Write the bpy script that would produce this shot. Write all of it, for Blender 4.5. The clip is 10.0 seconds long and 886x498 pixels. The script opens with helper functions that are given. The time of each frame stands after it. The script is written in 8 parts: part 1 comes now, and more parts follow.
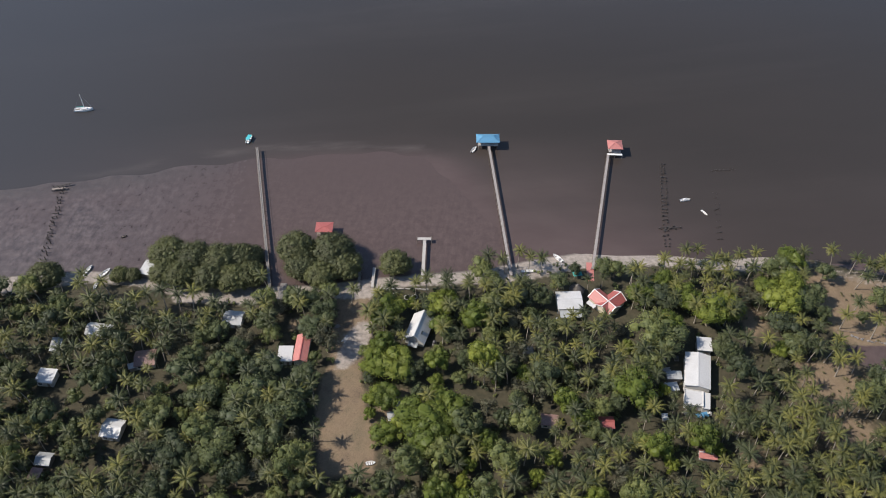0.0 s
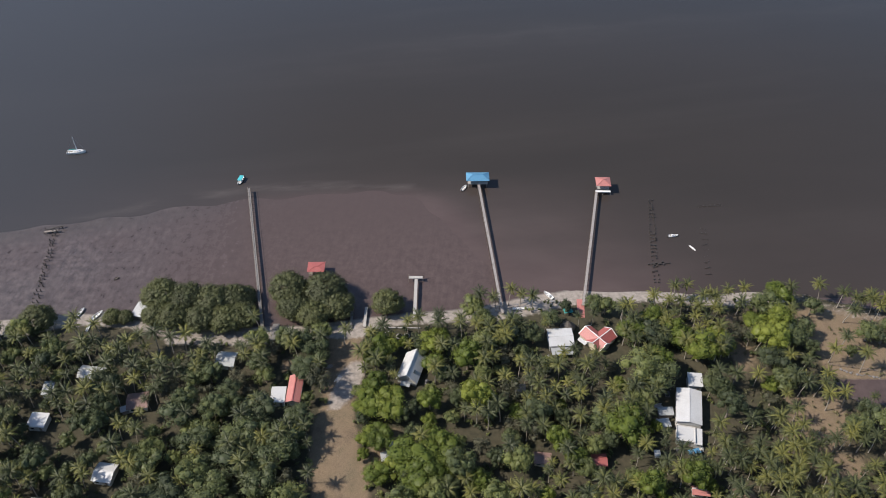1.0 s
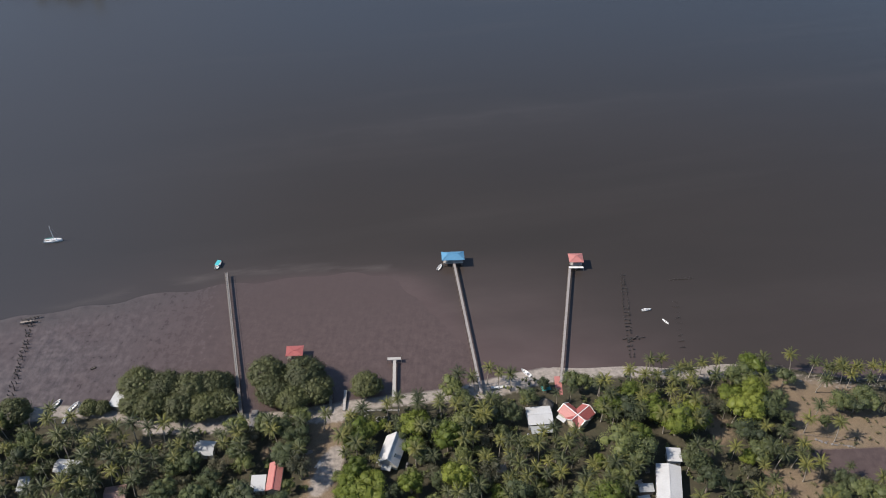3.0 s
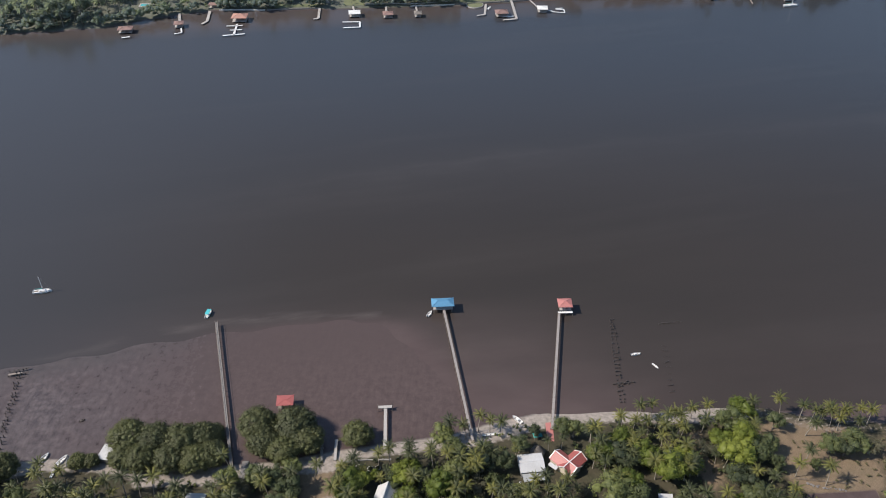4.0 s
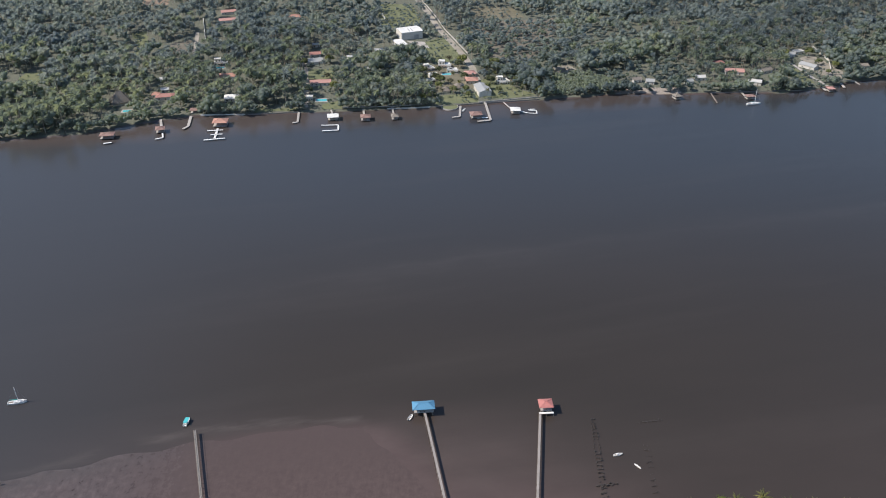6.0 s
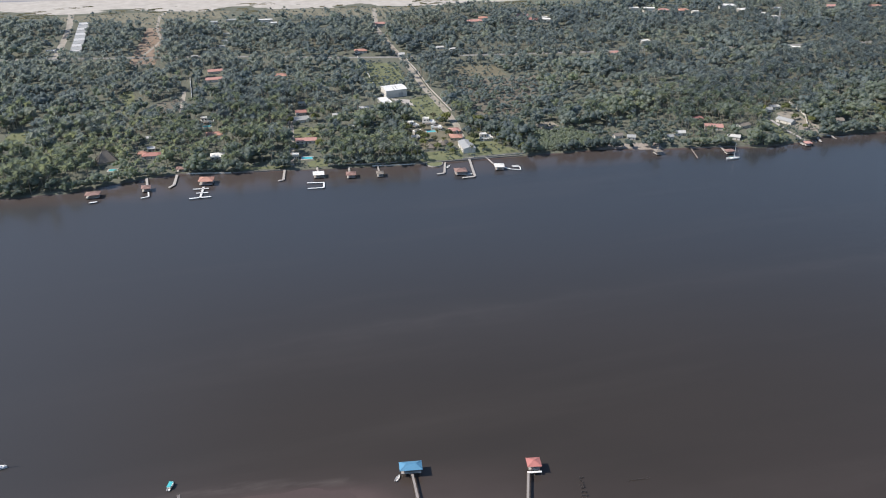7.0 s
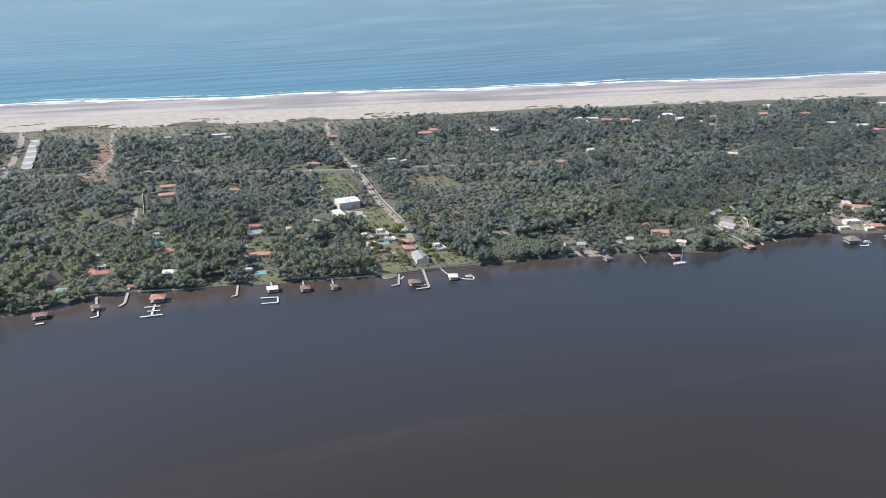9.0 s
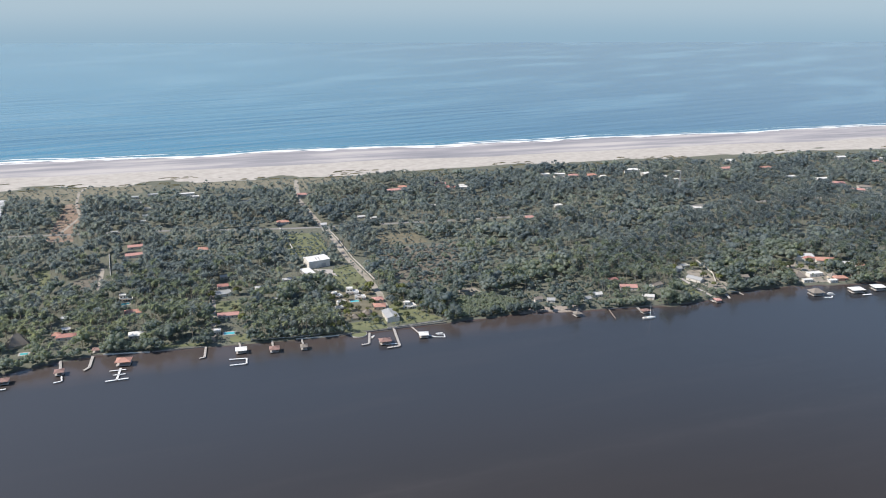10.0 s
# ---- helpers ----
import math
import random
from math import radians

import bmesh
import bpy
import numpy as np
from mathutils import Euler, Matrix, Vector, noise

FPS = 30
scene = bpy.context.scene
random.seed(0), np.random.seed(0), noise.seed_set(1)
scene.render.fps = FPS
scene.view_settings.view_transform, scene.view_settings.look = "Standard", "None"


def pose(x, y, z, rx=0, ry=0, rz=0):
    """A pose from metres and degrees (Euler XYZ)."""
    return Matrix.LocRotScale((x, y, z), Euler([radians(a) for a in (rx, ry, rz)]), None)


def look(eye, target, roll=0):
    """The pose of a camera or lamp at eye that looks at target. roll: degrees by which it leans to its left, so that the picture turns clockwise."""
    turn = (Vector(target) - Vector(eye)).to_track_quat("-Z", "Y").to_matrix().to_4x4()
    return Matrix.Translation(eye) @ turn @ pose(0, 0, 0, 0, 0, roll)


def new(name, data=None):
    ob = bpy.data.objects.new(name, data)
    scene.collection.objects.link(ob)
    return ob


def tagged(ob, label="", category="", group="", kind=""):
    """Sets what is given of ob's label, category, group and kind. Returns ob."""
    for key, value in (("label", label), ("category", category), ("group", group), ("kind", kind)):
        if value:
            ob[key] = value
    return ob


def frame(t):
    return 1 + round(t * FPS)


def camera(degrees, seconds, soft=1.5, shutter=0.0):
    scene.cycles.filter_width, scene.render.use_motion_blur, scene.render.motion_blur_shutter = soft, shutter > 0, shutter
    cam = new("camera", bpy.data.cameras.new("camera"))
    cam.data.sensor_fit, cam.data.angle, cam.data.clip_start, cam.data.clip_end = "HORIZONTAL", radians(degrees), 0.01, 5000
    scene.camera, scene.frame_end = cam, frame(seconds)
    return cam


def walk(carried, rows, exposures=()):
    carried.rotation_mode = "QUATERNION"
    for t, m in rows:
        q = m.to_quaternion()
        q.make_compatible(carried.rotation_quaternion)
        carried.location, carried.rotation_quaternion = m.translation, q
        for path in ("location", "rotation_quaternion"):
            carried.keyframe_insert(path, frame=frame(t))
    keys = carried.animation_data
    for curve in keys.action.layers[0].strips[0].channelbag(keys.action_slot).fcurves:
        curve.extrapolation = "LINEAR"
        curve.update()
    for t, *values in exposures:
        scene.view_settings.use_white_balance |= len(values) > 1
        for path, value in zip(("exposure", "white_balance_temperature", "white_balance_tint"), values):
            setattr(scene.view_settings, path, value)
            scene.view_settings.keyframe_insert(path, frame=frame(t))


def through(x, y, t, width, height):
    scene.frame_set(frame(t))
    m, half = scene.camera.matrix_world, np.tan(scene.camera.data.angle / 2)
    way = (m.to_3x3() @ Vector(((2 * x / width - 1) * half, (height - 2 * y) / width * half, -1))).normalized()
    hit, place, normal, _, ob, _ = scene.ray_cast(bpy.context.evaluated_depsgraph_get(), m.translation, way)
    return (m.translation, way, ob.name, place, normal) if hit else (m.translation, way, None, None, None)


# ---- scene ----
cam = camera(55.05, 10.0, soft=1.0)
# seconds, x, y, z, pitch, roll, yaw: a drone that climbs straight up while its gimbal tilts towards the sea
ROWS = [
    (0.0, -0.00, -0.00, 270.00, -46.59, 0.19, 0.00),
    (0.5, -0.01, -0.02, 271.99, -45.55, 0.16, -0.30),
    (1.0, 0.01, -0.05, 273.97, -44.42, 0.14, -0.83),
    (1.5, 0.02, -0.08, 275.93, -43.35, 0.14, -1.39),
    (2.0, 0.01, -0.09, 277.87, -42.18, 0.12, -1.99),
    (2.5, -0.01, -0.09, 279.80, -41.10, 0.13, -2.49),
    (4.0, -0.18, -0.03, 285.72, -37.13, 0.07, -3.89),
    (4.5, -0.16, -0.06, 287.74, -35.89, 0.06, -4.31),
    (5.0, -0.12, -0.08, 289.78, -34.52, 0.06, -4.78),
    (5.5, -0.10, -0.08, 291.83, -32.88, 0.03, -5.17),
    (7.0, 0.03, -0.24, 297.75, -27.62, -0.02, -6.67),
    (7.5, 0.19, -0.09, 299.69, -25.95, -0.01, -7.41),
    (8.0, 0.38, 0.10, 301.64, -24.16, -0.01, -8.24),
    (8.5, 0.54, 0.28, 303.59, -22.51, -0.05, -9.04),
    (9.0, 0.70, 0.42, 305.57, -20.71, -0.08, -9.97),
    (9.5, 0.85, 0.53, 307.55, -19.06, -0.09, -10.81),
    (10.0, 1.02, 0.63, 309.56, -17.10, -0.11, -12.09),
]
walk(cam, [(t, pose(x, y, z, 90 + pitch, 0, yaw) @ pose(0, 0, 0, 0, 0, roll)) for t, x, y, z, pitch, roll, yaw in ROWS],
     exposures=((0.0, 0.22), (2.5, 0.20), (4.0, 0.16), (5.5, 0.18), (7.5, 0.27), (10.0, 0.32)))

# ---- light ----
SUN_EL, SUN_AZ = 46.0, -95.0          # degrees; azimuth clockwise from +y
sky_world = bpy.data.worlds.new("sky")
scene.world = sky_world
sky_world.use_nodes = True
wn = sky_world.node_tree
wn.nodes.clear()
w_out = wn.nodes.new("ShaderNodeOutputWorld")
w_bg = wn.nodes.new("ShaderNodeBackground")
w_sky = wn.nodes.new("ShaderNodeTexSky")
w_sky.sky_type, w_sky.sun_disc = "NISHITA", False
w_sky.sun_elevation, w_sky.sun_rotation = radians(SUN_EL), radians(SUN_AZ)
w_sky.air_density, w_sky.dust_density, w_sky.ozone_density = 1.0, 0.3, 1.2
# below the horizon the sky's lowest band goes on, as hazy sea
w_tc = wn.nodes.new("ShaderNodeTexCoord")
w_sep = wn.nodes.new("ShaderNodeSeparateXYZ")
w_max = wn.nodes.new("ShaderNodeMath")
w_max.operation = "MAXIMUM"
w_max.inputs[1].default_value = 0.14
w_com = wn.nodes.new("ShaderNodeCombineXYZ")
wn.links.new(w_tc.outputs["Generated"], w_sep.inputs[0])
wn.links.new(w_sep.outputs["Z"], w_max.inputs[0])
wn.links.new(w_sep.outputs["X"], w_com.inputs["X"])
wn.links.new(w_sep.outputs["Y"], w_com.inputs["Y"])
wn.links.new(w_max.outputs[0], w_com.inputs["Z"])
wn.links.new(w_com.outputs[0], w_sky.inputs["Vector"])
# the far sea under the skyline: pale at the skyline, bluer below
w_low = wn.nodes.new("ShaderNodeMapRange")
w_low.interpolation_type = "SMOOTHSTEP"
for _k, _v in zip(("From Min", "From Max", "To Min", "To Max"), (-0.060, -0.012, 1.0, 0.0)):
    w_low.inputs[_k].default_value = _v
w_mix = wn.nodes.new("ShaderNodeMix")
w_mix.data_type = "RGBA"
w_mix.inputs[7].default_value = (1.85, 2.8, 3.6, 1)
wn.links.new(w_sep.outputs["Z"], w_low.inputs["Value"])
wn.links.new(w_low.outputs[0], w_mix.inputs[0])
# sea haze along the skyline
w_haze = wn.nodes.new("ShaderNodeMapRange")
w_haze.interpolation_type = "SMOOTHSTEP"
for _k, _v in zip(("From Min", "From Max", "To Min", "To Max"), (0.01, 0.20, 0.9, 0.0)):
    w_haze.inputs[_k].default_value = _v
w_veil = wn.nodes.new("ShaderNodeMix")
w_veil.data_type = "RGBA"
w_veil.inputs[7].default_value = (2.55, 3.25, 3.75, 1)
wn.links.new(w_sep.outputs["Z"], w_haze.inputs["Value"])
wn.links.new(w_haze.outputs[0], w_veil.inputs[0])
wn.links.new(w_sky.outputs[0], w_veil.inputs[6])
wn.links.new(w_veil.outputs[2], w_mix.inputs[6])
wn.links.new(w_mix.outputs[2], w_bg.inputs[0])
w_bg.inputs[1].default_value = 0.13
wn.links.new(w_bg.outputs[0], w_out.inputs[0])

sun = new("sun", bpy.data.lights.new("sun", "SUN"))
sun.data.energy, sun.data.angle, sun.data.color = 5.0, radians(0.53), (1.0, 0.91, 0.81)
az, el = radians(SUN_AZ), radians(SUN_EL)
sun.matrix_world = look((math.sin(az) * math.cos(el), math.cos(az) * math.cos(el), math.sin(el)), (0, 0, 0))

# ---- materials ----
def graph(name):
    m = bpy.data.materials.new(name)
    m.use_nodes = True
    nt = m.node_tree
    nt.nodes.clear()
    out = nt.nodes.new("ShaderNodeOutputMaterial")
    b = nt.nodes.new("ShaderNodeBsdfPrincipled")
    nt.links.new(b.outputs[0], out.inputs[0])
    return m, nt, b


def node(nt, kind, **values):
    n = nt.nodes.new(kind)
    for key, value in values.items():
        n.inputs[key.replace("_", " ")].default_value = value
    return n


def noise_tex(nt, scale, detail=4.0, rough=0.55, stretch=(1, 1, 1), turn=0.0):
    geo = nt.nodes.new("ShaderNodeNewGeometry")
    mp = nt.nodes.new("ShaderNodeMapping")
    mp.inputs["Scale"].default_value = stretch
    mp.inputs["Rotation"].default_value = (0, 0, radians(turn))
    nt.links.new(geo.outputs["Position"], mp.inputs["Vector"])
    n = node(nt, "ShaderNodeTexNoise", Scale=scale, Detail=detail, Roughness=rough)
    nt.links.new(mp.outputs[0], n.inputs["Vector"])
    return n.outputs["Fac"]


def drawn_noise(nt, scale, detail, rough, length, turn):
    """Noise drawn out `length` times along a direction, `turn` degrees from the x axis."""
    mp = nt.nodes.new("ShaderNodeMapping")
    mp.vector_type = "TEXTURE"
    mp.inputs["Scale"].default_value = (length, 1, 1)
    mp.inputs["Rotation"].default_value = (0, 0, radians(turn))
    nt.links.new(nt.nodes.new("ShaderNodeNewGeometry").outputs["Position"], mp.inputs["Vector"])
    n = node(nt, "ShaderNodeTexNoise", Scale=scale, Detail=detail, Roughness=rough)
    nt.links.new(mp.outputs[0], n.inputs["Vector"])
    return n.outputs["Fac"]


def ramp(nt, fac, stops):
    r = nt.nodes.new("ShaderNodeValToRGB")
    while len(r.color_ramp.elements) < len(stops):
        r.color_ramp.elements.new(0.5)
    for e, (at, col) in zip(r.color_ramp.elements, stops):
        e.position = at
        e.color = (*col, 1) if len(col) == 3 else col
    nt.links.new(fac, r.inputs[0])
    return r.outputs[0]


def mix(nt, fac, a, b, how="MIX"):
    m = nt.nodes.new("ShaderNodeMix")
    m.data_type, m.blend_type = "RGBA", how
    for sock, v in ((m.inputs[0], fac), (m.inputs[6], a), (m.inputs[7], b)):
        if hasattr(v, "is_output"):
            nt.links.new(v, sock)
        elif sock == m.inputs[0]:
            sock.default_value = v
        else:
            sock.default_value = (*v, 1)
    return m.outputs[2]


def calc(nt, op, a, b=0.0):
    m = nt.nodes.new("ShaderNodeMath")
    m.operation = op
    m.use_clamp = op in ("MULTIPLY", "ADD", "SUBTRACT")
    for sock, v in zip(m.inputs, (a, b)):
        if hasattr(v, "is_output"):
            nt.links.new(v, sock)
        else:
            sock.default_value = v
    return m.outputs[0]


def bump(nt, b, height, strength, distance):
    n = nt.nodes.new("ShaderNodeBump")
    n.inputs["Strength"].default_value, n.inputs["Distance"].default_value = strength, distance
    nt.links.new(height, n.inputs["Height"])
    nt.links.new(n.outputs[0], b.inputs["Normal"])


def attribute(nt, name):
    a = nt.nodes.new("ShaderNodeAttribute")
    a.attribute_name = name
    return a.outputs["Fac"]


def leaf_material(name, dark, mid, light, rough=0.5, own=True, thin=0.14, leafy=0.35, through=(1.0, 1.0, 0.62), soft=0.42, gloss=0.22):
    """Foliage that varies leaf by leaf and tree by tree (own: each tree an object; else by its tint).
    soft: how far a spray of leaves shades like the rounded bough that it grows on."""
    m, nt, b = graph(name)
    outward = nt.nodes.new("ShaderNodeAttribute")
    outward.attribute_name = "outward"
    turn = nt.nodes.new("ShaderNodeVectorTransform")
    turn.vector_type, turn.convert_from, turn.convert_to = "NORMAL", "OBJECT", "WORLD"
    nt.links.new(outward.outputs["Vector"], turn.inputs[0])
    bend = nt.nodes.new("ShaderNodeMix")
    bend.data_type = "VECTOR"
    bend.inputs[0].default_value = soft
    nt.links.new(nt.nodes.new("ShaderNodeNewGeometry").outputs["Normal"], bend.inputs[4])
    nt.links.new(turn.outputs[0], bend.inputs[5])
    even = nt.nodes.new("ShaderNodeVectorMath")
    even.operation = "NORMALIZE"
    nt.links.new(bend.outputs[1], even.inputs[0])
    nt.links.new(even.outputs[0], b.inputs["Normal"])
    geo = nt.nodes.new("ShaderNodeNewGeometry")
    if own:
        tree = nt.nodes.new("ShaderNodeObjectInfo").outputs["Random"]
    else:
        tree = attribute(nt, "tint")
    t = calc(nt, "ADD", calc(nt, "MULTIPLY", tree, 1.0 - leafy), calc(nt, "MULTIPLY", geo.outputs["Random Per Island"], leafy))
    col = ramp(nt, t, [(0.0, dark), (0.45, mid), (1.0, light)])
    nt.links.new(col, b.inputs["Base Color"])
    b.inputs["Roughness"].default_value = rough
    b.inputs["Specular IOR Level"].default_value = gloss
    # leaves let light through
    glow = nt.nodes.new("ShaderNodeBsdfTranslucent")
    nt.links.new(mix(nt, 1.0, col, through, "MULTIPLY"), glow.inputs["Color"])
    both = nt.nodes.new("ShaderNodeMixShader")
    both.inputs[0].default_value = thin
    out = next(n for n in nt.nodes if n.bl_idname == "ShaderNodeOutputMaterial")
    nt.links.new(b.outputs[0], both.inputs[1])
    nt.links.new(glow.outputs[0], both.inputs[2])
    nt.links.new(both.outputs[0], out.inputs[0])
    return m


def plain(name, col, rough=0.7, vary=0.12, scale=0.9, metal=0.0, dirt=0.35, dirt_col=(0.10, 0.085, 0.07)):
    """A surface with fine mottling, broad stains and slight relief."""
    m, nt, b = graph(name)
    fine = noise_tex(nt, scale * 4, 5)
    broad = noise_tex(nt, scale * 0.35, 3)
    low = tuple(c * (1 - 2 * vary) for c in col)
    high = tuple(min(1, c * (1 + vary)) for c in col)
    c1 = ramp(nt, fine, [(0.3, low), (0.7, high)])
    stain = calc(nt, "MULTIPLY", ramp(nt, broad, [(0.5, (0, 0, 0)), (0.8, (1, 1, 1))]), dirt)
    rnd = nt.nodes.new("ShaderNodeObjectInfo").outputs["Random"]
    c2 = mix(nt, stain, c1, dirt_col)
    c3 = mix(nt, calc(nt, "MULTIPLY", rnd, 0.18), c2, tuple(c * 0.6 for c in col))
    nt.links.new(c3, b.inputs["Base Color"])
    b.inputs["Roughness"].default_value, b.inputs["Metallic"].default_value = rough, metal
    bump(nt, b, fine, 0.25, 0.03)
    return m


LEAF = {}
for _k, _c in {
    "broadleaf": ((0.036, 0.045, 0.028), (0.080, 0.096, 0.044), (0.180, 0.196, 0.060)),
    "mangrove": ((0.066, 0.074, 0.038), (0.088, 0.096, 0.044), (0.112, 0.120, 0.048)),
    "palm": ((0.034, 0.041, 0.022), (0.066, 0.076, 0.031), (0.185, 0.176, 0.044)),
    "fruit": ((0.055, 0.074, 0.016), (0.094, 0.120, 0.022), (0.185, 0.205, 0.036)),
    "dry": ((0.060, 0.062, 0.038), (0.095, 0.095, 0.060), (0.13, 0.12, 0.075)),
}.items():
    LEAF[_k] = leaf_material(_k + "_leaf", *_c, soft=0.72 if _k == "mangrove" else 0.42)
LEAF["near_broad"] = leaf_material("woods_leaf", (0.036, 0.045, 0.028), (0.080, 0.096, 0.044), (0.180, 0.196, 0.060), own=False)
LEAF["near_palm"] = leaf_material("grove_frond", (0.034, 0.041, 0.022), (0.066, 0.076, 0.031), (0.185, 0.176, 0.044), own=False)
# across the lagoon: distance haze is put into the leaf colours, bluest inland
LEAF["far_broad"] = leaf_material("hazed_island_leaf", (0.150, 0.196, 0.220), (0.238, 0.290, 0.290), (0.340, 0.386, 0.312), own=False, thin=0.6, leafy=0.12, soft=0.5, gloss=0.5, through=(1.0, 1.0, 0.88))
LEAF["far_palm"] = leaf_material("hazed_island_frond", (0.170, 0.212, 0.234), (0.250, 0.294, 0.300), (0.332, 0.362, 0.325), own=False, thin=0.6, leafy=0.2, soft=0.35, gloss=0.5, through=(1.0, 1.0, 0.88))
LEAF["bank_broad"] = leaf_material("hazed_bank_leaf", (0.138, 0.180, 0.188), (0.224, 0.272, 0.256), (0.328, 0.376, 0.278), own=False, thin=0.6, leafy=0.15, soft=0.45, gloss=0.4)
LEAF["bank_palm"] = leaf_material("hazed_bank_frond", (0.150, 0.190, 0.198), (0.234, 0.278, 0.266), (0.330, 0.362, 0.292), own=False, thin=0.6, leafy=0.2, soft=0.35, gloss=0.4)
LEAF["dry_scrub"] = leaf_material("scrub_leaf", (0.07, 0.075, 0.04), (0.12, 0.115, 0.06), (0.19, 0.165, 0.085), own=False)
BARK = plain("bark", (0.24, 0.20, 0.16), 0.9, 0.2, 2.0)
PALM_BARK = plain("palm_bark", (0.34, 0.30, 0.25), 0.9, 0.2, 2.0)

WHITE_METAL = plain("white_roof_sheet", (0.54, 0.54, 0.535), 0.45, 0.05, 0.5, dirt=0.18)
BRIGHT_METAL = plain("bright_white_sheet", (0.72, 0.715, 0.69), 0.5, 0.04, 0.5, dirt=0.08)
GREY_METAL = plain("grey_roof_sheet", (0.36, 0.37, 0.37), 0.5, 0.08, 0.5, dirt=0.3)
RED_METAL = plain("red_roof_sheet", (0.36, 0.105, 0.095), 0.5, 0.10, 0.5, dirt=0.15)
PINK_METAL = plain("faded_red_sheet", (0.47, 0.185, 0.165), 0.55, 0.08, 0.5, dirt=0.12)
RUST_METAL = plain("rusty_sheet", (0.275, 0.175, 0.152), 0.7, 0.2, 0.8, dirt=0.4)
BLUE_METAL = plain("blue_roof_sheet", (0.10, 0.27, 0.43), 0.45, 0.08, 0.5, dirt=0.12)
SUNNED_RED_METAL = plain("sun_bleached_red_tile", (0.40, 0.200, 0.172), 0.75, 0.14, 0.6, dirt=0.22)
SUNNED_PINK_METAL = plain("sun_bleached_pink_tile", (0.48, 0.270, 0.240), 0.75, 0.12, 0.6, dirt=0.22)
SUNNED_TILE_ORANGE = plain("sun_bleached_orange_tile", (0.46, 0.250, 0.195), 0.75, 0.14, 0.6, dirt=0.25)
THATCH = plain("thatch", (0.235, 0.21, 0.185), 0.95, 0.22, 1.5, dirt=0.3)
PLASTER = plain("plaster", (0.62, 0.60, 0.56), 0.85, 0.06, 0.7, dirt=0.25)
CREAM = plain("cream_plaster", (0.62, 0.54, 0.42), 0.85, 0.06, 0.7, dirt=0.25)
CONCRETE = plain("concrete", (0.21, 0.195, 0.185), 0.85, 0.15, 0.8, dirt=0.3)
PIER_CONCRETE = plain("worn_pier_concrete", (0.31, 0.28, 0.265), 0.85, 0.16, 0.9, dirt=0.35)
PALE_CONCRETE = plain("pale_concrete", (0.42, 0.395, 0.37), 0.85, 0.12, 0.8, dirt=0.25)
WOOD = plain("weathered_wood", (0.26, 0.22, 0.19), 0.9, 0.2, 2.0)
DARK_WOOD = plain("wet_dark_wood", (0.055, 0.048, 0.045), 0.7, 0.2, 2.0)
WHITE_PAINT = plain("white_gelcoat", (0.80, 0.80, 0.79), 0.3, 0.04, 1.0, dirt=0.08)
TEAL_PAINT = plain("teal_paint", (0.08, 0.48, 0.52), 0.4, 0.06, 1.0, dirt=0.1)
GREY_PAINT = plain("grey_paint", (0.40, 0.40, 0.40), 0.5, 0.08, 1.0)
DARK_GLASS = plain("dark_window", (0.035, 0.045, 0.05), 0.15, 0.1, 1.0, dirt=0.0)
DARK_METAL = plain("dark_metal", (0.06, 0.06, 0.065), 0.5, 0.1, 1.0)
TEAL_CLOTH = plain("teal_canvas", (0.05, 0.30, 0.28), 0.9, 0.08, 1.0, dirt=0.1)
POOL = plain("pool_water", (0.10, 0.45, 0.50), 0.08, 0.05, 0.5, dirt=0.0)
STEEL = plain("galvanised_steel", (0.5, 0.5, 0.5), 0.45, 0.05, 1.0, metal=0.6)


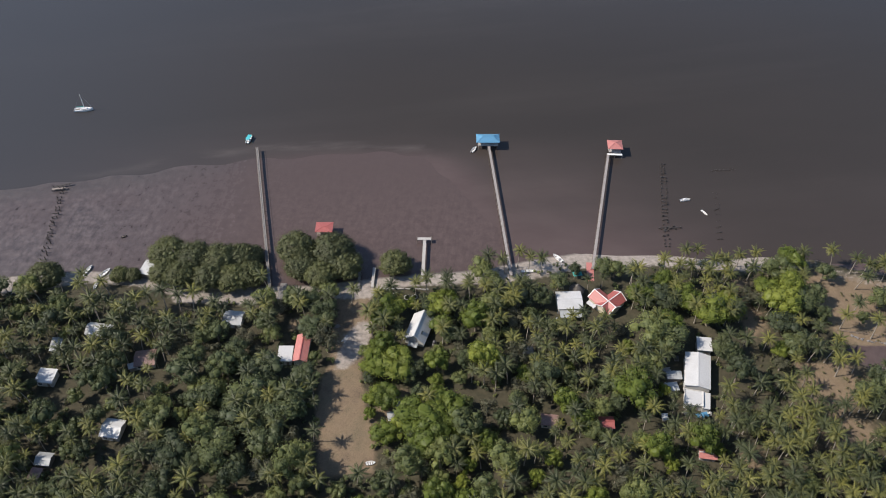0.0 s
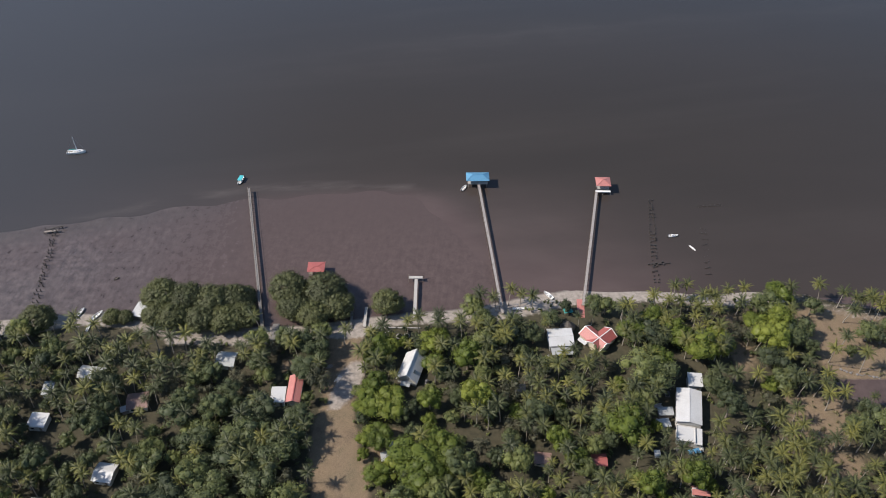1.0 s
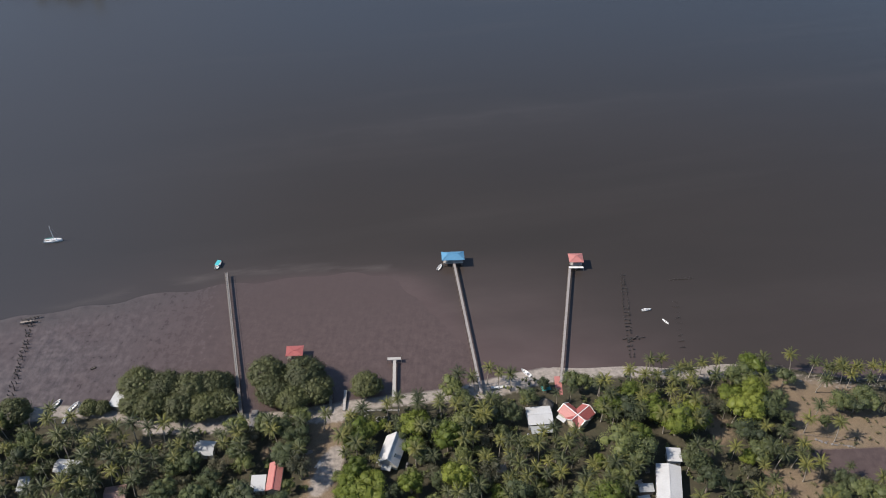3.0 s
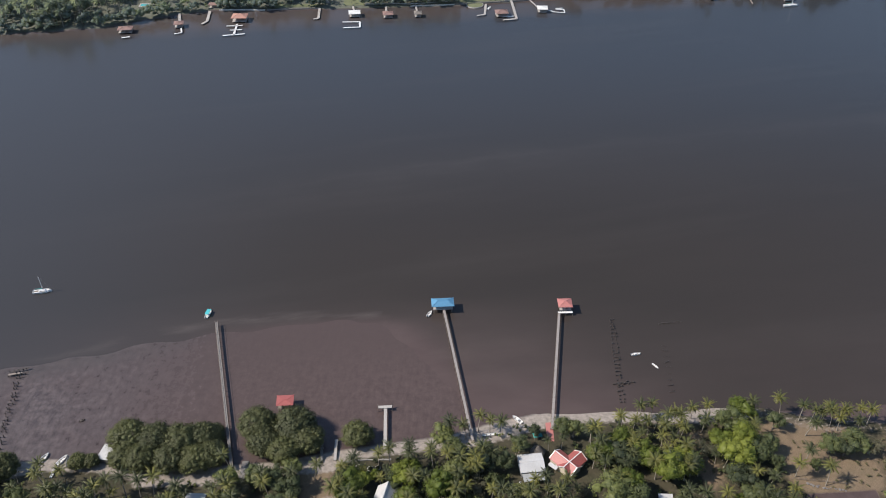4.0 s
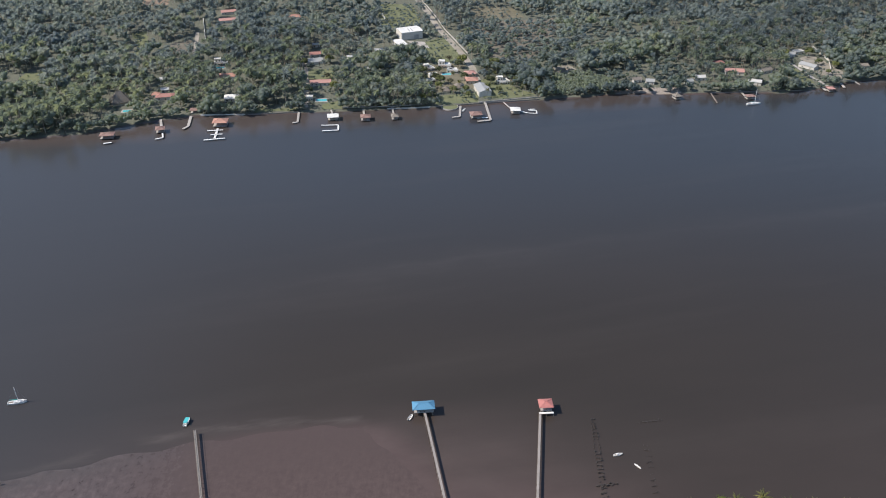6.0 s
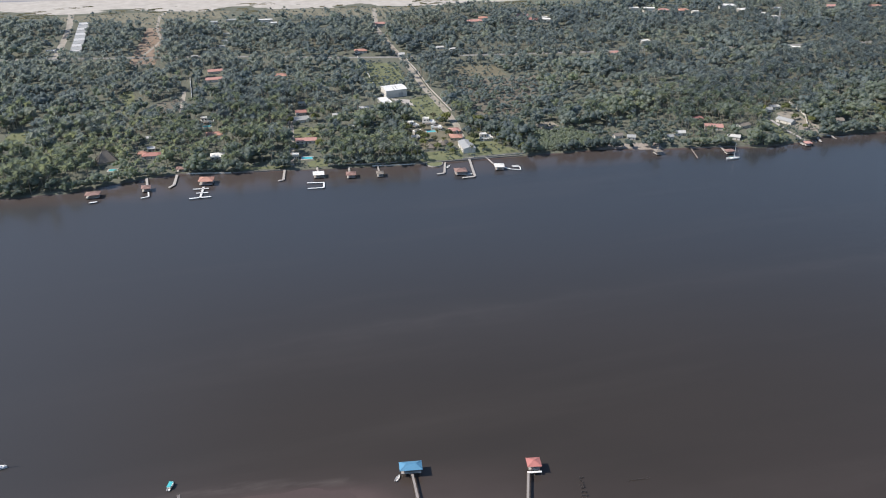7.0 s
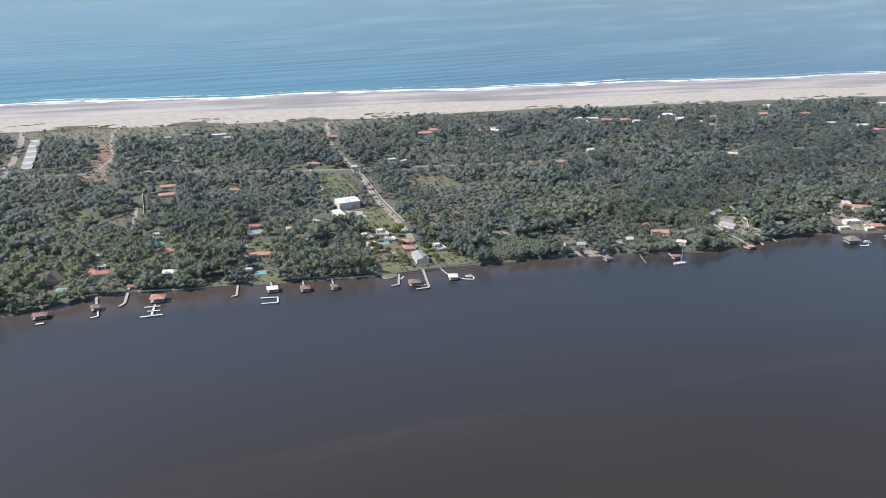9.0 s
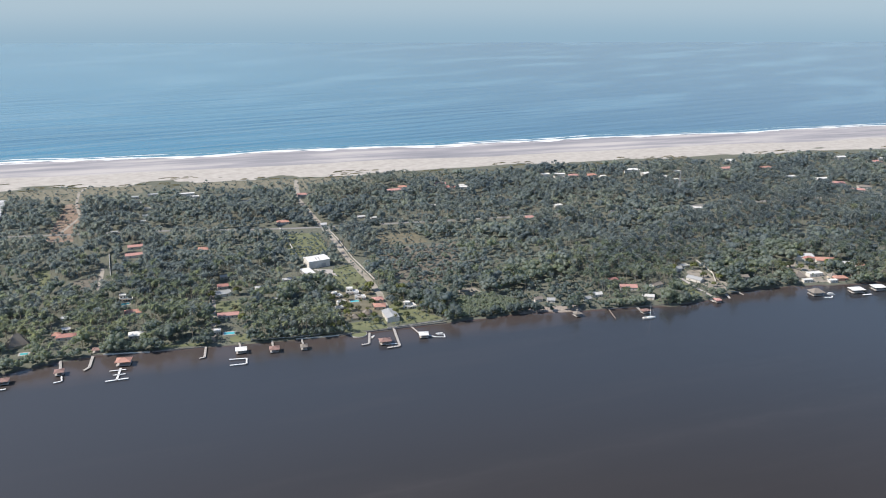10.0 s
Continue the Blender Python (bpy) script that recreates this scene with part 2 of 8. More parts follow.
def soil_material():
    m, nt, b = graph("shore_ground")
    n1, n2, n3 = noise_tex(nt, 0.05, 5), noise_tex(nt, 0.6, 6), noise_tex(nt, 3.0, 4)
    soil = ramp(nt, n1, [(0.3, (0.034, 0.034, 0.020)), (0.55, (0.060, 0.052, 0.034)), (0.75, (0.045, 0.055, 0.024))])
    soil = mix(nt, 0.45, soil, ramp(nt, n2, [(0.3, (0.030, 0.030, 0.018)), (0.7, (0.090, 0.078, 0.050))]))
    sand = ramp(nt, n2, [(0.25, (0.19, 0.165, 0.145)), (0.75, (0.38, 0.335, 0.295))])
    # far strip's undergrowth, its colour lifted for haze and dark gaps between trees
    scrub = ramp(nt, n2, [(0.3, (0.085, 0.096, 0.078)), (0.7, (0.160, 0.162, 0.126))])
    shell_sand = ramp(nt, noise_tex(nt, 0.08, 5), [(0.3, (0.355, 0.33, 0.30)), (0.7, (0.455, 0.43, 0.395))])
    wet = ramp(nt, drawn_noise(nt, 0.020, 5, 0.62, 6.0, 3), [(0.36, (0.215, 0.215, 0.235)), (0.5, (0.30, 0.292, 0.305)), (0.64, (0.43, 0.408, 0.395))])
    runnels = drawn_noise(nt, 0.42, 6, 0.7, 3.6, 82)
    mudn = calc(nt, "ADD", calc(nt, "MULTIPLY", noise_tex(nt, 0.30, 6, 0.7), 0.6), calc(nt, "MULTIPLY", runnels, 0.4))
    # the flat is drained and hummocky in the west, soaked and smooth in the east; the west's cooler grey has sky sheen
    # put into its colour
    place = nt.nodes.new("ShaderNodeSeparateXYZ")
    nt.links.new(nt.nodes.new("ShaderNodeNewGeometry").outputs["Position"], place.inputs[0])
    west = nt.nodes.new("ShaderNodeMapRange")
    west.interpolation_type = "SMOOTHSTEP"
    for key, v in zip(("From Min", "From Max", "To Min", "To Max"), (-185.0, -55.0, 1.0, 0.0)):
        west.inputs[key].default_value = v
    nt.links.new(place.outputs["X"], west.inputs["Value"])
    drained = calc(nt, "MULTIPLY", west.outputs[0], ramp(nt, noise_tex(nt, 0.02, 4), [(0.3, (0.55, 0.55, 0.55)), (0.6, (1, 1, 1))]))
    west_mud = ramp(nt, mudn, [(0.38, (0.053, 0.044, 0.046)), (0.5, (0.083, 0.069, 0.071)), (0.64, (0.134, 0.112, 0.114))])
    soaked = ramp(nt, mudn, [(0.36, (0.070, 0.051, 0.048)), (0.66, (0.104, 0.076, 0.071))])
    outer = nt.nodes.new("ShaderNodeMapRange")
    outer.interpolation_type = "SMOOTHSTEP"
    for key, v in zip(("From Min", "From Max", "To Min", "To Max"), (262.0, 314.0, 0.0, 0.85)):
        outer.inputs[key].default_value = v
    nt.links.new(place.outputs["Y"], outer.inputs["Value"])
    soaked = mix(nt, outer.outputs[0], soaked, (0.078, 0.058, 0.054))
    mud = mix(nt, drained, soaked, west_mud)
    def zone(name, wobble):
        a = calc(nt, "ADD", attribute(nt, name), calc(nt, "MULTIPLY", calc(nt, "SUBTRACT", wobble, 0.5), 0.9))
        return ramp(nt, a, [(0.32, (0, 0, 0)), (0.65, (1, 1, 1))])
    s_zone = zone("sand", n2)
    m_zone = zone("mud", n2)
    w_zone = zone("wet", noise_tex(nt, 0.02, 4))
    col = mix(nt, zone("scrub", n2), soil, scrub)
    dirt = mix(nt, 0.5, ramp(nt, noise_tex(nt, 0.12, 5), [(0.3, (0.082, 0.062, 0.045)), (0.5, (0.188, 0.138, 0.088)), (0.7, (0.108, 0.096, 0.058))]), ramp(nt, n3, [(0.3, (0.10, 0.074, 0.050)), (0.7, (0.29, 0.215, 0.145))]))
    col = mix(nt, zone("bare", n2), col, dirt)
    col = mix(nt, s_zone, col, sand)
    col = mix(nt, zone("beach", n2), col, shell_sand)
    col = mix(nt, w_zone, col, wet)
    mud = mix(nt, calc(nt, "MULTIPLY", calc(nt, "MULTIPLY", attribute(nt, "edge"), drained), calc(nt, "MULTIPLY", ramp(nt, n2, [(0.3, (0.5, 0.5, 0.5)), (0.7, (1, 1, 1))]), 0.9)), mud, (0.066, 0.058, 0.056))
    col = mix(nt, m_zone, col, mud)
    nt.links.new(col, b.inputs["Base Color"])
    gloss = mix(nt, drained, (0.22, 0.22, 0.22), ramp(nt, mudn, [(0.4, (0.3, 0.3, 0.3)), (0.6, (0.6, 0.6, 0.6))]))
    rough = mix(nt, m_zone, (0.95, 0.95, 0.95), gloss)
    nt.links.new(rough, b.inputs["Roughness"])
    b.inputs["IOR"].default_value = 1.36
    relief = calc(nt, "ADD", calc(nt, "MULTIPLY", drained, 0.85), 0.15)
    relief = mix(nt, m_zone, mix(nt, zone("beach", n2), (1, 1, 1), (0.25, 0.25, 0.25)), relief)
    h = calc(nt, "MULTIPLY", calc(nt, "ADD", calc(nt, "MULTIPLY", n3, 0.35), calc(nt, "MULTIPLY", mudn, 0.65)), relief)
    bump(nt, b, h, 0.85, 0.5)
    return m


def lagoon_material():
    m, nt, b = graph("lagoon_water")
    broad = noise_tex(nt, 0.006, 4, 0.55, (0.45, 1.6, 1), -8)
    streak = drawn_noise(nt, 0.022, 5, 0.6, 9.0, 9)
    fine = noise_tex(nt, 0.05, 5, 0.6, (0.5, 1.2, 1), -14)
    geo = nt.nodes.new("ShaderNodeNewGeometry")
    sep = nt.nodes.new("ShaderNodeSeparateXYZ")
    nt.links.new(geo.outputs["Position"], sep.inputs[0])
    # silty shallows along the near bank, clearer and darker further out
    silt = nt.nodes.new("ShaderNodeMapRange")
    silt.interpolation_type = "SMOOTHSTEP"
    for key, v in zip(("From Min", "From Max", "To Min", "To Max"), (262.0, 352.0, 1.0, 0.0)):
        silt.inputs[key].default_value = v
    shift = nt.nodes.new("ShaderNodeMath")
    shift.operation = "MULTIPLY_ADD"
    shift.inputs[1].default_value, shift.inputs[2].default_value = -70.0, 35.0
    nt.links.new(broad, shift.inputs[0])
    summed = nt.nodes.new("ShaderNodeMath")
    nt.links.new(sep.outputs["Y"], summed.inputs[0])
    nt.links.new(shift.outputs[0], summed.inputs[1])
    nt.links.new(summed.outputs[0], silt.inputs["Value"])
    col = ramp(nt, broad, [(0.3, (0.036, 0.031, 0.027)), (0.7, (0.044, 0.037, 0.032))])
    # bluer far out: part of the sky's reflection is mixed into the base
    far_blue = nt.nodes.new("ShaderNodeMapRange")
    far_blue.interpolation_type = "SMOOTHSTEP"
    for key, v in zip(("From Min", "From Max", "To Min", "To Max"), (360.0, 640.0, 0.0, 1.0)):
        far_blue.inputs[key].default_value = v
    nt.links.new(sep.outputs["Y"], far_blue.inputs["Value"])
    col = mix(nt, far_blue.outputs[0], col, (0.040, 0.044, 0.052))
    shallow = ramp(nt, fine, [(0.3, (0.074, 0.057, 0.053)), (0.7, (0.094, 0.072, 0.067))])
    east = nt.nodes.new("ShaderNodeMapRange")
    east.interpolation_type = "SMOOTHSTEP"
    for key, v in zip(("From Min", "From Max", "To Min", "To Max"), (25.0, 130.0, 1.0, 0.25)):
        east.inputs[key].default_value = v
    nt.links.new(sep.outputs["X"], east.inputs["Value"])
    col = mix(nt, calc(nt, "MULTIPLY", silt.outputs[0], east.outputs[0]), col, shallow)
    col = mix(nt, calc(nt, "MULTIPLY", ramp(nt, streak, [(0.54, (0, 0, 0)), (0.74, (1, 1, 1))]), 0.10), col, (0.098, 0.088, 0.080))
    # one long drift line of foam and silt where two currents meet
    def add(op, p, q):
        n = nt.nodes.new("ShaderNodeMath")
        n.operation = op
        for sock, v in zip(n.inputs, (p, q)):
            if hasattr(v, "is_output"):
                nt.links.new(v, sock)
            else:
                sock.default_value = v
        return n.outputs[0]
    X, Y = sep.outputs["X"], sep.outputs["Y"]
    curve = add("ADD", add("ADD", add("MULTIPLY", X, 0.1927), 459.0), add("MULTIPLY", add("MULTIPLY", X, X), -0.000143))
    off = add("ADD", add("SUBTRACT", Y, curve), add("MULTIPLY", add("SUBTRACT", fine, 0.5), 34.0))
    line = ramp(nt, add("DIVIDE", add("ABSOLUTE", off, 0.0), 24.0), [(0.0, (1, 1, 1)), (0.35, (0.35, 0.35, 0.35)), (1.0, (0, 0, 0))])
    col = mix(nt, calc(nt, "MULTIPLY", line, calc(nt, "MULTIPLY", ramp(nt, streak, [(0.35, (0, 0, 0)), (0.6, (1, 1, 1))]), 0.13)), col, (0.105, 0.096, 0.092))
    # brown shallows below the far bank
    bank = add("SUBTRACT", Y, add("ADD", add("MULTIPLY", X, 0.075), 729.0))
    bank = add("ADD", bank, add("MULTIPLY", add("SUBTRACT", fine, 0.5), 26.0))
    shoal = nt.nodes.new("ShaderNodeMapRange")
    shoal.interpolation_type = "SMOOTHSTEP"
    for key, v in zip(("From Min", "From Max", "To Min", "To Max"), (-42.0, -6.0, 0.0, 0.75)):
        shoal.inputs[key].default_value = v
    nt.links.new(bank, shoal.inputs["Value"])
    # greyer water in the west, where reflected sky is put into the colour
    west = nt.nodes.new("ShaderNodeMapRange")
    west.interpolation_type = "SMOOTHSTEP"
    for key, v in zip(("From Min", "From Max", "To Min", "To Max"), (-230.0, -20.0, 0.8, 0.0)):
        west.inputs[key].default_value = v
    nt.links.new(X, west.inputs["Value"])
    col = mix(nt, west.outputs[0], col, (0.043, 0.043, 0.046))
    col = mix(nt, shoal.outputs[0], col, (0.078, 0.062, 0.056))
    col = mix(nt, attribute(nt, "silt"), col, ramp(nt, fine, [(0.3, (0.079, 0.057, 0.054)), (0.7, (0.100, 0.074, 0.070))]))
    wisp = ramp(nt, drawn_noise(nt, 0.09, 5, 0.6, 4.0, 8), [(0.42, (0, 0, 0)), (0.66, (1, 1, 1))])
    col = mix(nt, calc(nt, "MULTIPLY", attribute(nt, "plume"), calc(nt, "MULTIPLY", wisp, 0.55)), col, (0.128, 0.110, 0.102))
    # darker towards the east: glitter on the western, sunward water put into the colour
    clear = nt.nodes.new("ShaderNodeMapRange")
    for key, v in zip(("From Min", "From Max", "To Min", "To Max"), (-260.0, 320.0, 1.06, 0.84)):
        clear.inputs[key].default_value = v
    nt.links.new(X, clear.inputs["Value"])
    grey = nt.nodes.new("ShaderNodeCombineColor")
    for sock in grey.inputs[:3]:
        nt.links.new(clear.outputs[0], sock)
    col = mix(nt, 1.0, col, grey.outputs[0], "MULTIPLY")
    nt.links.new(col, b.inputs["Base Color"])
    b.inputs["IOR"].default_value = 1.33
    b.inputs["Roughness"].default_value = 0.2
    bump(nt, b, noise_tex(nt, 0.9, 3, 0.6, (1, 2.0, 1), 20), 0.15, 0.12)
    return m


def ocean_material():
    m, nt, b = graph("ocean_water")
    sep = nt.nodes.new("ShaderNodeSeparateXYZ")
    nt.links.new(nt.nodes.new("ShaderNodeNewGeometry").outputs["Position"], sep.inputs[0])

    def span(sock, x0, x1, lo, hi):
        n = nt.nodes.new("ShaderNodeMapRange")
        n.interpolation_type = "SMOOTHSTEP"
        for key, v in zip(("From Min", "From Max", "To Min", "To Max"), (x0, x1, lo, hi)):
            n.inputs[key].default_value = v
        nt.links.new(sock, n.inputs["Value"])
        return n.outputs[0]

    broad = drawn_noise(nt, 0.0042, 4, 0.6, 5.0, 8)
    slick_sheen = drawn_noise(nt, 0.0050, 4, 0.5, 2.6, 28)
    col = ramp(nt, broad, [(0.3, (0.022, 0.120, 0.200)), (0.7, (0.044, 0.170, 0.258))])
    # darker eastwards: the glitter on the sun's side is put into the colour
    col = mix(nt, span(sep.outputs["X"], -500.0, 1500.0, 0.0, 0.9), col, (0.006, 0.058, 0.125))
    # wind slicks far out, their paler sheen put into the base colour
    col = mix(nt, calc(nt, "MULTIPLY", ramp(nt, slick_sheen, [(0.50, (0, 0, 0)), (0.66, (1, 1, 1))]), span(sep.outputs["Y"], 1800.0, 2300.0, 0.0, 0.5)), col, (0.120, 0.250, 0.330))
    # milky shallows where the sand is stirred up
    col = mix(nt, span(sep.outputs["Y"], 1690.0, 1800.0, 0.55, 0.0), col, (0.075, 0.215, 0.265))
    nt.links.new(col, b.inputs["Base Color"])
    b.inputs["IOR"].default_value = 1.33
    b.inputs["Roughness"].default_value = 0.12
    b.inputs["Specular IOR Level"].default_value = 0.4
    swell = drawn_noise(nt, 0.023, 2, 0.4, 9.0, 15)
    chop = drawn_noise(nt, 0.30, 4, 0.6, 2.0, 15)
    rise = calc(nt, "MULTIPLY", span(sep.outputs["X"], -500.0, 1500.0, 1.0, 0.35), span(sep.outputs["Y"], 1900.0, 3600.0, 1.0, 0.08))
    h = calc(nt, "ADD", calc(nt, "MULTIPLY", calc(nt, "MULTIPLY", swell, rise), 0.9), calc(nt, "MULTIPLY", chop, 0.06))
    bump(nt, b, calc(nt, "MULTIPLY", h, span(sep.outputs["Y"], 2300.0, 4600.0, 1.0, 0.05)), 0.5, 6.0)
    return m


def patch_material(name, a, c, scale=0.5):
    m, nt, b = graph(name)
    n1, n2 = noise_tex(nt, scale * 0.2, 5), noise_tex(nt, scale * 3, 5)
    t = calc(nt, "ADD", calc(nt, "MULTIPLY", n1, 0.6), calc(nt, "MULTIPLY", n2, 0.4))
    nt.links.new(ramp(nt, t, [(0.32, a), (0.66, c)]), b.inputs["Base Color"])
    b.inputs["Roughness"].default_value = 0.95
    bump(nt, b, n2, 0.4, 0.08)
    return m


SOIL, LAGOON, OCEAN = soil_material(), lagoon_material(), ocean_material()
BARE = patch_material("bare_ground", (0.150, 0.110, 0.085), (0.30, 0.225, 0.165))
LAWN = patch_material("lawn", (0.098, 0.116, 0.058), (0.172, 0.182, 0.100))
FIELD = patch_material("dry_field", (0.105, 0.100, 0.068), (0.190, 0.172, 0.122))
PLOUGHED = patch_material("ploughed_field", (0.112, 0.103, 0.084), (0.172, 0.158, 0.126))
ROAD_EARTH = patch_material("earth_road", (0.22, 0.20, 0.172), (0.37, 0.34, 0.295))
ROAD_YARD = patch_material("sandy_yard", (0.17, 0.155, 0.125), (0.31, 0.285, 0.245))
ASPHALT = patch_material("asphalt", (0.17, 0.168, 0.165), (0.25, 0.245, 0.24))
FOAM = patch_material("surf_foam", (0.50, 0.53, 0.55), (0.74, 0.75, 0.76))
DUNE = patch_material("dune_scrub_ground", (0.125, 0.122, 0.082), (0.215, 0.200, 0.150))

# ---- mesh helpers ----
def mesh_of(name, verts, faces, mats, attrs=None, smooth=False):
    """A mesh from arrays; faces: array n x 3 or n x 4. attrs: per-vertex numbers by name."""
    verts, faces = np.asarray(verts, np.float32), np.asarray(faces, np.int32)
    k = faces.shape[1]
    me = bpy.data.meshes.new(name)
    me.vertices.add(len(verts))
    me.vertices.foreach_set("co", verts.ravel())
    me.loops.add(faces.size)
    me.loops.foreach_set("vertex_index", faces.ravel())
    me.polygons.add(len(faces))
    me.polygons.foreach_set("loop_start", np.arange(0, faces.size, k, dtype=np.int32))
    me.polygons.foreach_set("use_smooth", np.full(len(faces), smooth))
    for key, values in (attrs or {}).items():
        values = np.asarray(values, np.float32)
        a = me.attributes.new(key, "FLOAT_VECTOR" if values.ndim == 2 else "FLOAT", "POINT")
        a.data.foreach_set("vector" if values.ndim == 2 else "value", values.ravel())
    for m in mats:
        me.materials.append(m)
    me.update(calc_edges=True)
    return me


def part(name, bm, material, parent, label=""):
    me = bpy.data.meshes.new(name)
    bm.to_mesh(me)
    bm.free()
    me.materials.append(material)
    ob = new(name, me)
    ob.parent = parent
    if label:
        ob["label"] = label
    return ob


def share(name, me, parent, m, label=""):
    ob = new(name, me)
    ob.parent = parent
    ob.matrix_basis = m
    if label:
        ob["label"] = label
    return ob


def thing(name, m, label, category, group=""):
    return_ob = new(name)
    return_ob.empty_display_size = 0.5
    return_ob.matrix_basis = m
    return tagged(return_ob, label, category, group)


def add_box(bm, x, y, z, sx, sy, sz, rz=0.0, bevel=0.0):
    """A box with its base's centre at x, y, z."""
    r = bmesh.ops.create_cube(bm, size=1.0, matrix=pose(x, y, z + sz / 2, 0, 0, rz) @ Matrix.Diagonal((sx, sy, sz, 1)))
    if bevel:
        edges = {e for v in r["verts"] for e in v.link_edges}
        bmesh.ops.bevel(bm, geom=list(edges), offset=bevel, segments=1, affect="EDGES")
    return bm


def add_post(bm, x, y, z0, z1, r0, r1=None, sides=7):
    r1 = r0 if r1 is None else r1
    bmesh.ops.create_cone(bm, cap_ends=True, segments=sides, radius1=r0, radius2=r1, depth=z1 - z0, matrix=Matrix.Translation((x, y, (z0 + z1) / 2)))
    return bm


def add_beam(bm, a, b, w, h):
    """A bar of w x h from a to b."""
    a, b = Vector(a), Vector(b)
    d = b - a
    q = d.to_track_quat("X", "Z").to_matrix().to_4x4()
    bmesh.ops.create_cube(bm, size=1.0, matrix=Matrix.Translation((a + b) / 2) @ q @ Matrix.Diagonal((d.length, w, h, 1)))
    return bm


def box(*a, **k):
    return add_box(bmesh.new(), *a, **k)


def post(*a, **k):
    return add_post(bmesh.new(), *a, **k)


def beam(*a):
    return add_beam(bmesh.new(), *a)


def slab(points, thick):
    """A plate from a 3D outline, thickened downwards."""
    bm = bmesh.new()
    top = [bm.verts.new(p) for p in points]
    low = [bm.verts.new((p[0], p[1], p[2] - thick)) for p in points]
    bm.faces.new(top)
    bm.faces.new(low[::-1])
    for i in range(len(top)):
        j = (i + 1) % len(top)
        bm.faces.new((top[j], top[i], low[i], low[j]))
    bmesh.ops.recalc_face_normals(bm, faces=bm.faces)
    return bm


# ---- the lie of the land ----
NEAR_SHORE = [(-4500, 180), (-700, 215), (-300, 232), (-187, 237), (-150, 241), (-115, 235), (-79, 232), (-53, 233), (-22, 238), (16, 242), (43, 249),
              (63, 253), (102, 252), (158, 250), (173, 244), (190, 239), (300, 225), (700, 190), (4500, 150)]
MUD_EDGE = [(-4500, 230), (-500, 255), (-300, 278), (-207, 293), (-174, 298), (-134, 307), (-92, 316), (-62, 318), (-12, 318), (2, 302), (13, 286), (29, 259), (40, 251), (4500, 140)]
FAR_SHORE = [(-4500, 600), (-600, 670), (-288, 698), (-243, 704), (-200, 723), (-154, 737), (-103, 733), (-60, 734), (60, 735), (112, 740), (160, 744), (249, 752),
             (306, 746), (361, 745), (401, 739), (443, 747), (479, 762), (551, 768), (613, 759), (700, 760), (1000, 778), (4500, 850)]


def along(line, x):
    return np.interp(x, [p[0] for p in line], [p[1] for p in line])


def surf_line(x):
    x = np.asarray(x, float)
    return 1690 + 0.018 * x + 7 * np.sin(x / 90.0) + 5 * np.sin(x / 37.0 + 1.3)


def smooth(a):
    a = np.clip(a, 0, 1)
    return a * a * (3 - 2 * a)


def rough_noise(x, y, size, seed=0.0):
    """Smooth noise from -1 to 1."""
    return sum(np.sin(x / size * f * c + y / size * f * s + ph + seed) for f, c, s, ph in
               ((1.0, 0.9, 0.4, 0.3), (1.7, -0.5, 0.9, 2.1), (2.3, 0.7, -0.8, 4.0), (3.1, 0.3, 1.0, 1.1))) / 4


def height(x, y):
    x, y = np.asarray(x, float), np.asarray(y, float)
    d = along(NEAR_SHORE, x) + 1.6 * rough_noise(x, y, 9) - y
    tide = np.clip((along(MUD_EDGE, x) - y) * 0.012, -1.5, 0.10) + 0.035 * rough_noise(x, y, 7) + 0.03 * rough_noise(x, y, 23, 2)
    near = np.where(d > 0, tide + (1.2 - tide) * smooth(d / 13), tide)
    e = y - along(FAR_SHORE, x) - 1.3 * rough_noise(x, y, 8, 1)
    far = -1.0 + 2.2 * smooth((e + 4) / 8)
    land = np.where(y < 520, near, far)
    b = surf_line(x) - y
    dune = 1.2 + 1.6 * smooth((y - 1430) / 30)
    beach = np.minimum(dune, np.clip(b, -60, 1e9) * 0.016)
    return np.where(y > 1400, beach, land)


def steps(*runs):
    out = []
    for a, b, s in runs:
        out.extend(np.arange(a, b, s))
    return np.array(out + [runs[-1][1]], float)


gx = steps((-4500, -1100, 425), (-1100, -320, 26), (-320, -215, 7), (-215, 215, 2.5), (215, 700, 7), (700, 1500, 32), (1500, 4500, 500))
gy = steps((-900, 60, 120), (60, 132, 18), (132, 215, 3.0), (215, 335, 2.5), (335, 665, 33), (665, 800, 4.5), (800, 1400, 40), (1400, 1484, 6), (1484, 1730, 12.3), (1730, 1830, 25), (1830, 5030, 800))
GX, GY = np.meshgrid(gx, gy)
GZ = height(GX, GY)
nx, ny = len(gx), len(gy)
idx = np.arange(nx * ny).reshape(ny, nx)
quads = np.stack([idx[:-1, :-1], idx[:-1, 1:], idx[1:, 1:], idx[1:, :-1]], -1).reshape(-1, 4)
d_near = along(NEAR_SHORE, GX) - GY
sand_zone = np.where(GY < 520, smooth((d_near + 3) / 4) * smooth((10 + 4 * rough_noise(GX, GY, 17) - d_near) / 5), 0)
sand_zone = sand_zone * (1 - 0.62 * smooth((GX - 146) / 14))
sand_zone = np.maximum(sand_zone, np.where((GY > 690) & (GY < 800) & (GX > 236) & (GX < 306), smooth((766 - GY) / 4), 0))
tuft = smooth((rough_noise(GX, GY, 26, 4) + 0.5 * rough_noise(GX, GY, 9, 1) - 0.05 + (1446 - GY) / 55) * 3)
beach_zone = np.where(GY > 1400, smooth((GY - 1429 - 22 * smooth((GX - 150) / 200) - 7 * rough_noise(GX, GY, 30)) / 10) * (1 - 0.9 * np.where(GY < 1485, tuft, 0)), 0)
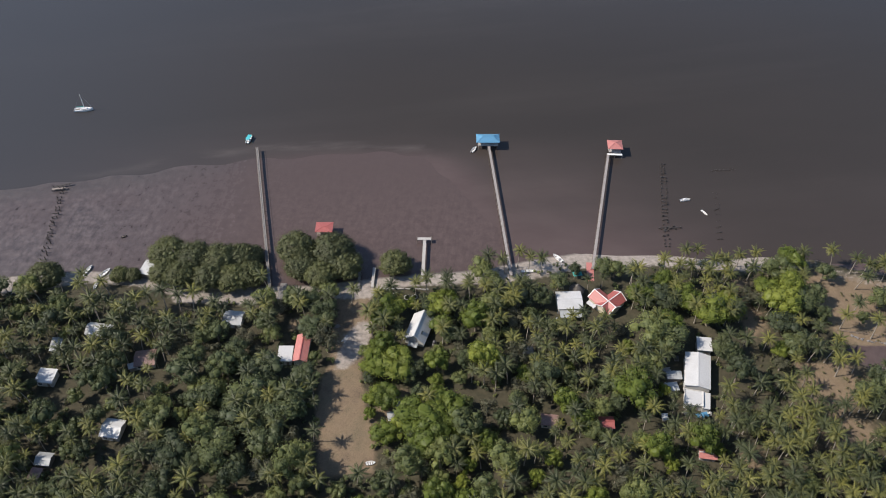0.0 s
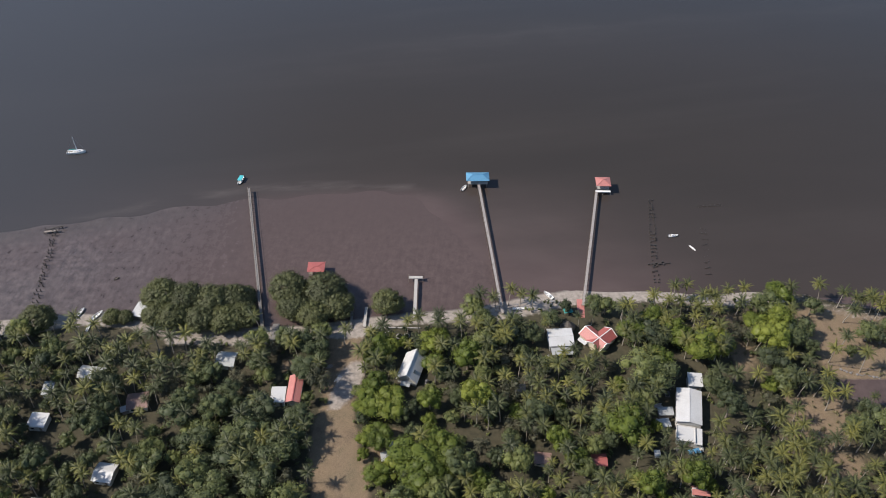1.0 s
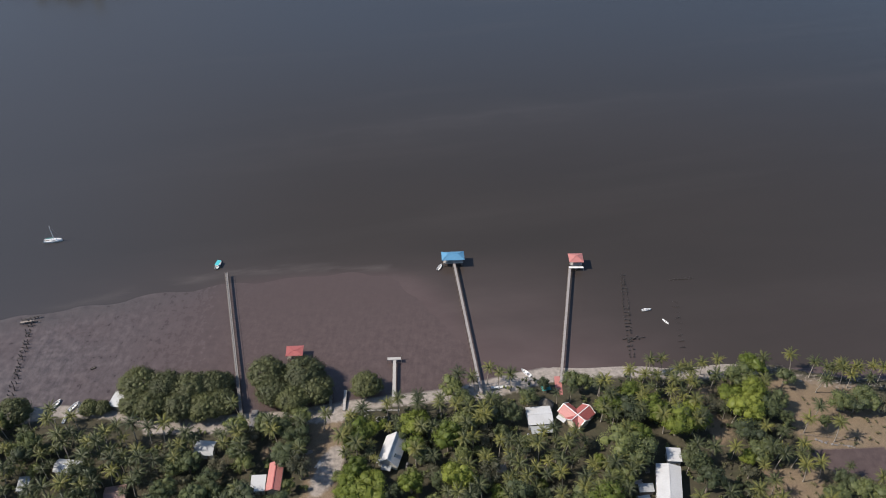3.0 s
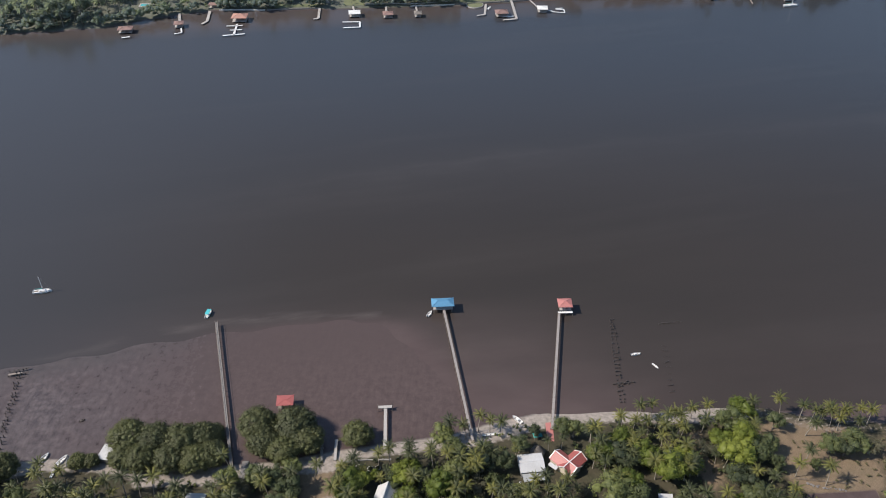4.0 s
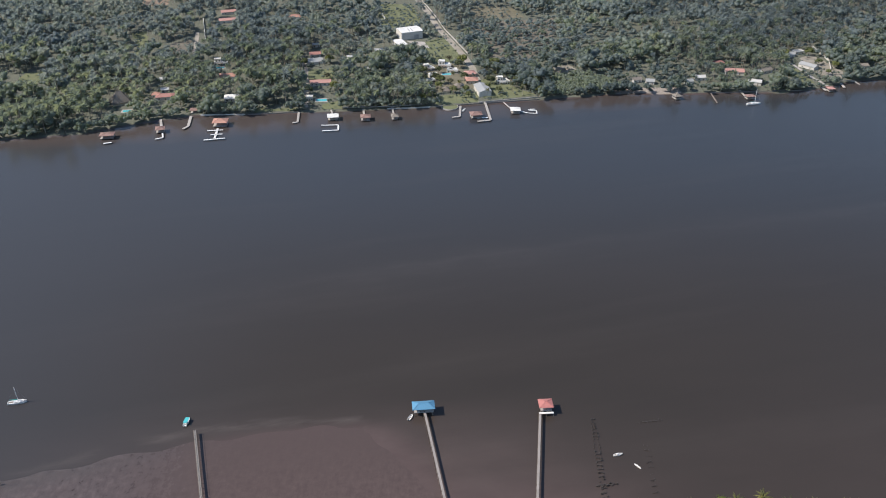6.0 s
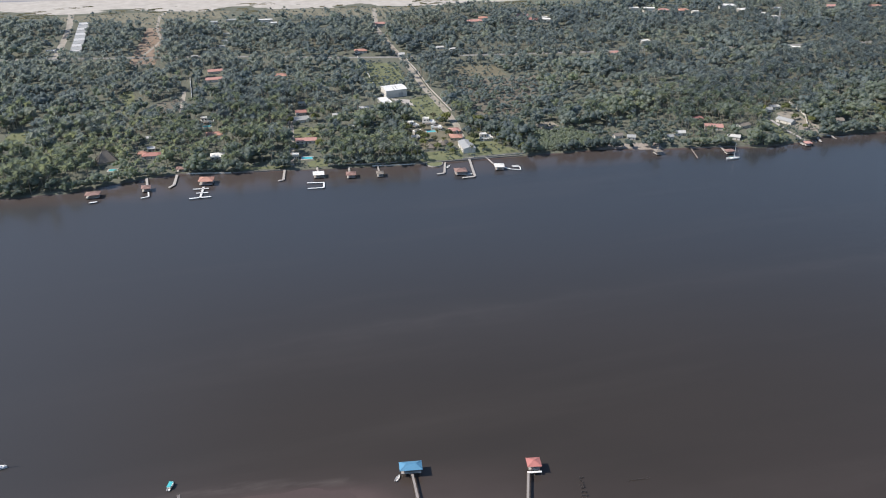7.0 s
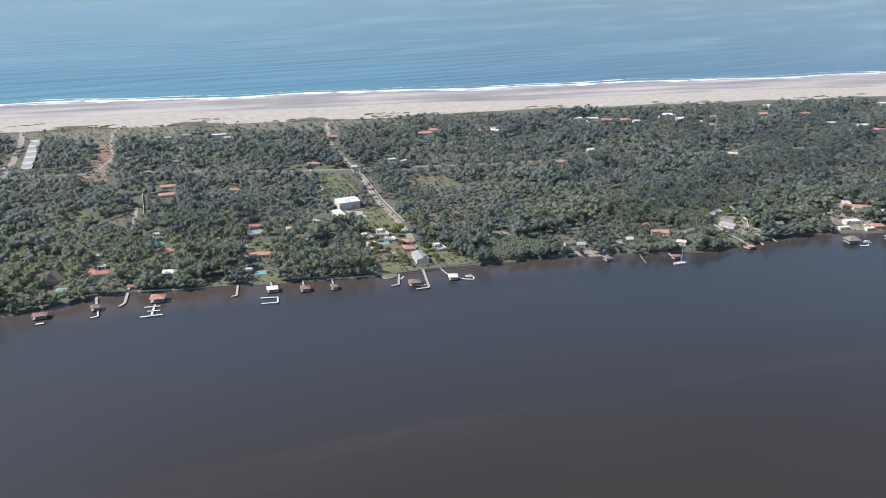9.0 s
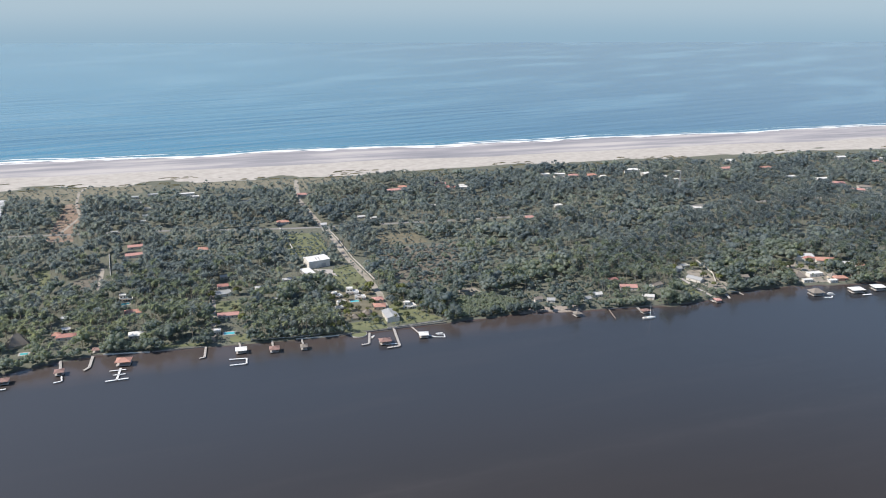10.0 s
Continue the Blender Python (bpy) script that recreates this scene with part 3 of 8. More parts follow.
edge_zone = smooth(1 - np.abs(GY - along(MUD_EDGE, GX) + 3) / 11) * smooth((20 - GX) / 40)
scrub_zone = np.where(GY > 600, 1.0, 0.0)
mud_zone = np.where(GY < 520, smooth((-d_near + 1) / 4), np.where(GY < 900, smooth((along(FAR_SHORE, GX) + 3 - GY) / 4), 0))
wet_zone = np.where(GY > 1480, smooth((GY - (1530 + 0.018 * GX + 16 * rough_noise(GX, GY, 90))) / 26), 0)

def in_poly(px, py, poly):
    hit = np.zeros(np.shape(px), bool)
    for (x0, y0), (x1, y1) in zip(poly, poly[1:] + poly[:1]):
        c = (y0 > py) != (y1 > py)
        hit ^= c & (px < (x1 - x0) * (py - y0) / (y1 - y0 + 1e-12) + x0)
    return hit


PATCHES, GARDENS, LOOKS = [], [], []
# open places of the near shore: track and clearing, bare plots between the palms, a muddy pond bed
TRACK = [(-43.4, 228), (-29.3, 228), (-27.4, 221), (-28.9, 208), (-31.3, 194), (-30.6, 184), (-27.5, 169), (-23.6, 155), (-23.1, 146), (-43.7, 145), (-44.2, 159), (-47.2, 178), (-43.3, 194), (-43.5, 208), (-42.3, 219)]
BARE_PLOTS = [TRACK, [(152, 240), (195, 236), (195, 205), (178.6, 200.5), (160, 204.6), (156.8, 209), (153.3, 223)], [(135, 196), (156, 192), (157, 179), (139, 173), (135.6, 182)],
              [(107.7, 159), (114.5, 158), (112.6, 149), (105.5, 150)], [(140, 169.6), (155, 165), (151, 153), (140, 155.6)]]
SMALL_PLOTS = [[(-26, 181), (-12.4, 181), (-13, 167), (-21, 162)], [(20, 162), (28, 162), (26.5, 155), (20.5, 155)], [(118, 236), (128, 238), (124, 226), (130, 212), (122, 206), (119, 220)],
               [(-62, 216), (-56, 216), (-56, 208), (-62, 208)]]
SAND_PLOTS = [[(-38, 209), (-30, 215), (-27.8, 207), (-32, 199), (-36, 190), (-41, 190), (-40, 200)], [(-111, 229.5), (-76, 227.5), (-76, 222.4), (-110, 225)], [(-42, 236), (-28, 236), (-28, 226), (-42, 226)]]
POND = [(160, 203.6), (190, 203.3), (190, 184), (176, 188.5), (162.5, 192.3), (158.8, 197.7)]
bare_zone = np.where((GX > 112) & (GY < 246) & (GY > 120), 0.30 + 0.25 * rough_noise(GX, GY, 16, 3), 0) * smooth((GX - 118) / 16)
for plot in BARE_PLOTS + SMALL_PLOTS:
    bare_zone = np.where(in_poly(GX, GY, plot), 1.0, bare_zone)
    PATCHES.append(plot)
for plot in SAND_PLOTS:
    sand_zone = np.where(in_poly(GX, GY, plot), 1.0, sand_zone)
    PATCHES.append(plot)
mud_zone = np.where(in_poly(GX, GY, POND), 1.0, mud_zone)


def blur(a, turns=2):
    for _ in range(turns):
        p = np.pad(a, 1, mode="edge")
        a = (p[:-2, 1:-1] + p[2:, 1:-1] + p[1:-1, :-2] + p[1:-1, 2:] + 2 * p[1:-1, 1:-1]) / 6
    return a


bare_zone, sand_zone = blur(bare_zone), np.where(GY < 520, blur(sand_zone, 1), sand_zone)
PATCHES.append(POND)
PATCHES.append([(88.5, 195.5), (97.5, 197.5), (100.0, 216.0), (91.0, 216.5)])
ground = new("ground", mesh_of("ground", np.stack([GX, GY, GZ], -1).reshape(-1, 3), quads, [SOIL],
                               {"edge": edge_zone.ravel(), "bare": bare_zone.ravel(), "scrub": scrub_zone.ravel(), "beach": beach_zone.ravel(), "sand": sand_zone.ravel(), "mud": mud_zone.ravel(), "wet": wet_zone.ravel()}, True))
tagged(ground, "low tropical ground with soil, grey mudflat and pale sand", "ground", kind="structure")


def water_sheet(name, xs, ys, material, label, attrs=None):
    X, Y = np.meshgrid(xs, ys)
    i = np.arange(X.size).reshape(X.shape)
    f = np.stack([i[:-1, :-1], i[:-1, 1:], i[1:, 1:], i[1:, :-1]], -1).reshape(-1, 4)
    ob = new(name, mesh_of(name, np.stack([X, Y, 0 * X], -1).reshape(-1, 3), f, [material], {k: v(X, Y).ravel() for k, v in (attrs or {}).items()}, True))
    return tagged(ob, label, "water", kind="structure")


def silt_cloud(X, Y):
    """Stirred-up mud over the drowned rim of the flat, wider in the east."""
    off = Y - along(MUD_EDGE, X) - 3 * rough_noise(X, Y, 19)
    reach = 9 + 26 * smooth((X + 40) / 70)
    return smooth(1 - off / reach) * smooth((326 - Y) / 14) * smooth((150 - X) / 90) * smooth((X + 110) / 70)


def silt_plume(X, Y):
    """A pale drifting veil of silt just outside the flat."""
    mid = along(MUD_EDGE, X) + 6 + 4 * rough_noise(X, 0 * X, 34, 2)
    return smooth(1 - np.abs(Y - mid) / (5 + 3 * rough_noise(X, Y, 15, 6))) * smooth((X + 190) / 60) * smooth((12 - X) / 40)


water_sheet("water_lagoon", steps((-4500, -300, 1050), (-300, 200, 4), (200, 4500, 1075)), steps((120, 240, 24), (240, 340, 3), (340, 860, 130)), LAGOON, "calm brown-grey water of a wide lagoon", {"silt": silt_cloud, "plume": silt_plume})
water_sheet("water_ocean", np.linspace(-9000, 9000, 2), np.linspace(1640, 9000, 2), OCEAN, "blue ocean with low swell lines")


def patch(name, points, material, label, z=1.24, wobble=1.0, keep_clear=True, category="ground"):
    """A flat piece of ground with an uneven edge, just above the sheet."""
    pts = []
    for (x0, y0), (x1, y1) in zip(points, points[1:] + points[:1]):
        n = max(1, int(math.hypot(x1 - x0, y1 - y0) / 1.5))
        for k in range(n):
            x, y = x0 + (x1 - x0) * k / n, y0 + (y1 - y0) * k / n
            u = wobble * (float(rough_noise(x, y, 2.2)) + 1.6 * float(rough_noise(x, y, 8.0, 2)))
            v = wobble * (float(rough_noise(x, y, 2.2, 5)) + 1.6 * float(rough_noise(x, y, 8.0, 7)))
            pts.append((x + u, y + v))
    bm = bmesh.new()
    face = bm.faces.new([bm.verts.new((x, y, z)) for x, y in pts])
    bmesh.ops.triangulate(bm, faces=[face])
    bmesh.ops.recalc_face_normals(bm, faces=bm.faces)
    if sum(f.normal.z for f in bm.faces) < 0:
        bmesh.ops.reverse_faces(bm, faces=bm.faces)
    if keep_clear:
        PATCHES.append(points)
        if points[0][1] > 600 and name != "road_paved":
            LOOKS.append(points)
    if points[0][1] > 600 and category == "ground" and name in ("lawn", "field", "yard", "clearing"):
        GARDENS.append(points)
    return tagged(part(name, bm, material, None), label, category, kind="structure")


def ribbon(name, points, width, material, label, z=1.26, wobble=0.35, keep_clear=True, category="road"):
    left, right = [], []
    for i, (x, y) in enumerate(points):
        a, b = points[max(0, i - 1)], points[min(len(points) - 1, i + 1)]
        n = math.hypot(b[0] - a[0], b[1] - a[1])
        u, v = -(b[1] - a[1]) / n * width / 2, (b[0] - a[0]) / n * width / 2
        left.append((x + u, y + v))
        right.append((x - u, y - v))
    return patch(name, left + right[::-1], material, label, z, wobble, keep_clear, category)


# the strip between lagoon and sea
patch("field", [(-212, 950), (-186, 966), (-181, 922), (-199, 912)], PLOUGHED, "grey ploughed plot among trees")
patch("field", [(139, 1056), (166, 1066), (190, 1058), (198, 1014), (136, 1007)], FIELD, "open dry grass field")
patch("yard", [(49, 936), (70, 930), (74, 906), (66, 914), (56, 926)], PALE_CONCRETE, "pale concrete forecourt of the warehouse", z=1.29, wobble=0.3)
patch("field", [(-262, 995), (-246, 1000), (-232, 940), (-236, 906), (-244, 908), (-246, 946)], LAWN, "ragged green glade among woods", wobble=1.4)
YOUNG_PLOT = [(20, 1092), (66, 1088), (74, 1006), (40, 985), (24, 1000)]
patch("field", YOUNG_PLOT, LAWN, "plot of young trees and rough grass")
patch("field", [(-276, 1110), (-290, 1322), (-262, 1325), (-242, 1112)], BARE, "long bare brown clearing towards the beach", z=1.25)
patch("field", [(-340, 866), (-314, 870), (-322, 826), (-345, 826)], LAWN, "green grass field among woods")
patch("field", [(-440, 1412), (-330, 1432), (-180, 1436), (-180, 1385), (-262, 1330), (-330, 1325), (-350, 1378), (-430, 1380)], DUNE, "grassy flat behind the beach")
patch("field", [(-120, 1430), (170, 1425), (180, 1370), (60, 1345), (-60, 1380), (-130, 1385)], DUNE, "grassy flat behind the beach")
patch("lawn", [(64, 925), (96, 950), (106, 890), (90, 852), (74, 858)], LAWN, "mown lawn beside the hall")
patch("lawn", [(-40, 752), (-22, 760), (-20, 739), (-38, 739)], LAWN, "bright green waterside lawn")
patch("lawn", [(64, 762), (110, 768), (106, 744), (66, 741)], LAWN, "waterside lawn with paths")
patch("lawn", [(110, 800), (130, 810), (150, 772), (162, 756), (128, 750), (112, 752)], LAWN, "green waterside lawn below houses")
patch("lawn", [(434, 816), (444, 816), (442, 760), (428, 761)], LAWN, "narrow green lawn with white border")
patch("lawn", [(-100, 748), (-62, 744), (-62, 739), (-100, 738)], LAWN, "green waterside lawn below houses")
patch("lawn", [(-60, 850), (-30, 850), (-30, 815), (-58, 815)], LAWN, "green lawn between two houses")
patch("yard", [(459, 834), (480, 846), (486, 790), (476, 772), (460, 774)], ROAD_YARD, "pale sandy yard with wheel tracks")
patch("yard", [(585, 838), (606, 842), (612, 806), (622, 772), (566, 772), (574, 800)], ROAD_YARD, "pale sandy yard between houses")
patch("yard", [(62, 850), (104, 856), (112, 780), (66, 772)], FIELD, "worn grass yard between houses")
SCRUBLAND = [(125, 992), (128, 1000), (200, 1004), (233, 1008), (220, 938), (186, 865), (136, 868), (130, 934)]
patch("clearing", SCRUBLAND, PLOUGHED, "scrubby open ground with grey bushes", z=1.225, wobble=1.6)
patch("clearing", [(194, 830), (212, 840), (222, 813), (212, 800), (196, 804)], ROAD_YARD, "bare clearing among far woods", wobble=1.6)
ribbon("road", [(52, 1420), (50, 1278), (62, 1195), (74, 1113), (84, 1040), (92, 969), (107, 883), (112, 840), (112, 790)], 7, ROAD_EARTH, "pale earth road through the palms")
for gap_in_woods in ([(-12, 1122), (80, 1116), (80, 1096), (-12, 1100)], [(-150, 1146), (-92, 1138), (-92, 1116), (-150, 1124)]):
    PATCHES.append(gap_in_woods)
    LOOKS.append(gap_in_woods)
ribbon("road_paved", [(-700, 1170), (-363, 1156), (-143, 1142), (-8, 1120), (74, 1113), (300, 1110), (520, 1112), (900, 1120), (1300, 1130)], 7, ASPHALT, "narrow grey paved road", z=1.30)
ribbon("road_earth", [(-178, 905), (-182, 940), (-187.5, 992)], 4.5, ROAD_EARTH, "pale straight earth lane")
ribbon("road_earth", [(-266, 1158), (-256, 1240), (-276, 1321), (-286, 1400), (-280, 1440)], 4, ROAD_EARTH, "pale path to the beach", z=1.29)
ribbon("road_earth", [(-65, 897), (-58, 850), (-56, 808), (-54, 745)], 4, ROAD_EARTH, "pale concrete lane to the water")
ribbon("road_earth", [(-432, 1448), (-405, 1330), (-376, 1150)], 9, ROAD_EARTH, "pale road beside a long shed")
ribbon("road_earth", [(625, 1105), (612, 1050), (604, 1030)], 6, ROAD_EARTH, "short pale road in woods")
ribbon("road_earth", [(900, 1095), (980, 1130), (1080, 1120)], 9, ROAD_EARTH, "pale road between houses")
ribbon("road_earth", [(445.5, 820), (447, 785), (450, 752)], 3.5, PALE_CONCRETE, "pale concrete drive beside lawn")

# breaking surf along the beach
def surf(name, offset, width, seed, x0, x1, broken):
    xs = np.arange(x0, x1, 3.0)
    base = surf_line(xs) + offset + 5 * rough_noise(xs, 0 * xs, 60, seed)
    lobes = np.abs(rough_noise(xs, 0 * xs, 27, seed + 3)) + 0.35 * np.abs(rough_noise(xs, 0 * xs, 9, seed + 5))
    w = width * (0.22 + 1.25 * lobes) * smooth((rough_noise(xs, 0 * xs, 120, seed + 7) - broken) * 6 + 0.1)
    w = np.maximum(w, 0.05)
    a = np.stack([xs, base - w + 1.6 * rough_noise(xs, 0 * xs, 5, seed), 0 * xs + 0.12 + 0.012 * w], -1)
    c = np.stack([xs, base, 0 * xs + 0.30 + 0.02 * np.minimum(w, 14)], -1)
    b = np.stack([xs, base + 0.32 * w + 0.8 * rough_noise(xs, 0 * xs, 7, seed + 2), 0 * xs + 0.08], -1)
    n = len(xs)
    i = np.arange(n - 1)
    f = np.concatenate([np.stack([i, i + 1, i + 1 + n, i + n], -1), np.stack([i + n, i + 1 + n, i + 1 + 2 * n, i + 2 * n], -1)])
    ob = new(name, mesh_of(name, np.concatenate([a, c, b]), f, [FOAM], None, True))
    tagged(ob, "white line of breaking surf foam along the beach", "surf", "surf lines", "structure")


surf("surf", 6, 16, 0.0, -1200, 2400, -0.9)
surf("surf", 27, 7, 2.0, -1200, 2400, 0.12)
surf("surf", -14, 9, 4.0, -1200, 2400, 0.15)

# ---- plants ----

def outward(V, c):
    """Points with the direction away from c beside them."""
    d = V - np.array(c)
    return np.concatenate([V, d / (np.linalg.norm(d, axis=1, keepdims=True) + 1e-6)], 1)


def foliage_mesh(name, V, F, leaf, at=(0, 0, 0)):
    return mesh_of(name, V[:, :3] + np.array(at), F, [leaf], {"outward": V[:, 3:]})


def palm_crown(r, fronds, cuts, droop, seed):
    """Feathery fronds round the top of the trunk: each an arching rib with tapering leaflets on both sides, the old ones hanging."""
    g = np.random.default_rng(seed)
    V, F = [], []
    for k in range(fronds):
        a = 2.399963 * k + g.uniform(-0.25, 0.25)
        age = k / (fronds - 1)                       # 0: young and upright, 1: old and hanging
        rise = 1.15 - 1.55 * age + g.uniform(-0.15, 0.15)
        ln = r * g.uniform(0.86, 1.1) * (0.78 + 0.3 * math.sin(math.pi * min(1, age + 0.2)))
        s = np.linspace(0, 1, cuts + 1)
        bend = rise - droop * 2.0 * s ** 1.5
        step = ln / cuts
        rad = np.concatenate([[0], np.cumsum(np.cos(bend[:-1]) * step)])
        z = np.concatenate([[0], np.cumsum(np.sin(bend[:-1]) * step)])
        d, side = np.array([math.cos(a), math.sin(a), 0]), np.array([-math.sin(a), math.cos(a), 0])
        spine = d[None] * rad[:, None] + np.array([0, 0, 1.0])[None] * z[:, None]
        w = 0.18 * r * np.sin(np.pi * np.clip(s * 0.84 + 0.12, 0, 1)) ** 0.7
        n = len(V)
        V += list(spine)
        for i in range(cuts):
            for sg in (-1, 1):
                tip = spine[i + 1] + sg * side * w[i + 1] * g.uniform(0.8, 1.15) + d * 0.10 * r * math.cos(bend[i]) - np.array([0, 0, 0.45 * w[i + 1]])
                V.append(tip)
                F.append((n + i, n + i + 1, len(V) - 1) if sg > 0 else (n + i + 1, n + i, len(V) - 1))
    return outward(np.array(V), (0, 0, -0.35 * r)), np.array(F)


def trunk_tube(h, r0, r1, bend, sides, cuts, seed):
    g = np.random.default_rng(seed)
    a0 = g.uniform(0, 6.28)
    V, F = [], []
    for i in range(cuts + 1):
        s = i / cuts
        c = np.array([math.cos(a0), math.sin(a0), 0]) * bend * s ** 1.6
        r = r0 + (r1 - r0) * s + (0.5 * r0 if i == 0 else 0)
        for k in range(sides):
            V.append(c + np.array([r * math.cos(6.2832 * k / sides), r * math.sin(6.2832 * k / sides), h * s]))
    for i in range(cuts):
        for k in range(sides):
            p, q = i * sides + k, i * sides + (k + 1) % sides
            F += [(p, q, q + sides), (p, q + sides, p + sides)]
    top = np.array([math.cos(a0) * bend, math.sin(a0) * bend, h])
    return np.array(V), np.array(F), top


PHI = (1 + 5 ** 0.5) / 2
ICO_V = np.array([(-1, PHI, 0), (1, PHI, 0), (-1, -PHI, 0), (1, -PHI, 0), (0, -1, PHI), (0, 1, PHI), (0, -1, -PHI), (0, 1, -PHI), (PHI, 0, -1), (PHI, 0, 1), (-PHI, 0, -1), (-PHI, 0, 1)]) / 1.902
ICO_F = np.array([(0, 11, 5), (0, 5, 1), (0, 1, 7), (0, 7, 10), (0, 10, 11), (1, 5, 9), (5, 11, 4), (11, 10, 2), (10, 7, 6), (7, 1, 8),
                  (3, 9, 4), (3, 4, 2), (3, 2, 6), (3, 6, 8), (3, 8, 9), (4, 9, 5), (2, 4, 11), (6, 2, 10), (8, 6, 7), (9, 8, 1)])


def leaf_crown(r, rz, z0, lobes, leaves, size, seed, core=0.72, lump=1.0):
    """A crown of uneven lobes, each a small rough core set about with leaf sprays, with gaps between."""
    g = np.random.default_rng(seed)
    V, F, n = [], [], 0
    for k in range(lobes):
        if k == 0:
            d = np.array([0, 0, 0.1])
        else:
            t, u = g.uniform(0, 6.283), g.uniform(-0.25, 1.0)
            d = np.array([math.cos(t) * math.sqrt(1 - min(u, 0.98) ** 2), math.sin(t) * math.sqrt(1 - min(u, 0.98) ** 2), u]) * g.uniform(0.45, 0.78) * (1.6 - 0.6 * lump)
        c = d * np.array([r, r, rz]) + np.array([0, 0, z0])
        lr = r * g.uniform(0.28, 0.46) * lump
        jit = g.uniform(0.62, 1.25, (12, 1))
        V.append(outward(c + ICO_V * jit * lr * core * np.array([1, 1, 0.85]), c - np.array([0, 0, 0.2 * lr])))
        F.append(ICO_F + n)
        n += 12
        if leaves:
            m = max(1, int(leaves / lobes))
            q = g.normal(size=(m, 3))
            q[:, 2] = np.abs(q[:, 2]) * 1.0 - 0.25
            q /= np.linalg.norm(q, axis=1, keepdims=True)
            p = c + q * lr * g.uniform(0.78, 1.12 if lump == 1.0 else 1.7, (m, 1)) * np.array([1, 1, 0.9])
            nrm = q + 0.55 * g.normal(size=(m, 3))
            nrm /= np.linalg.norm(nrm, axis=1, keepdims=True)
            t1 = np.cross(nrm, g.normal(size=(m, 3)))
            t1 /= np.linalg.norm(t1, axis=1, keepdims=True)
            t2 = np.cross(nrm, t1)
            sz = size * g.uniform(0.6, 1.3, (m, 1))
            spray = np.stack([p - t1 * sz, p + t1 * sz * 0.8 - t2 * sz * 0.5, p + t1 * sz * 0.8 + t2 * sz * 0.7], 1).reshape(-1, 3)
            V.append(outward(spray, c - np.array([0, 0, 0.2 * lr]) if lump == 1.0 else np.array([0, 0, z0 - 1.5])))
            F.append(n + 3 * np.arange(m)[:, None] + np.array([[0, 1, 2]]))
            n += 3 * m
    return np.concatenate(V), np.concatenate(F)


# templates: unit trees that each single tree scales
PALMS, BROADS, MANGROVES = [], [], []
for s in range(5):
    tv, tf, top = trunk_tube(9.4, 0.20, 0.12, 0.5 + 0.35 * s, 5, 4, 40 + s)
    cv, cf = palm_crown(3.85, 22 + s % 3, 8, 0.42 + 0.05 * s, 60 + s)
    cv[:, :3] += top
    PALMS.append((mesh_of("trunk", tv, tf, [PALM_BARK], None, True), foliage_mesh("crown", cv, cf, LEAF["palm"]), (tv, tf, cv, cf)))


def broad_template(r, rz, z0, lobes, leaves, size, seed, core, leaf, stem):
    tv, tf, top = trunk_tube(stem, 0.32, 0.2, 0.4, 6, 2, seed - 10)
    cv, cf = leaf_crown(r, rz, z0, lobes, leaves, size, seed, core)
    return mesh_of("trunk", tv, tf, [BARK], None, True), foliage_mesh("crown", cv, cf, leaf), (tv, tf, cv, cf)


# six round leafy trees, two thin dry ones, three glossy dome-shaped fruit trees
for s in range(6):
    BROADS.append(broad_template(5.0, 3.4, 5.4, 17 + s, 1900, 0.25, 90 + s, 0.72, LEAF["broadleaf"], 4.6))
for s in range(2):
    BROADS.append(broad_template(4.2, 2.8, 4.2, 11, 1100, 0.24, 150 + s, 0.5, LEAF["dry"], 3.6))
FRUIT = [broad_template(5.0, 3.9, 5.2, 22, 2300, 0.24, 160 + s, 0.8, LEAF["fruit"], 4.4) for s in range(3)]
for s in range(3):
    tv, tf, top = trunk_tube(3.0, 0.25, 0.16, 0.4, 6, 2, 120 + s)
    cv, cf = leaf_crown(5.0, 3.6, 3.4, 260 + s, 13000, 0.16, 130 + s, 0.7, 0.5)
    MANGROVES.append((mesh_of("trunk", tv, tf, [BARK], None, True), foliage_mesh("crown", cv, cf, LEAF["mangrove"])))


def ground_z(x, y):
    return float(height(np.array([x]), np.array([y]))[0])


def plant(kind, meshes, x, y, sx, sz, turn, label, category, group):
    z = ground_z(x, y)
    t = thing(kind, pose(x, y, z - 0.06, 0, 0, turn), label, category, group)
    m = Matrix.Diagonal((sx, sx, sz, 1))
    share("trunk", meshes[0], t, m)
    share("crown", meshes[1], t, m)
    return t


MANG_AT = [(-116.6, 247.1, 8), (-105.2, 244.6, 8), (-94.2, 243.3, 8), (-86.0, 245.6, 7), (-109.3, 235.9, 7), (-97.3, 234.4, 7), (-86.6, 233.8, 7), (-80.5, 236.0, 6.5), (-62.8, 250.7, 8), (-59.2, 240.9, 7),
           (-46.8, 248.1, 9), (-40.9, 241.0, 7), (-50.4, 236.1, 7), (-20.0, 242.7, 6.5), (-165.3, 234.1, 7), (-135.7, 237.3, 4), (-130.5, 237.4, 3.5), (-116.8, 237.4, 6), (-81.5, 248.0, 5)]
BROAD_A = [(-49.0, 223.6, 7), (-54.4, 220.6, 6), (-47.0, 225, 5), (-47.5, 214, 7), (-50.5, 206, 6.5), (-22.3, 216.3, 7), (-24.6, 212.0, 5), (-18.5, 218.3, 5), (-2.0, 217.9, 6.5), (1.9, 222.3, 5), (-0.8, 207.8, 5), (15.6, 239.4, 6),
           (21.9, 219.4, 7), (31.2, 222.5, 7.5), (27.2, 212.2, 7), (40.3, 222.5, 5), (47.9, 231.1, 5), (67.2, 239.6, 5), (72.2, 238.0, 4.5), (55.3, 238.9, 3)]
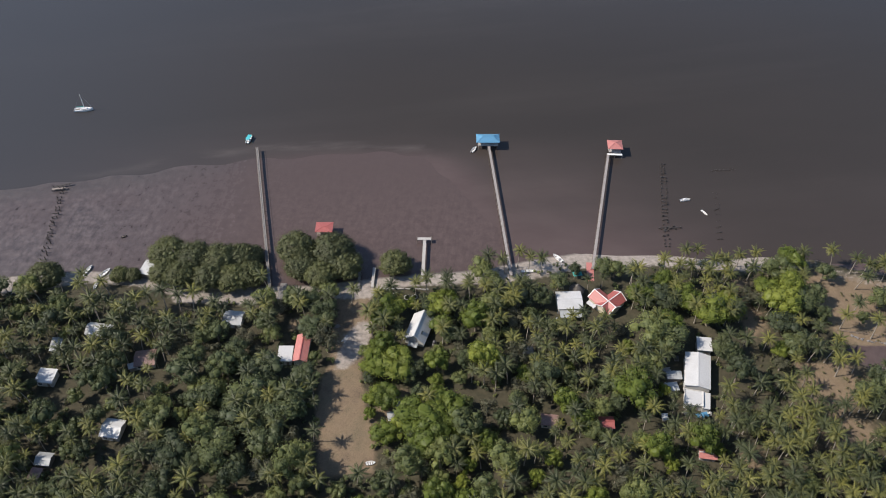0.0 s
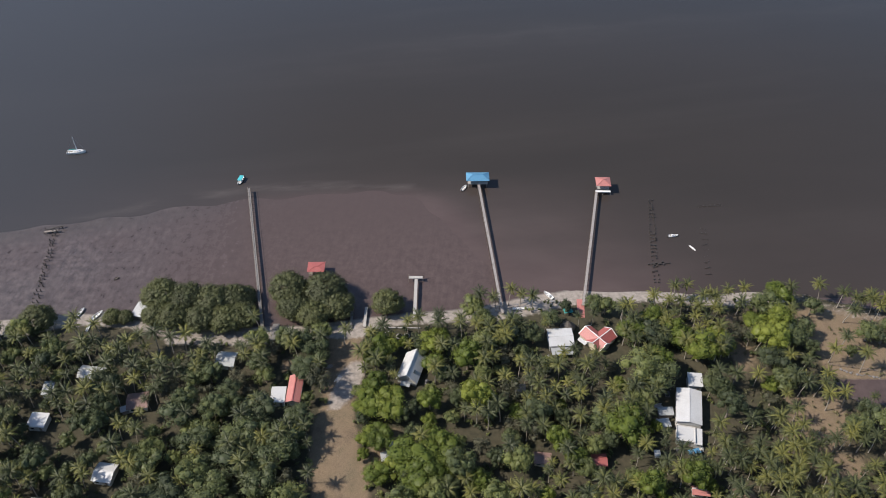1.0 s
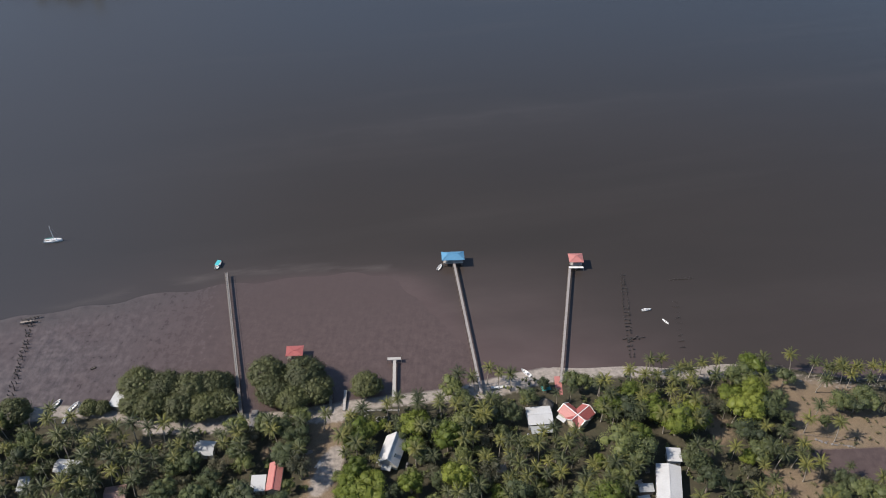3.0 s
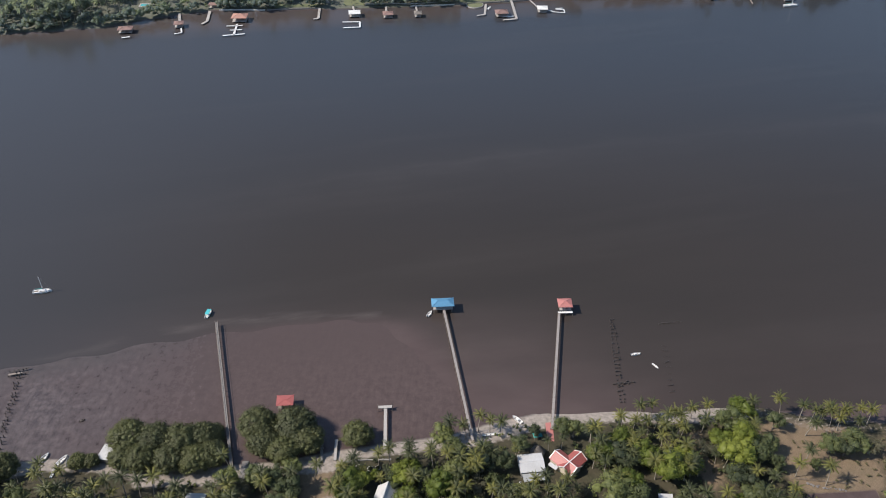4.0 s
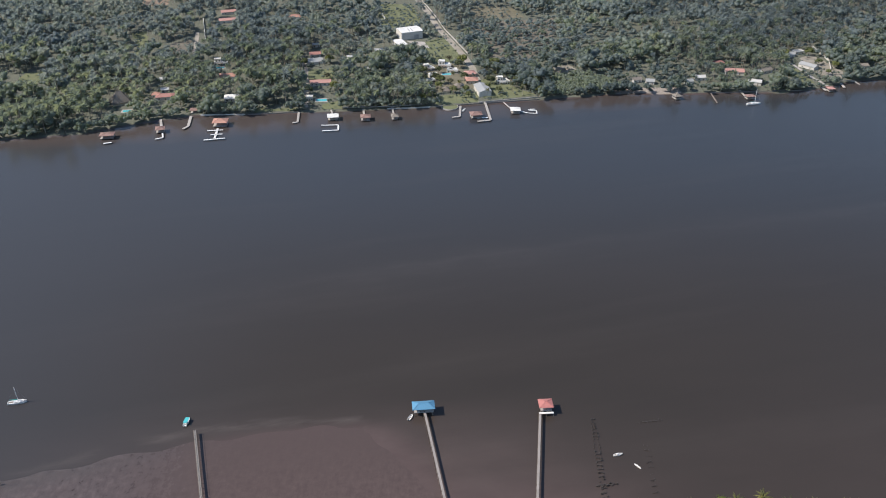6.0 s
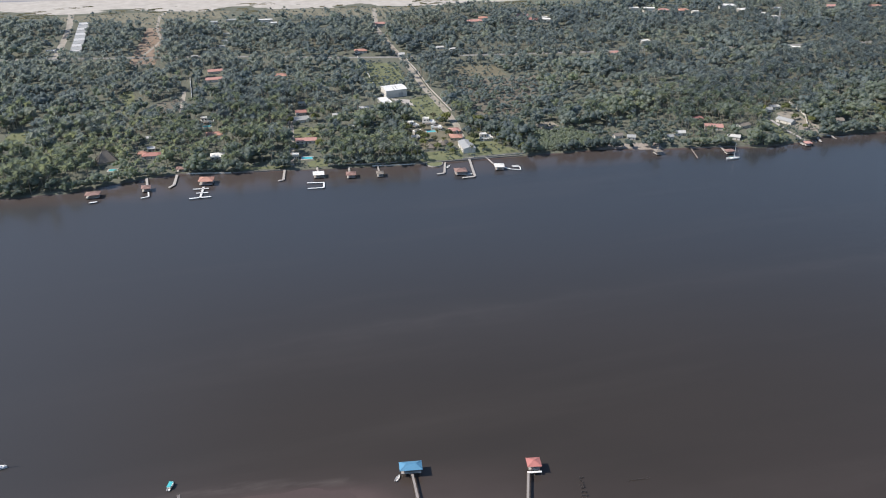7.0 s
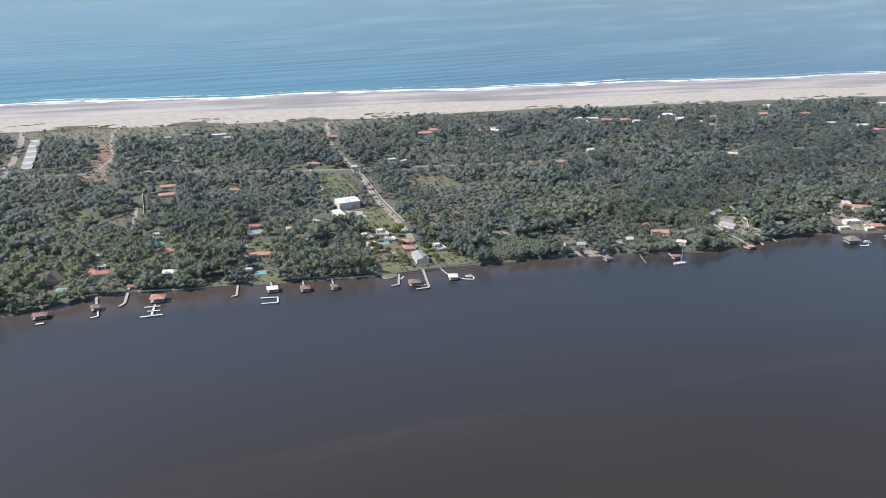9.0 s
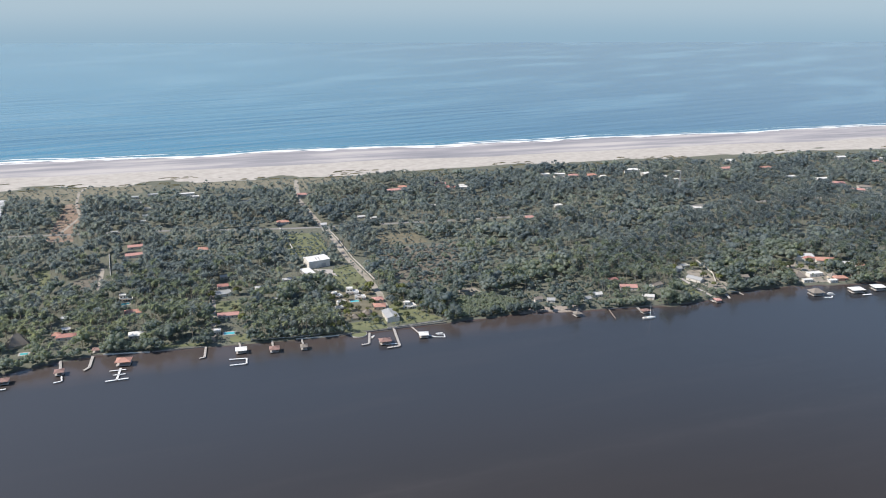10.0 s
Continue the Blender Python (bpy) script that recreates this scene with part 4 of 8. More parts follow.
BROAD_B = [(80.3, 223.3, 7), (90.3, 221.9, 7.5), (98.3, 221.9, 7), (80.4, 203.2, 9), (86.8, 199.4, 8), (78.2, 189.8, 7), (106.0, 212.7, 8), (113.2, 217.5, 7.5), (121.8, 225.0, 6), (69.9, 177.0, 9),
           (62.9, 179.5, 7), (134.7, 217.6, 8), (144.6, 220.6, 7), (134.6, 209.0, 7), (132.9, 228.1, 6), (146.6, 243.9, 7), (138.9, 237.4, 7), (177.5, 222.2, 6), (167.2, 213.4, 3), (159.1, 236.6, 4.5), (136.3, 199.3, 6)]
BROAD_C = [(-8.7, 164.7, 10), (1.4, 169.5, 8), (-4.5, 155.6, 9), (-13.8, 162.7, 6), (-20.3, 174.2, 6), (-24.5, 175.4, 5), (-20.6, 159.0, 6), (-17.8, 189.4, 8), (-24.3, 189.3, 7), (1.4, 160.1, 7), (-66.6, 186.2, 8),
           (-51.5, 179.1, 6), (-69.0, 176.5, 9), (-57.7, 169.3, 9), (-73.2, 164.5, 8), (-62.1, 157.6, 8), (-55.2, 174.1, 7), (-50.8, 184.2, 6), (-87.2, 174.0, 7), (-79.1, 153.1, 9), (-103.4, 164.4, 7), (-94.4, 150.8, 8)]
PALM_A = [(-167.8, 221.4), (-155.4, 221.5), (-144.9, 224.5), (-147.8, 230.6), (-137.7, 227.6), (20.4, 242.4), (26.2, 240.8), (31.8, 244.1), (36.5, 243.1), (41.4, 239.3), (102.6, 245.0), (108.3, 246.0), (111.1, 240.5),
          (116.7, 241.2), (97.7, 237.9), (108.4, 233.3), (116.2, 231.7), (125.7, 245.1), (132.4, 245.2), (127.8, 236.5), (152.2, 246.9), (148.5, 235.0), (165.4, 244.5), (172.9, 241.3), (180.8, 238.1), (184.9, 236.9)]
PALM_B = [(-72.7, 230.9), (-37.2, 222.0), (-11.2, 228.1), (-6.6, 228.1), (1.4, 229.7), (10.6, 228.2), (172.0, 232.0), (158.9, 211.1), (145.4, 205.4), (141.1, 194.5), (147.6, 194.6), (153.6, 200.0), (140.8, 208.2),
          (116.6, 199.8), (125.3, 199.9), (107.4, 199.8), (93.0, 237.9), (78.4, 234.7), (135.5, 182.8), (149.8, 188.0), (156.6, 189.3), (149.3, 170.6), (155.0, 169.4), (132.6, 165.8), (-110.0, 175.7), (-116.8, 178.1),
          (-46.8, 146.1), (-55.7, 140.8), (-42.3, 139.8), (-29.1, 141.9)]

BLOCKS = []          # footprints of buildings: x, y, half length, half width, turn


def keep_off(x, y, a, b=None, turn=0.0):
    BLOCKS.append((x, y, a, a if b is None else b, radians(turn)))


def free(px, py, margin=0.0):
    """Where nothing stands: off the open plots, and off the houses with some open ground before them."""
    ok = np.ones(len(px), bool)
    for p in PATCHES:
        for fore in ((0.0,) if p[0][1] < 400 else (0.0, 6.0, 11.0)):
            ok &= ~in_poly(px, py + fore, p)
    for bx, by, a, b, t in BLOCKS:
        shaded = by < 400 and (bx < -70 or by < 172 or max(a, b) < 2.7)
        edge = (0.4 if shaded else 1.6) + margin * (0.4 if shaded else 1.0)
        for fore in ((0.0, 2.5, 5.0) if shaded and bx > 0 else (0.0, 2.5) if shaded else (0.0, 3.0, 5.5) if by < 400 else (0.0, 6.0, 12.0, 18.0, 24.0)):
            dx, dy = px - bx, py - by + fore
            u, v = dx * math.cos(t) + dy * math.sin(t), dy * math.cos(t) - dx * math.sin(t)
            ok &= ~((np.abs(u) < a + edge) & (np.abs(v) < b + edge))
    return ok


def forest(name, spots, kinds, leaf, bark, label, soft=False):
    """One joined wood: spots of (x, y, z, scale, turn, which kind, tint)."""
    Vt, Ft, Tt, Nt, Vb, Fb, nt_, nb_ = [], [], [], [], [], [], 0, 0
    for w, (tv, tf, cv, cf) in enumerate(kinds):
        sel = spots[spots[:, 5] == w]
        if not len(sel):
            continue
        ca, sa = np.cos(sel[:, 4])[:, None], np.sin(sel[:, 4])[:, None]
        for src, V, F, crown in ((cv, Vt, Ft, True), (tv, Vb, Fb, False)):
            if not len(src):
                continue
            x = (src[None, :, 0] * ca - src[None, :, 1] * sa) * sel[:, 3:4] + sel[:, 0:1]
            y = (src[None, :, 0] * sa + src[None, :, 1] * ca) * sel[:, 3:4] + sel[:, 1:2]
            z = src[None, :, 2] * sel[:, 3:4] + sel[:, 2:3]
            V.append(np.stack([x, y, z], -1).reshape(-1, 3))
            k = len(src)
            if crown:
                F.append((cf[None] + nt_ + k * np.arange(len(sel))[:, None, None]).reshape(-1, 3))
                Tt.append(np.repeat(sel[:, 6], k))
                Nt.append(np.stack([src[None, :, 3] * ca - src[None, :, 4] * sa, src[None, :, 3] * sa + src[None, :, 4] * ca, src[None, :, 5] + 0 * ca], -1).reshape(-1, 3))
                nt_ += k * len(sel)
            else:
                F.append((tf[None] + nb_ + k * np.arange(len(sel))[:, None, None]).reshape(-1, 3))
                nb_ += k * len(sel)
    V = np.concatenate(Vt + Vb)
    F = np.concatenate(Ft + [f + nt_ for f in Fb])
    tint = np.concatenate(Tt + [np.zeros(nb_)])
    me = mesh_of(name, V, F, [leaf, bark], {"tint": tint, "outward": np.concatenate(Nt + [np.zeros((nb_, 3))])}, soft)
    nc = sum(len(f) for f in Ft)
    mi = np.zeros(len(F), np.int32)
    mi[nc:] = 1
    me.polygons.foreach_set("material_index", mi)
    return tagged(new(name, me), label, "trees", kind="stuff")

# ---- buildings ----
def wall_shell(L, W, h, gable=0.0, thick=0.2):
    """Four walls as one shell; gable: rise of the end walls, ridge along x."""
    bm = bmesh.new()
    for sy in (-1, 1):
        add_box(bm, 0, sy * (W - thick) / 2, 0, L, thick, h)
    for sx in (-1, 1):
        x0, x1 = sx * (L / 2 - thick), sx * L / 2
        y = W / 2 - thick - 0.003
        ring = [(-y, 0), (y, 0), (y, h)] + ([(0, h + gable)] if gable else []) + [(-y, h)]
        a = [bm.verts.new((x0, p, q)) for p, q in ring]
        b = [bm.verts.new((x1, p, q)) for p, q in ring]
        bm.faces.new(a)
        bm.faces.new(b)
        for i in range(len(ring)):
            j = (i + 1) % len(ring)
            bm.faces.new((a[i], a[j], b[j], b[i]))
    bmesh.ops.recalc_face_normals(bm, faces=bm.faces)
    return bm


def openings(t, L, W, h, n, door=True, glass=None):
    """Windows with frames, and a door, on both long walls."""
    glass = glass or DARK_GLASS
    for sy in (-1, 1):
        for k in range(n):
            x = L * ((k + 0.5) / n - 0.5)
            y = sy * (W / 2 + 0.03)
            if door and sy < 0 and k == n // 2:
                d = part("door", box(x, y, 0.02, 1.0, 0.06, 2.05), WOOD, t, "wooden door")
                part("handle", box(x + 0.38, y + sy * 0.05, 1.0, 0.05, 0.04, 0.14), STEEL, d)
                continue
            w = part("window", box(x, y, 0.95, 1.5, 0.05, 1.15), glass, t, "dark window pane")
            f = bmesh.new()
            for bx, bz, sx, sz in ((x, 0.87, 1.7, 0.08), (x, 2.1, 1.7, 0.08), (x - 0.8, 0.95, 0.09, 1.15), (x + 0.8, 0.95, 0.09, 1.15)):
                add_box(f, bx, y + sy * 0.02, bz, sx, 0.08, sz)
            part("frame", f, WHITE_PAINT, w)


def gable_house(name, x, y, turn, L, W, h, rise, roof, wall, label, category="house", over=0.5, windows=2, ridge=None, group="", chimney=False, base=None):
    z = ground_z(x, y) if base is None else base
    t = thing(name, pose(x, y, z, 0, 0, turn), label, category, group)
    keep_off(x, y, L / 2, W / 2, turn)
    part("wall", wall_shell(L, W, h, rise), wall, t)
    slope = rise / (W / 2)
    e = W / 2 + over
    for sy in (-1, 1):
        pts = [(-L / 2 - over, 0, h + rise + 0.14), (L / 2 + over, 0, h + rise + 0.14), (L / 2 + over, sy * e, h + 0.14 - slope * over), (-L / 2 - over, sy * e, h + 0.14 - slope * over)]
        part("roof", slab(pts, 0.12), roof, t)
    part("ridge_cap", beam((-L / 2 - over, 0, h + rise + 0.17), (L / 2 + over, 0, h + rise + 0.17), 0.4, 0.08), ridge or roof, t)
    if windows:
        openings(t, L, W, h, windows)
    return t


def hip_house(name, x, y, turn, L, W, h, rise, roof, wall, label, category="house", over=0.6, windows=3, ridge=None, group="", thick=0.14, base=None):
    z = ground_z(x, y) if base is None else base
    t = thing(name, pose(x, y, z, 0, 0, turn), label, category, group)
    keep_off(x, y, L / 2, W / 2, turn)
    part("wall", wall_shell(L, W, h), wall, t)
    hip_roof(t, L, W, h, rise, roof, over, ridge, thick)
    if windows:
        openings(t, L, W, h, windows)
    return t


def hip_roof(t, L, W, h, rise, roof, over=0.6, ridge=None, thick=0.14, peak=False):
    a, b = L / 2 + over, W / 2 + over
    k = 0.0 if peak else max(0.0, a - b)
    e, p = h, h + rise
    sides = [[(-a, -b, e), (a, -b, e), (k, 0, p), (-k, 0, p)], [(a, b, e), (-a, b, e), (-k, 0, p), (k, 0, p)],
             [(a, -b, e), (a, b, e), (k, 0, p)], [(-a, b, e), (-a, -b, e), (-k, 0, p)]]
    for s in sides:
        pts = [q for i, q in enumerate(s) if q not in s[:i]]
        part("roof", slab(pts, thick), roof, t)
    bm = bmesh.new()
    for cx, cy in ((-a, -b), (a, -b), (a, b), (-a, b)):
        add_beam(bm, (cx, cy, e + 0.03), (math.copysign(k, cx), 0, p + 0.03), 0.3, 0.1)
    if k > 0.1:
        add_beam(bm, (-k, 0, p + 0.03), (k, 0, p + 0.03), 0.3, 0.1)
    part("ridge_cap", bm, ridge or roof, t)


def flat_house(name, x, y, turn, L, W, h, roof, wall, label, category="house", windows=2, tilt=0.0, group="", base=None, parapet=0.0):
    z = ground_z(x, y) if base is None else base
    t = thing(name, pose(x, y, z, 0, 0, turn), label, category, group)
    keep_off(x, y, L / 2, W / 2, turn)
    part("wall", wall_shell(L, W, h), wall, t)
    a, b = L / 2 + 0.35, W / 2 + 0.35
    r = part("roof", slab([(-a, -b, h + 0.16), (a, -b, h + 0.16), (a, b, h + 0.16 + tilt), (-a, b, h + 0.16 + tilt)], 0.15), roof, t)
    if tilt:
        for sx in (-1, 1):
            f = bmesh.new()
            f.faces.new([f.verts.new(p) for p in ((sx * L / 2, -W / 2, h), (sx * L / 2, W / 2, h), (sx * L / 2, W / 2, h + tilt * 0.97))])
            part("gable", f, wall, t)
    if parapet:
        bm = bmesh.new()
        for cx, cy, sx, sy in ((0, -b + 0.1, 2 * a, 0.2), (0, b - 0.1, 2 * a, 0.2), (-a + 0.1, 0, 0.2, 2 * b - 0.4), (a - 0.1, 0, 0.2, 2 * b - 0.4)):
            add_box(bm, cx, cy, h + 0.165, sx, sy, parapet)
        part("parapet", bm, wall, r)
    if windows:
        openings(t, L, W, h, windows)
    return t


def open_shelter(name, x, y, turn, L, W, h, rise, roof, label, category="shelter", posts=WOOD, base=None, over=0.6, ridge=None, group="", floor=None, thick=0.14):
    """A hip roof on posts."""
    z = ground_z(x, y) if base is None else base
    t = thing(name, pose(x, y, z, 0, 0, turn), label, category, group)
    keep_off(x, y, L / 2, W / 2, turn)
    for sx in (-1, 0, 1):
        for sy in (-1, 1):
            part("post", post(sx * (L / 2 - 0.15), sy * (W / 2 - 0.15), 0.0, h + 0.1, 0.11), posts, t)
    hip_roof(t, L, W, h, rise, roof, over, ridge, thick)
    return t


def centre(points):
    return sum(p[0] for p in points) / len(points), sum(p[1] for p in points) / len(points)


# near shore houses
cottage = gable_house("cottage", -9.3, 208.3, 73, 12.5, 7.6, 3.0, 3.4, WHITE_METAL, PLASTER, "white cottage with a steep white sheet-metal roof", over=0.6, windows=3)
part("skylight", box(-3.0, -2.2, 4.72, 1.6, 0.7, 0.12), DARK_GLASS, cottage, "dark roof hatch")
part("porch_roof", slab([(-6.9, -1.9, 2.9), (-9.2, -1.9, 2.5), (-9.2, 1.9, 2.5), (-6.9, 1.9, 2.9)], 0.1), GREY_METAL, cottage, "grey porch roof")
gable_house("house", -54.5, 198.2, 88, 12.0, 4.8, 3.2, 1.1, PINK_METAL, CREAM, "long house with a faded red sheet-metal roof", over=0.4, ridge=RED_METAL)
flat_house("house", -60.6, 195.6, 0, 5.0, 6.6, 2.9, WHITE_METAL, PLASTER, "small annex with a flat white roof", "annex", tilt=0.3)
gh = gable_house("hall", 51.4, 222.5, 2, 9.6, 8.6, 3.6, 0.9, WHITE_METAL, PLASTER, "open hall with a pale grey sheet roof", "hall", over=0.4)
part("lean_to", slab([(-4.6, -4.8, 3.0), (4.6, -4.8, 3.0), (4.2, -8.2, 2.5), (-4.4, -8.2, 2.5)], 0.1), GREY_METAL, gh, "shaded grey lean-to roof")
for lx in (-4.2, -1.4, 1.4, 4.0):
    part("post", post(lx, -8.0, 0, 2.5, 0.09), WOOD, gh)
# red house of two gabled wings that cross, with white verges
cross = thing("house", pose(66.9, 220.9, 1.2, 0, 0, 0), "house with crossing red gable roofs and white verge boards", "house")
keep_off(66.9, 222.0, 6.5, 6)


def gable_wing(t, a0, a1, W, h, rise, turn, roof, wall, trim, over=0.5):
    """One wing along its own axis from a0 to a1: walls, two roof slopes, ridge cap and verge boards."""
    m = pose(0, 0, 0, 0, 0, turn) @ Matrix.Translation(((a0 + a1) / 2, 0, 0))
    L, e, slope = a1 - a0, W / 2 + over, rise / (W / 2)
    pieces = [part("wall", wall_shell(L, W, h, rise), wall, t)]
    for sy in (-1, 1):
        x = L / 2 + over
        pieces.append(part("roof", slab([(-x, 0, h + rise + 0.14), (x, 0, h + rise + 0.14), (x, sy * e, h + 0.14 - slope * over), (-x, sy * e, h + 0.14 - slope * over)], 0.12), roof, t))
        for sx in (-1, 1):
            pieces.append(part("verge_board", beam((sx * x, 0, h + rise + 0.2), (sx * x, sy * e, h + 0.2 - slope * over), 0.24, 0.16), trim, t, "white verge board"))
    pieces.append(part("ridge_cap", beam((-L / 2 - over, 0, h + rise + 0.19), (L / 2 + over, 0, h + rise + 0.19), 0.30, 0.1), trim, t, "white ridge cap"))
    for ob in pieces:
        ob.matrix_basis = m


gable_wing(cross, -3.6, 7.4, 6.0, 3.0, 1.9, 128, RED_METAL, CREAM, WHITE_PAINT)
gable_wing(cross, -3.6, 7.0, 6.0, 3.0, 1.91, 40, RED_METAL, CREAM, WHITE_PAINT)
part("porch_roof", slab([(-7.4, 2.4, 2.7), (-4.6, -0.6, 2.7), (-5.8, -1.8, 2.4), (-8.6, 1.2, 2.4)], 0.12), WHITE_METAL, cross, "white porch roof")
for lx, ly in ((-8.3, 1.3), (-5.9, -1.4)):
    part("post", post(lx, ly, 0, 2.4, 0.08), WOOD, cross)
# white sheds in a row
gable_house("shed", 96.4, 187.6, 78, 15.2, 9.0, 4.2, 1.0, WHITE_METAL, PLASTER, "long shed with a white sheet-metal roof", "shed", over=0.3, windows=3)
flat_house("shed", 101.6, 200.2, -6, 5.0, 5.4, 3.6, WHITE_METAL, GREY_PAINT, "small store with a tilted white roof", "shed", tilt=0.7)
flat_house("shed", 92.8, 176.0, -12, 6.2, 6.0, 3.2, WHITE_METAL, PLASTER, "low store with a flat white roof", "shed", parapet=0.3)
flat_house("shed", 97.2, 175.0, -12, 2.4, 6.4, 2.7, WHITE_METAL, PLASTER, "narrow white lean-to shed", "shed", tilt=0.2, windows=0)
flat_house("shed", 87.6, 186.6, 0, 5.2, 3.0, 2.4, GREY_METAL, WOOD, "low shelter with a grey sheet roof", "shed", tilt=0.3, windows=0)
flat_house("shed", 86.0, 181.5, 8, 4.0, 3.2, 2.3, GREY_METAL, WOOD, "low hut with a patched grey roof", "shed", windows=0)
gable_house("house", 93.4, 153.2, -8, 5.4, 2.8, 2.4, 0.8, PINK_METAL, PLASTER, "small house with a faded pink sheet roof", windows=2, ridge=WHITE_METAL)
flat_house("shed", 81.2, 169.0, 0, 1.6, 1.9, 1.5, WHITE_METAL, PLASTER, "small white pump house", "pump house", windows=0)
flat_house("shed", 95.6, 169.4, 15, 1.9, 1.4, 2.1, BLUE_METAL, WOOD, "little stall with blue and white sheets", "stall", windows=0)
gable_house("house", 38.8, 166.8, -6, 5.4, 4.0, 2.6, 0.9, RUST_METAL, CREAM, "small house with a rusty brown-red roof")
gable_house("house", 59.3, 165.8, 0, 4.6, 4.2, 2.6, 0.8, RED_METAL, CREAM, "small house with a bright red roof")
flat_house("house", 33.0, 197.8, 0, 3.6, 2.8, 2.6, THATCH, WOOD, "small hut with a grey-brown palm roof", "hut", tilt=0.2, windows=0)
gable_house("house", -135.6, 207.4, -8, 9.0, 5.2, 2.8, 1.5, WHITE_METAL, PLASTER, "house with a white folded sheet roof", windows=2)
flat_house("house", -150.2, 199.8, 4, 3.6, 5.6, 2.9, GREY_METAL, CONCRETE, "small house with a ribbed grey roof", tilt=0.4)
gable_house("house", -114.2, 193.6, 8, 7.0, 6.6, 2.8, 1.0, RUST_METAL, CREAM, "house with a faded brown-red roof")
flat_house("shed", -118.4, 190.2, 20, 2.6, 2.0, 2.4, WHITE_METAL, WOOD, "small white roofed lean-to", "shed", windows=0)
flat_house("house", -149.3, 185.0, -5, 6.2, 5.6, 3.0, WHITE_METAL, PLASTER, "house with a flat white roof", tilt=0.3)
gable_house("house", -118.4, 162.6, -8, 6.4, 6.8, 2.8, 1.1, WHITE_METAL, PLASTER, "house with a bright white roof under palms")
gable_house("house", -139.0, 150.4, -6, 4.6, 4.2, 2.6, 0.9, GREY_METAL, CONCRETE, "small house with a pale grey roof")
flat_house("shed", -140.5, 144.6, -8, 3.4, 4.4, 2.2, RUST_METAL, WOOD, "shed with a grey-brown roof", "shed", windows=0)
gable_house("house", -83.6, 213.4, -6, 6.8, 6.2, 2.9, 1.3, GREY_METAL, PLASTER, "house with a grey-white gable roof")
flat_house("beach_hut", -125.1, 241.6, -14, 4.6, 7.0, 2.3, WHITE_METAL, CONCRETE, "pale hut with a white roof on the mud", "hut", tilt=0.3, windows=0)
keep_off(-125.1, 241.6, 4)
flat_house("shed", -17.5, 168.5, 10, 4.4, 3.2, 2.3, GREY_METAL, WOOD, "low open shed with a grey roof", "shed", windows=0)
flat_house("shed", -15.5, 173.6, -20, 2.6, 1.8, 2.1, WHITE_METAL, WOOD, "small stall with a white roof", "stall", windows=0)


# ---- piers ----
def pier(x0, y0, x1, y1, width, top, material, label, every=4.0, rails=True, dark_side=True, group="piers"):
    """A straight deck on rows of piles, from its head to the shore."""
    L = math.hypot(x1 - x0, y1 - y0)
    turn = math.degrees(math.atan2(y1 - y0, x1 - x0))
    t = thing("pier", pose(x0, y0, 0, 0, 0, turn), label, "pier", group)
    part("deck", box(L / 2, 0, top - 0.28, L, width, 0.28, bevel=0.04), material, t)
    n = max(2, int(L / every))
    for k in range(n + 1):
        x = 0.4 + (L - 0.8) * k / n
        wx, wy = x0 + math.cos(radians(turn)) * x, y0 + math.sin(radians(turn)) * x
        low = min(ground_z(wx, wy), 0.2) - 0.8
        if top - low > 0.7 and ground_z(wx, wy) < top - 0.5:
            for s in (-1, 1):
                part("support_post", post(x, s * (width / 2 + 0.05), low, top + (0.75 if rails else 0.1), 0.13, sides=6), WOOD, t)
            part("crossbeam", box(x, 0, top - 0.56, 0.25, width + 0.5, 0.28), WOOD, t)
    if rails:
        for s in (-1, 1):
            part("rail", beam((0.4, s * (width / 2 + 0.05), top + 0.7), (L - 0.6, s * (width / 2 + 0.05), top + 0.7), 0.07, 0.07), WOOD, t)
    return t


pier(-90.9, 320.7, -71.7, 230.2, 1.1, 2.6, CONCRETE, "long narrow grey pier over the mudflat", 3.0)
pier(22.3, 322.4, 28.8, 238.0, 1.15, 2.5, PIER_CONCRETE, "long pale pier to a blue-roofed pavilion", 3.4, rails=False)
pier(79.9, 316.4, 63.6, 242.0, 1.15, 2.5, PIER_CONCRETE, "long pale pier to a red-roofed pavilion", 3.4, rails=False)
pier(-8.0, 258.6, -8.5, 236.2, 1.4, 2.2, PALE_CONCRETE, "short pale pier with a wide head", 3.4, rails=False)
head = thing("landing_stage", pose(-8.2, 259.6, 0, 0, 0, 0), "pale T-shaped landing at the pier's end", "landing stage")
part("deck", box(0, 0, 1.9, 6.0, 1.5, 0.28), PALE_CONCRETE, head)
for sx in (-3.2, 3.2):
    part("support_post", post(sx, 0.9, -0.8, 2.9, 0.12), WOOD, head)
    part("support_post", post(sx, -0.9, -0.8, 2.2, 0.12), WOOD, head)
pier(-35.3, 243.6, -35.2, 231.5, 1.2, 1.3, CONCRETE, "narrow concrete boat-ramp wall", 4.0, rails=False)
pier(-29.2, 243.2, -29.5, 232.0, 1.2, 1.3, PALE_CONCRETE, "narrow concrete boat-ramp wall", 4.0, rails=False)
tagged(part("boat_ramp", slab([(-68.2, 235, 0.25), (-65.4, 235, 0.25), (-65.6, 225, 1.26), (-68.4, 225, 1.26)], 0.25), CONCRETE, None), "worn concrete slipway to the mud", "slipway")
tagged(part("boat_ramp", slab([(61.5, 246.6, 1.2), (64.6, 246.6, 1.2), (63.6, 236, 1.3), (60.6, 236, 1.3)], 0.3), PINK_METAL, None), "reddish concrete approach to the pier", "slipway")


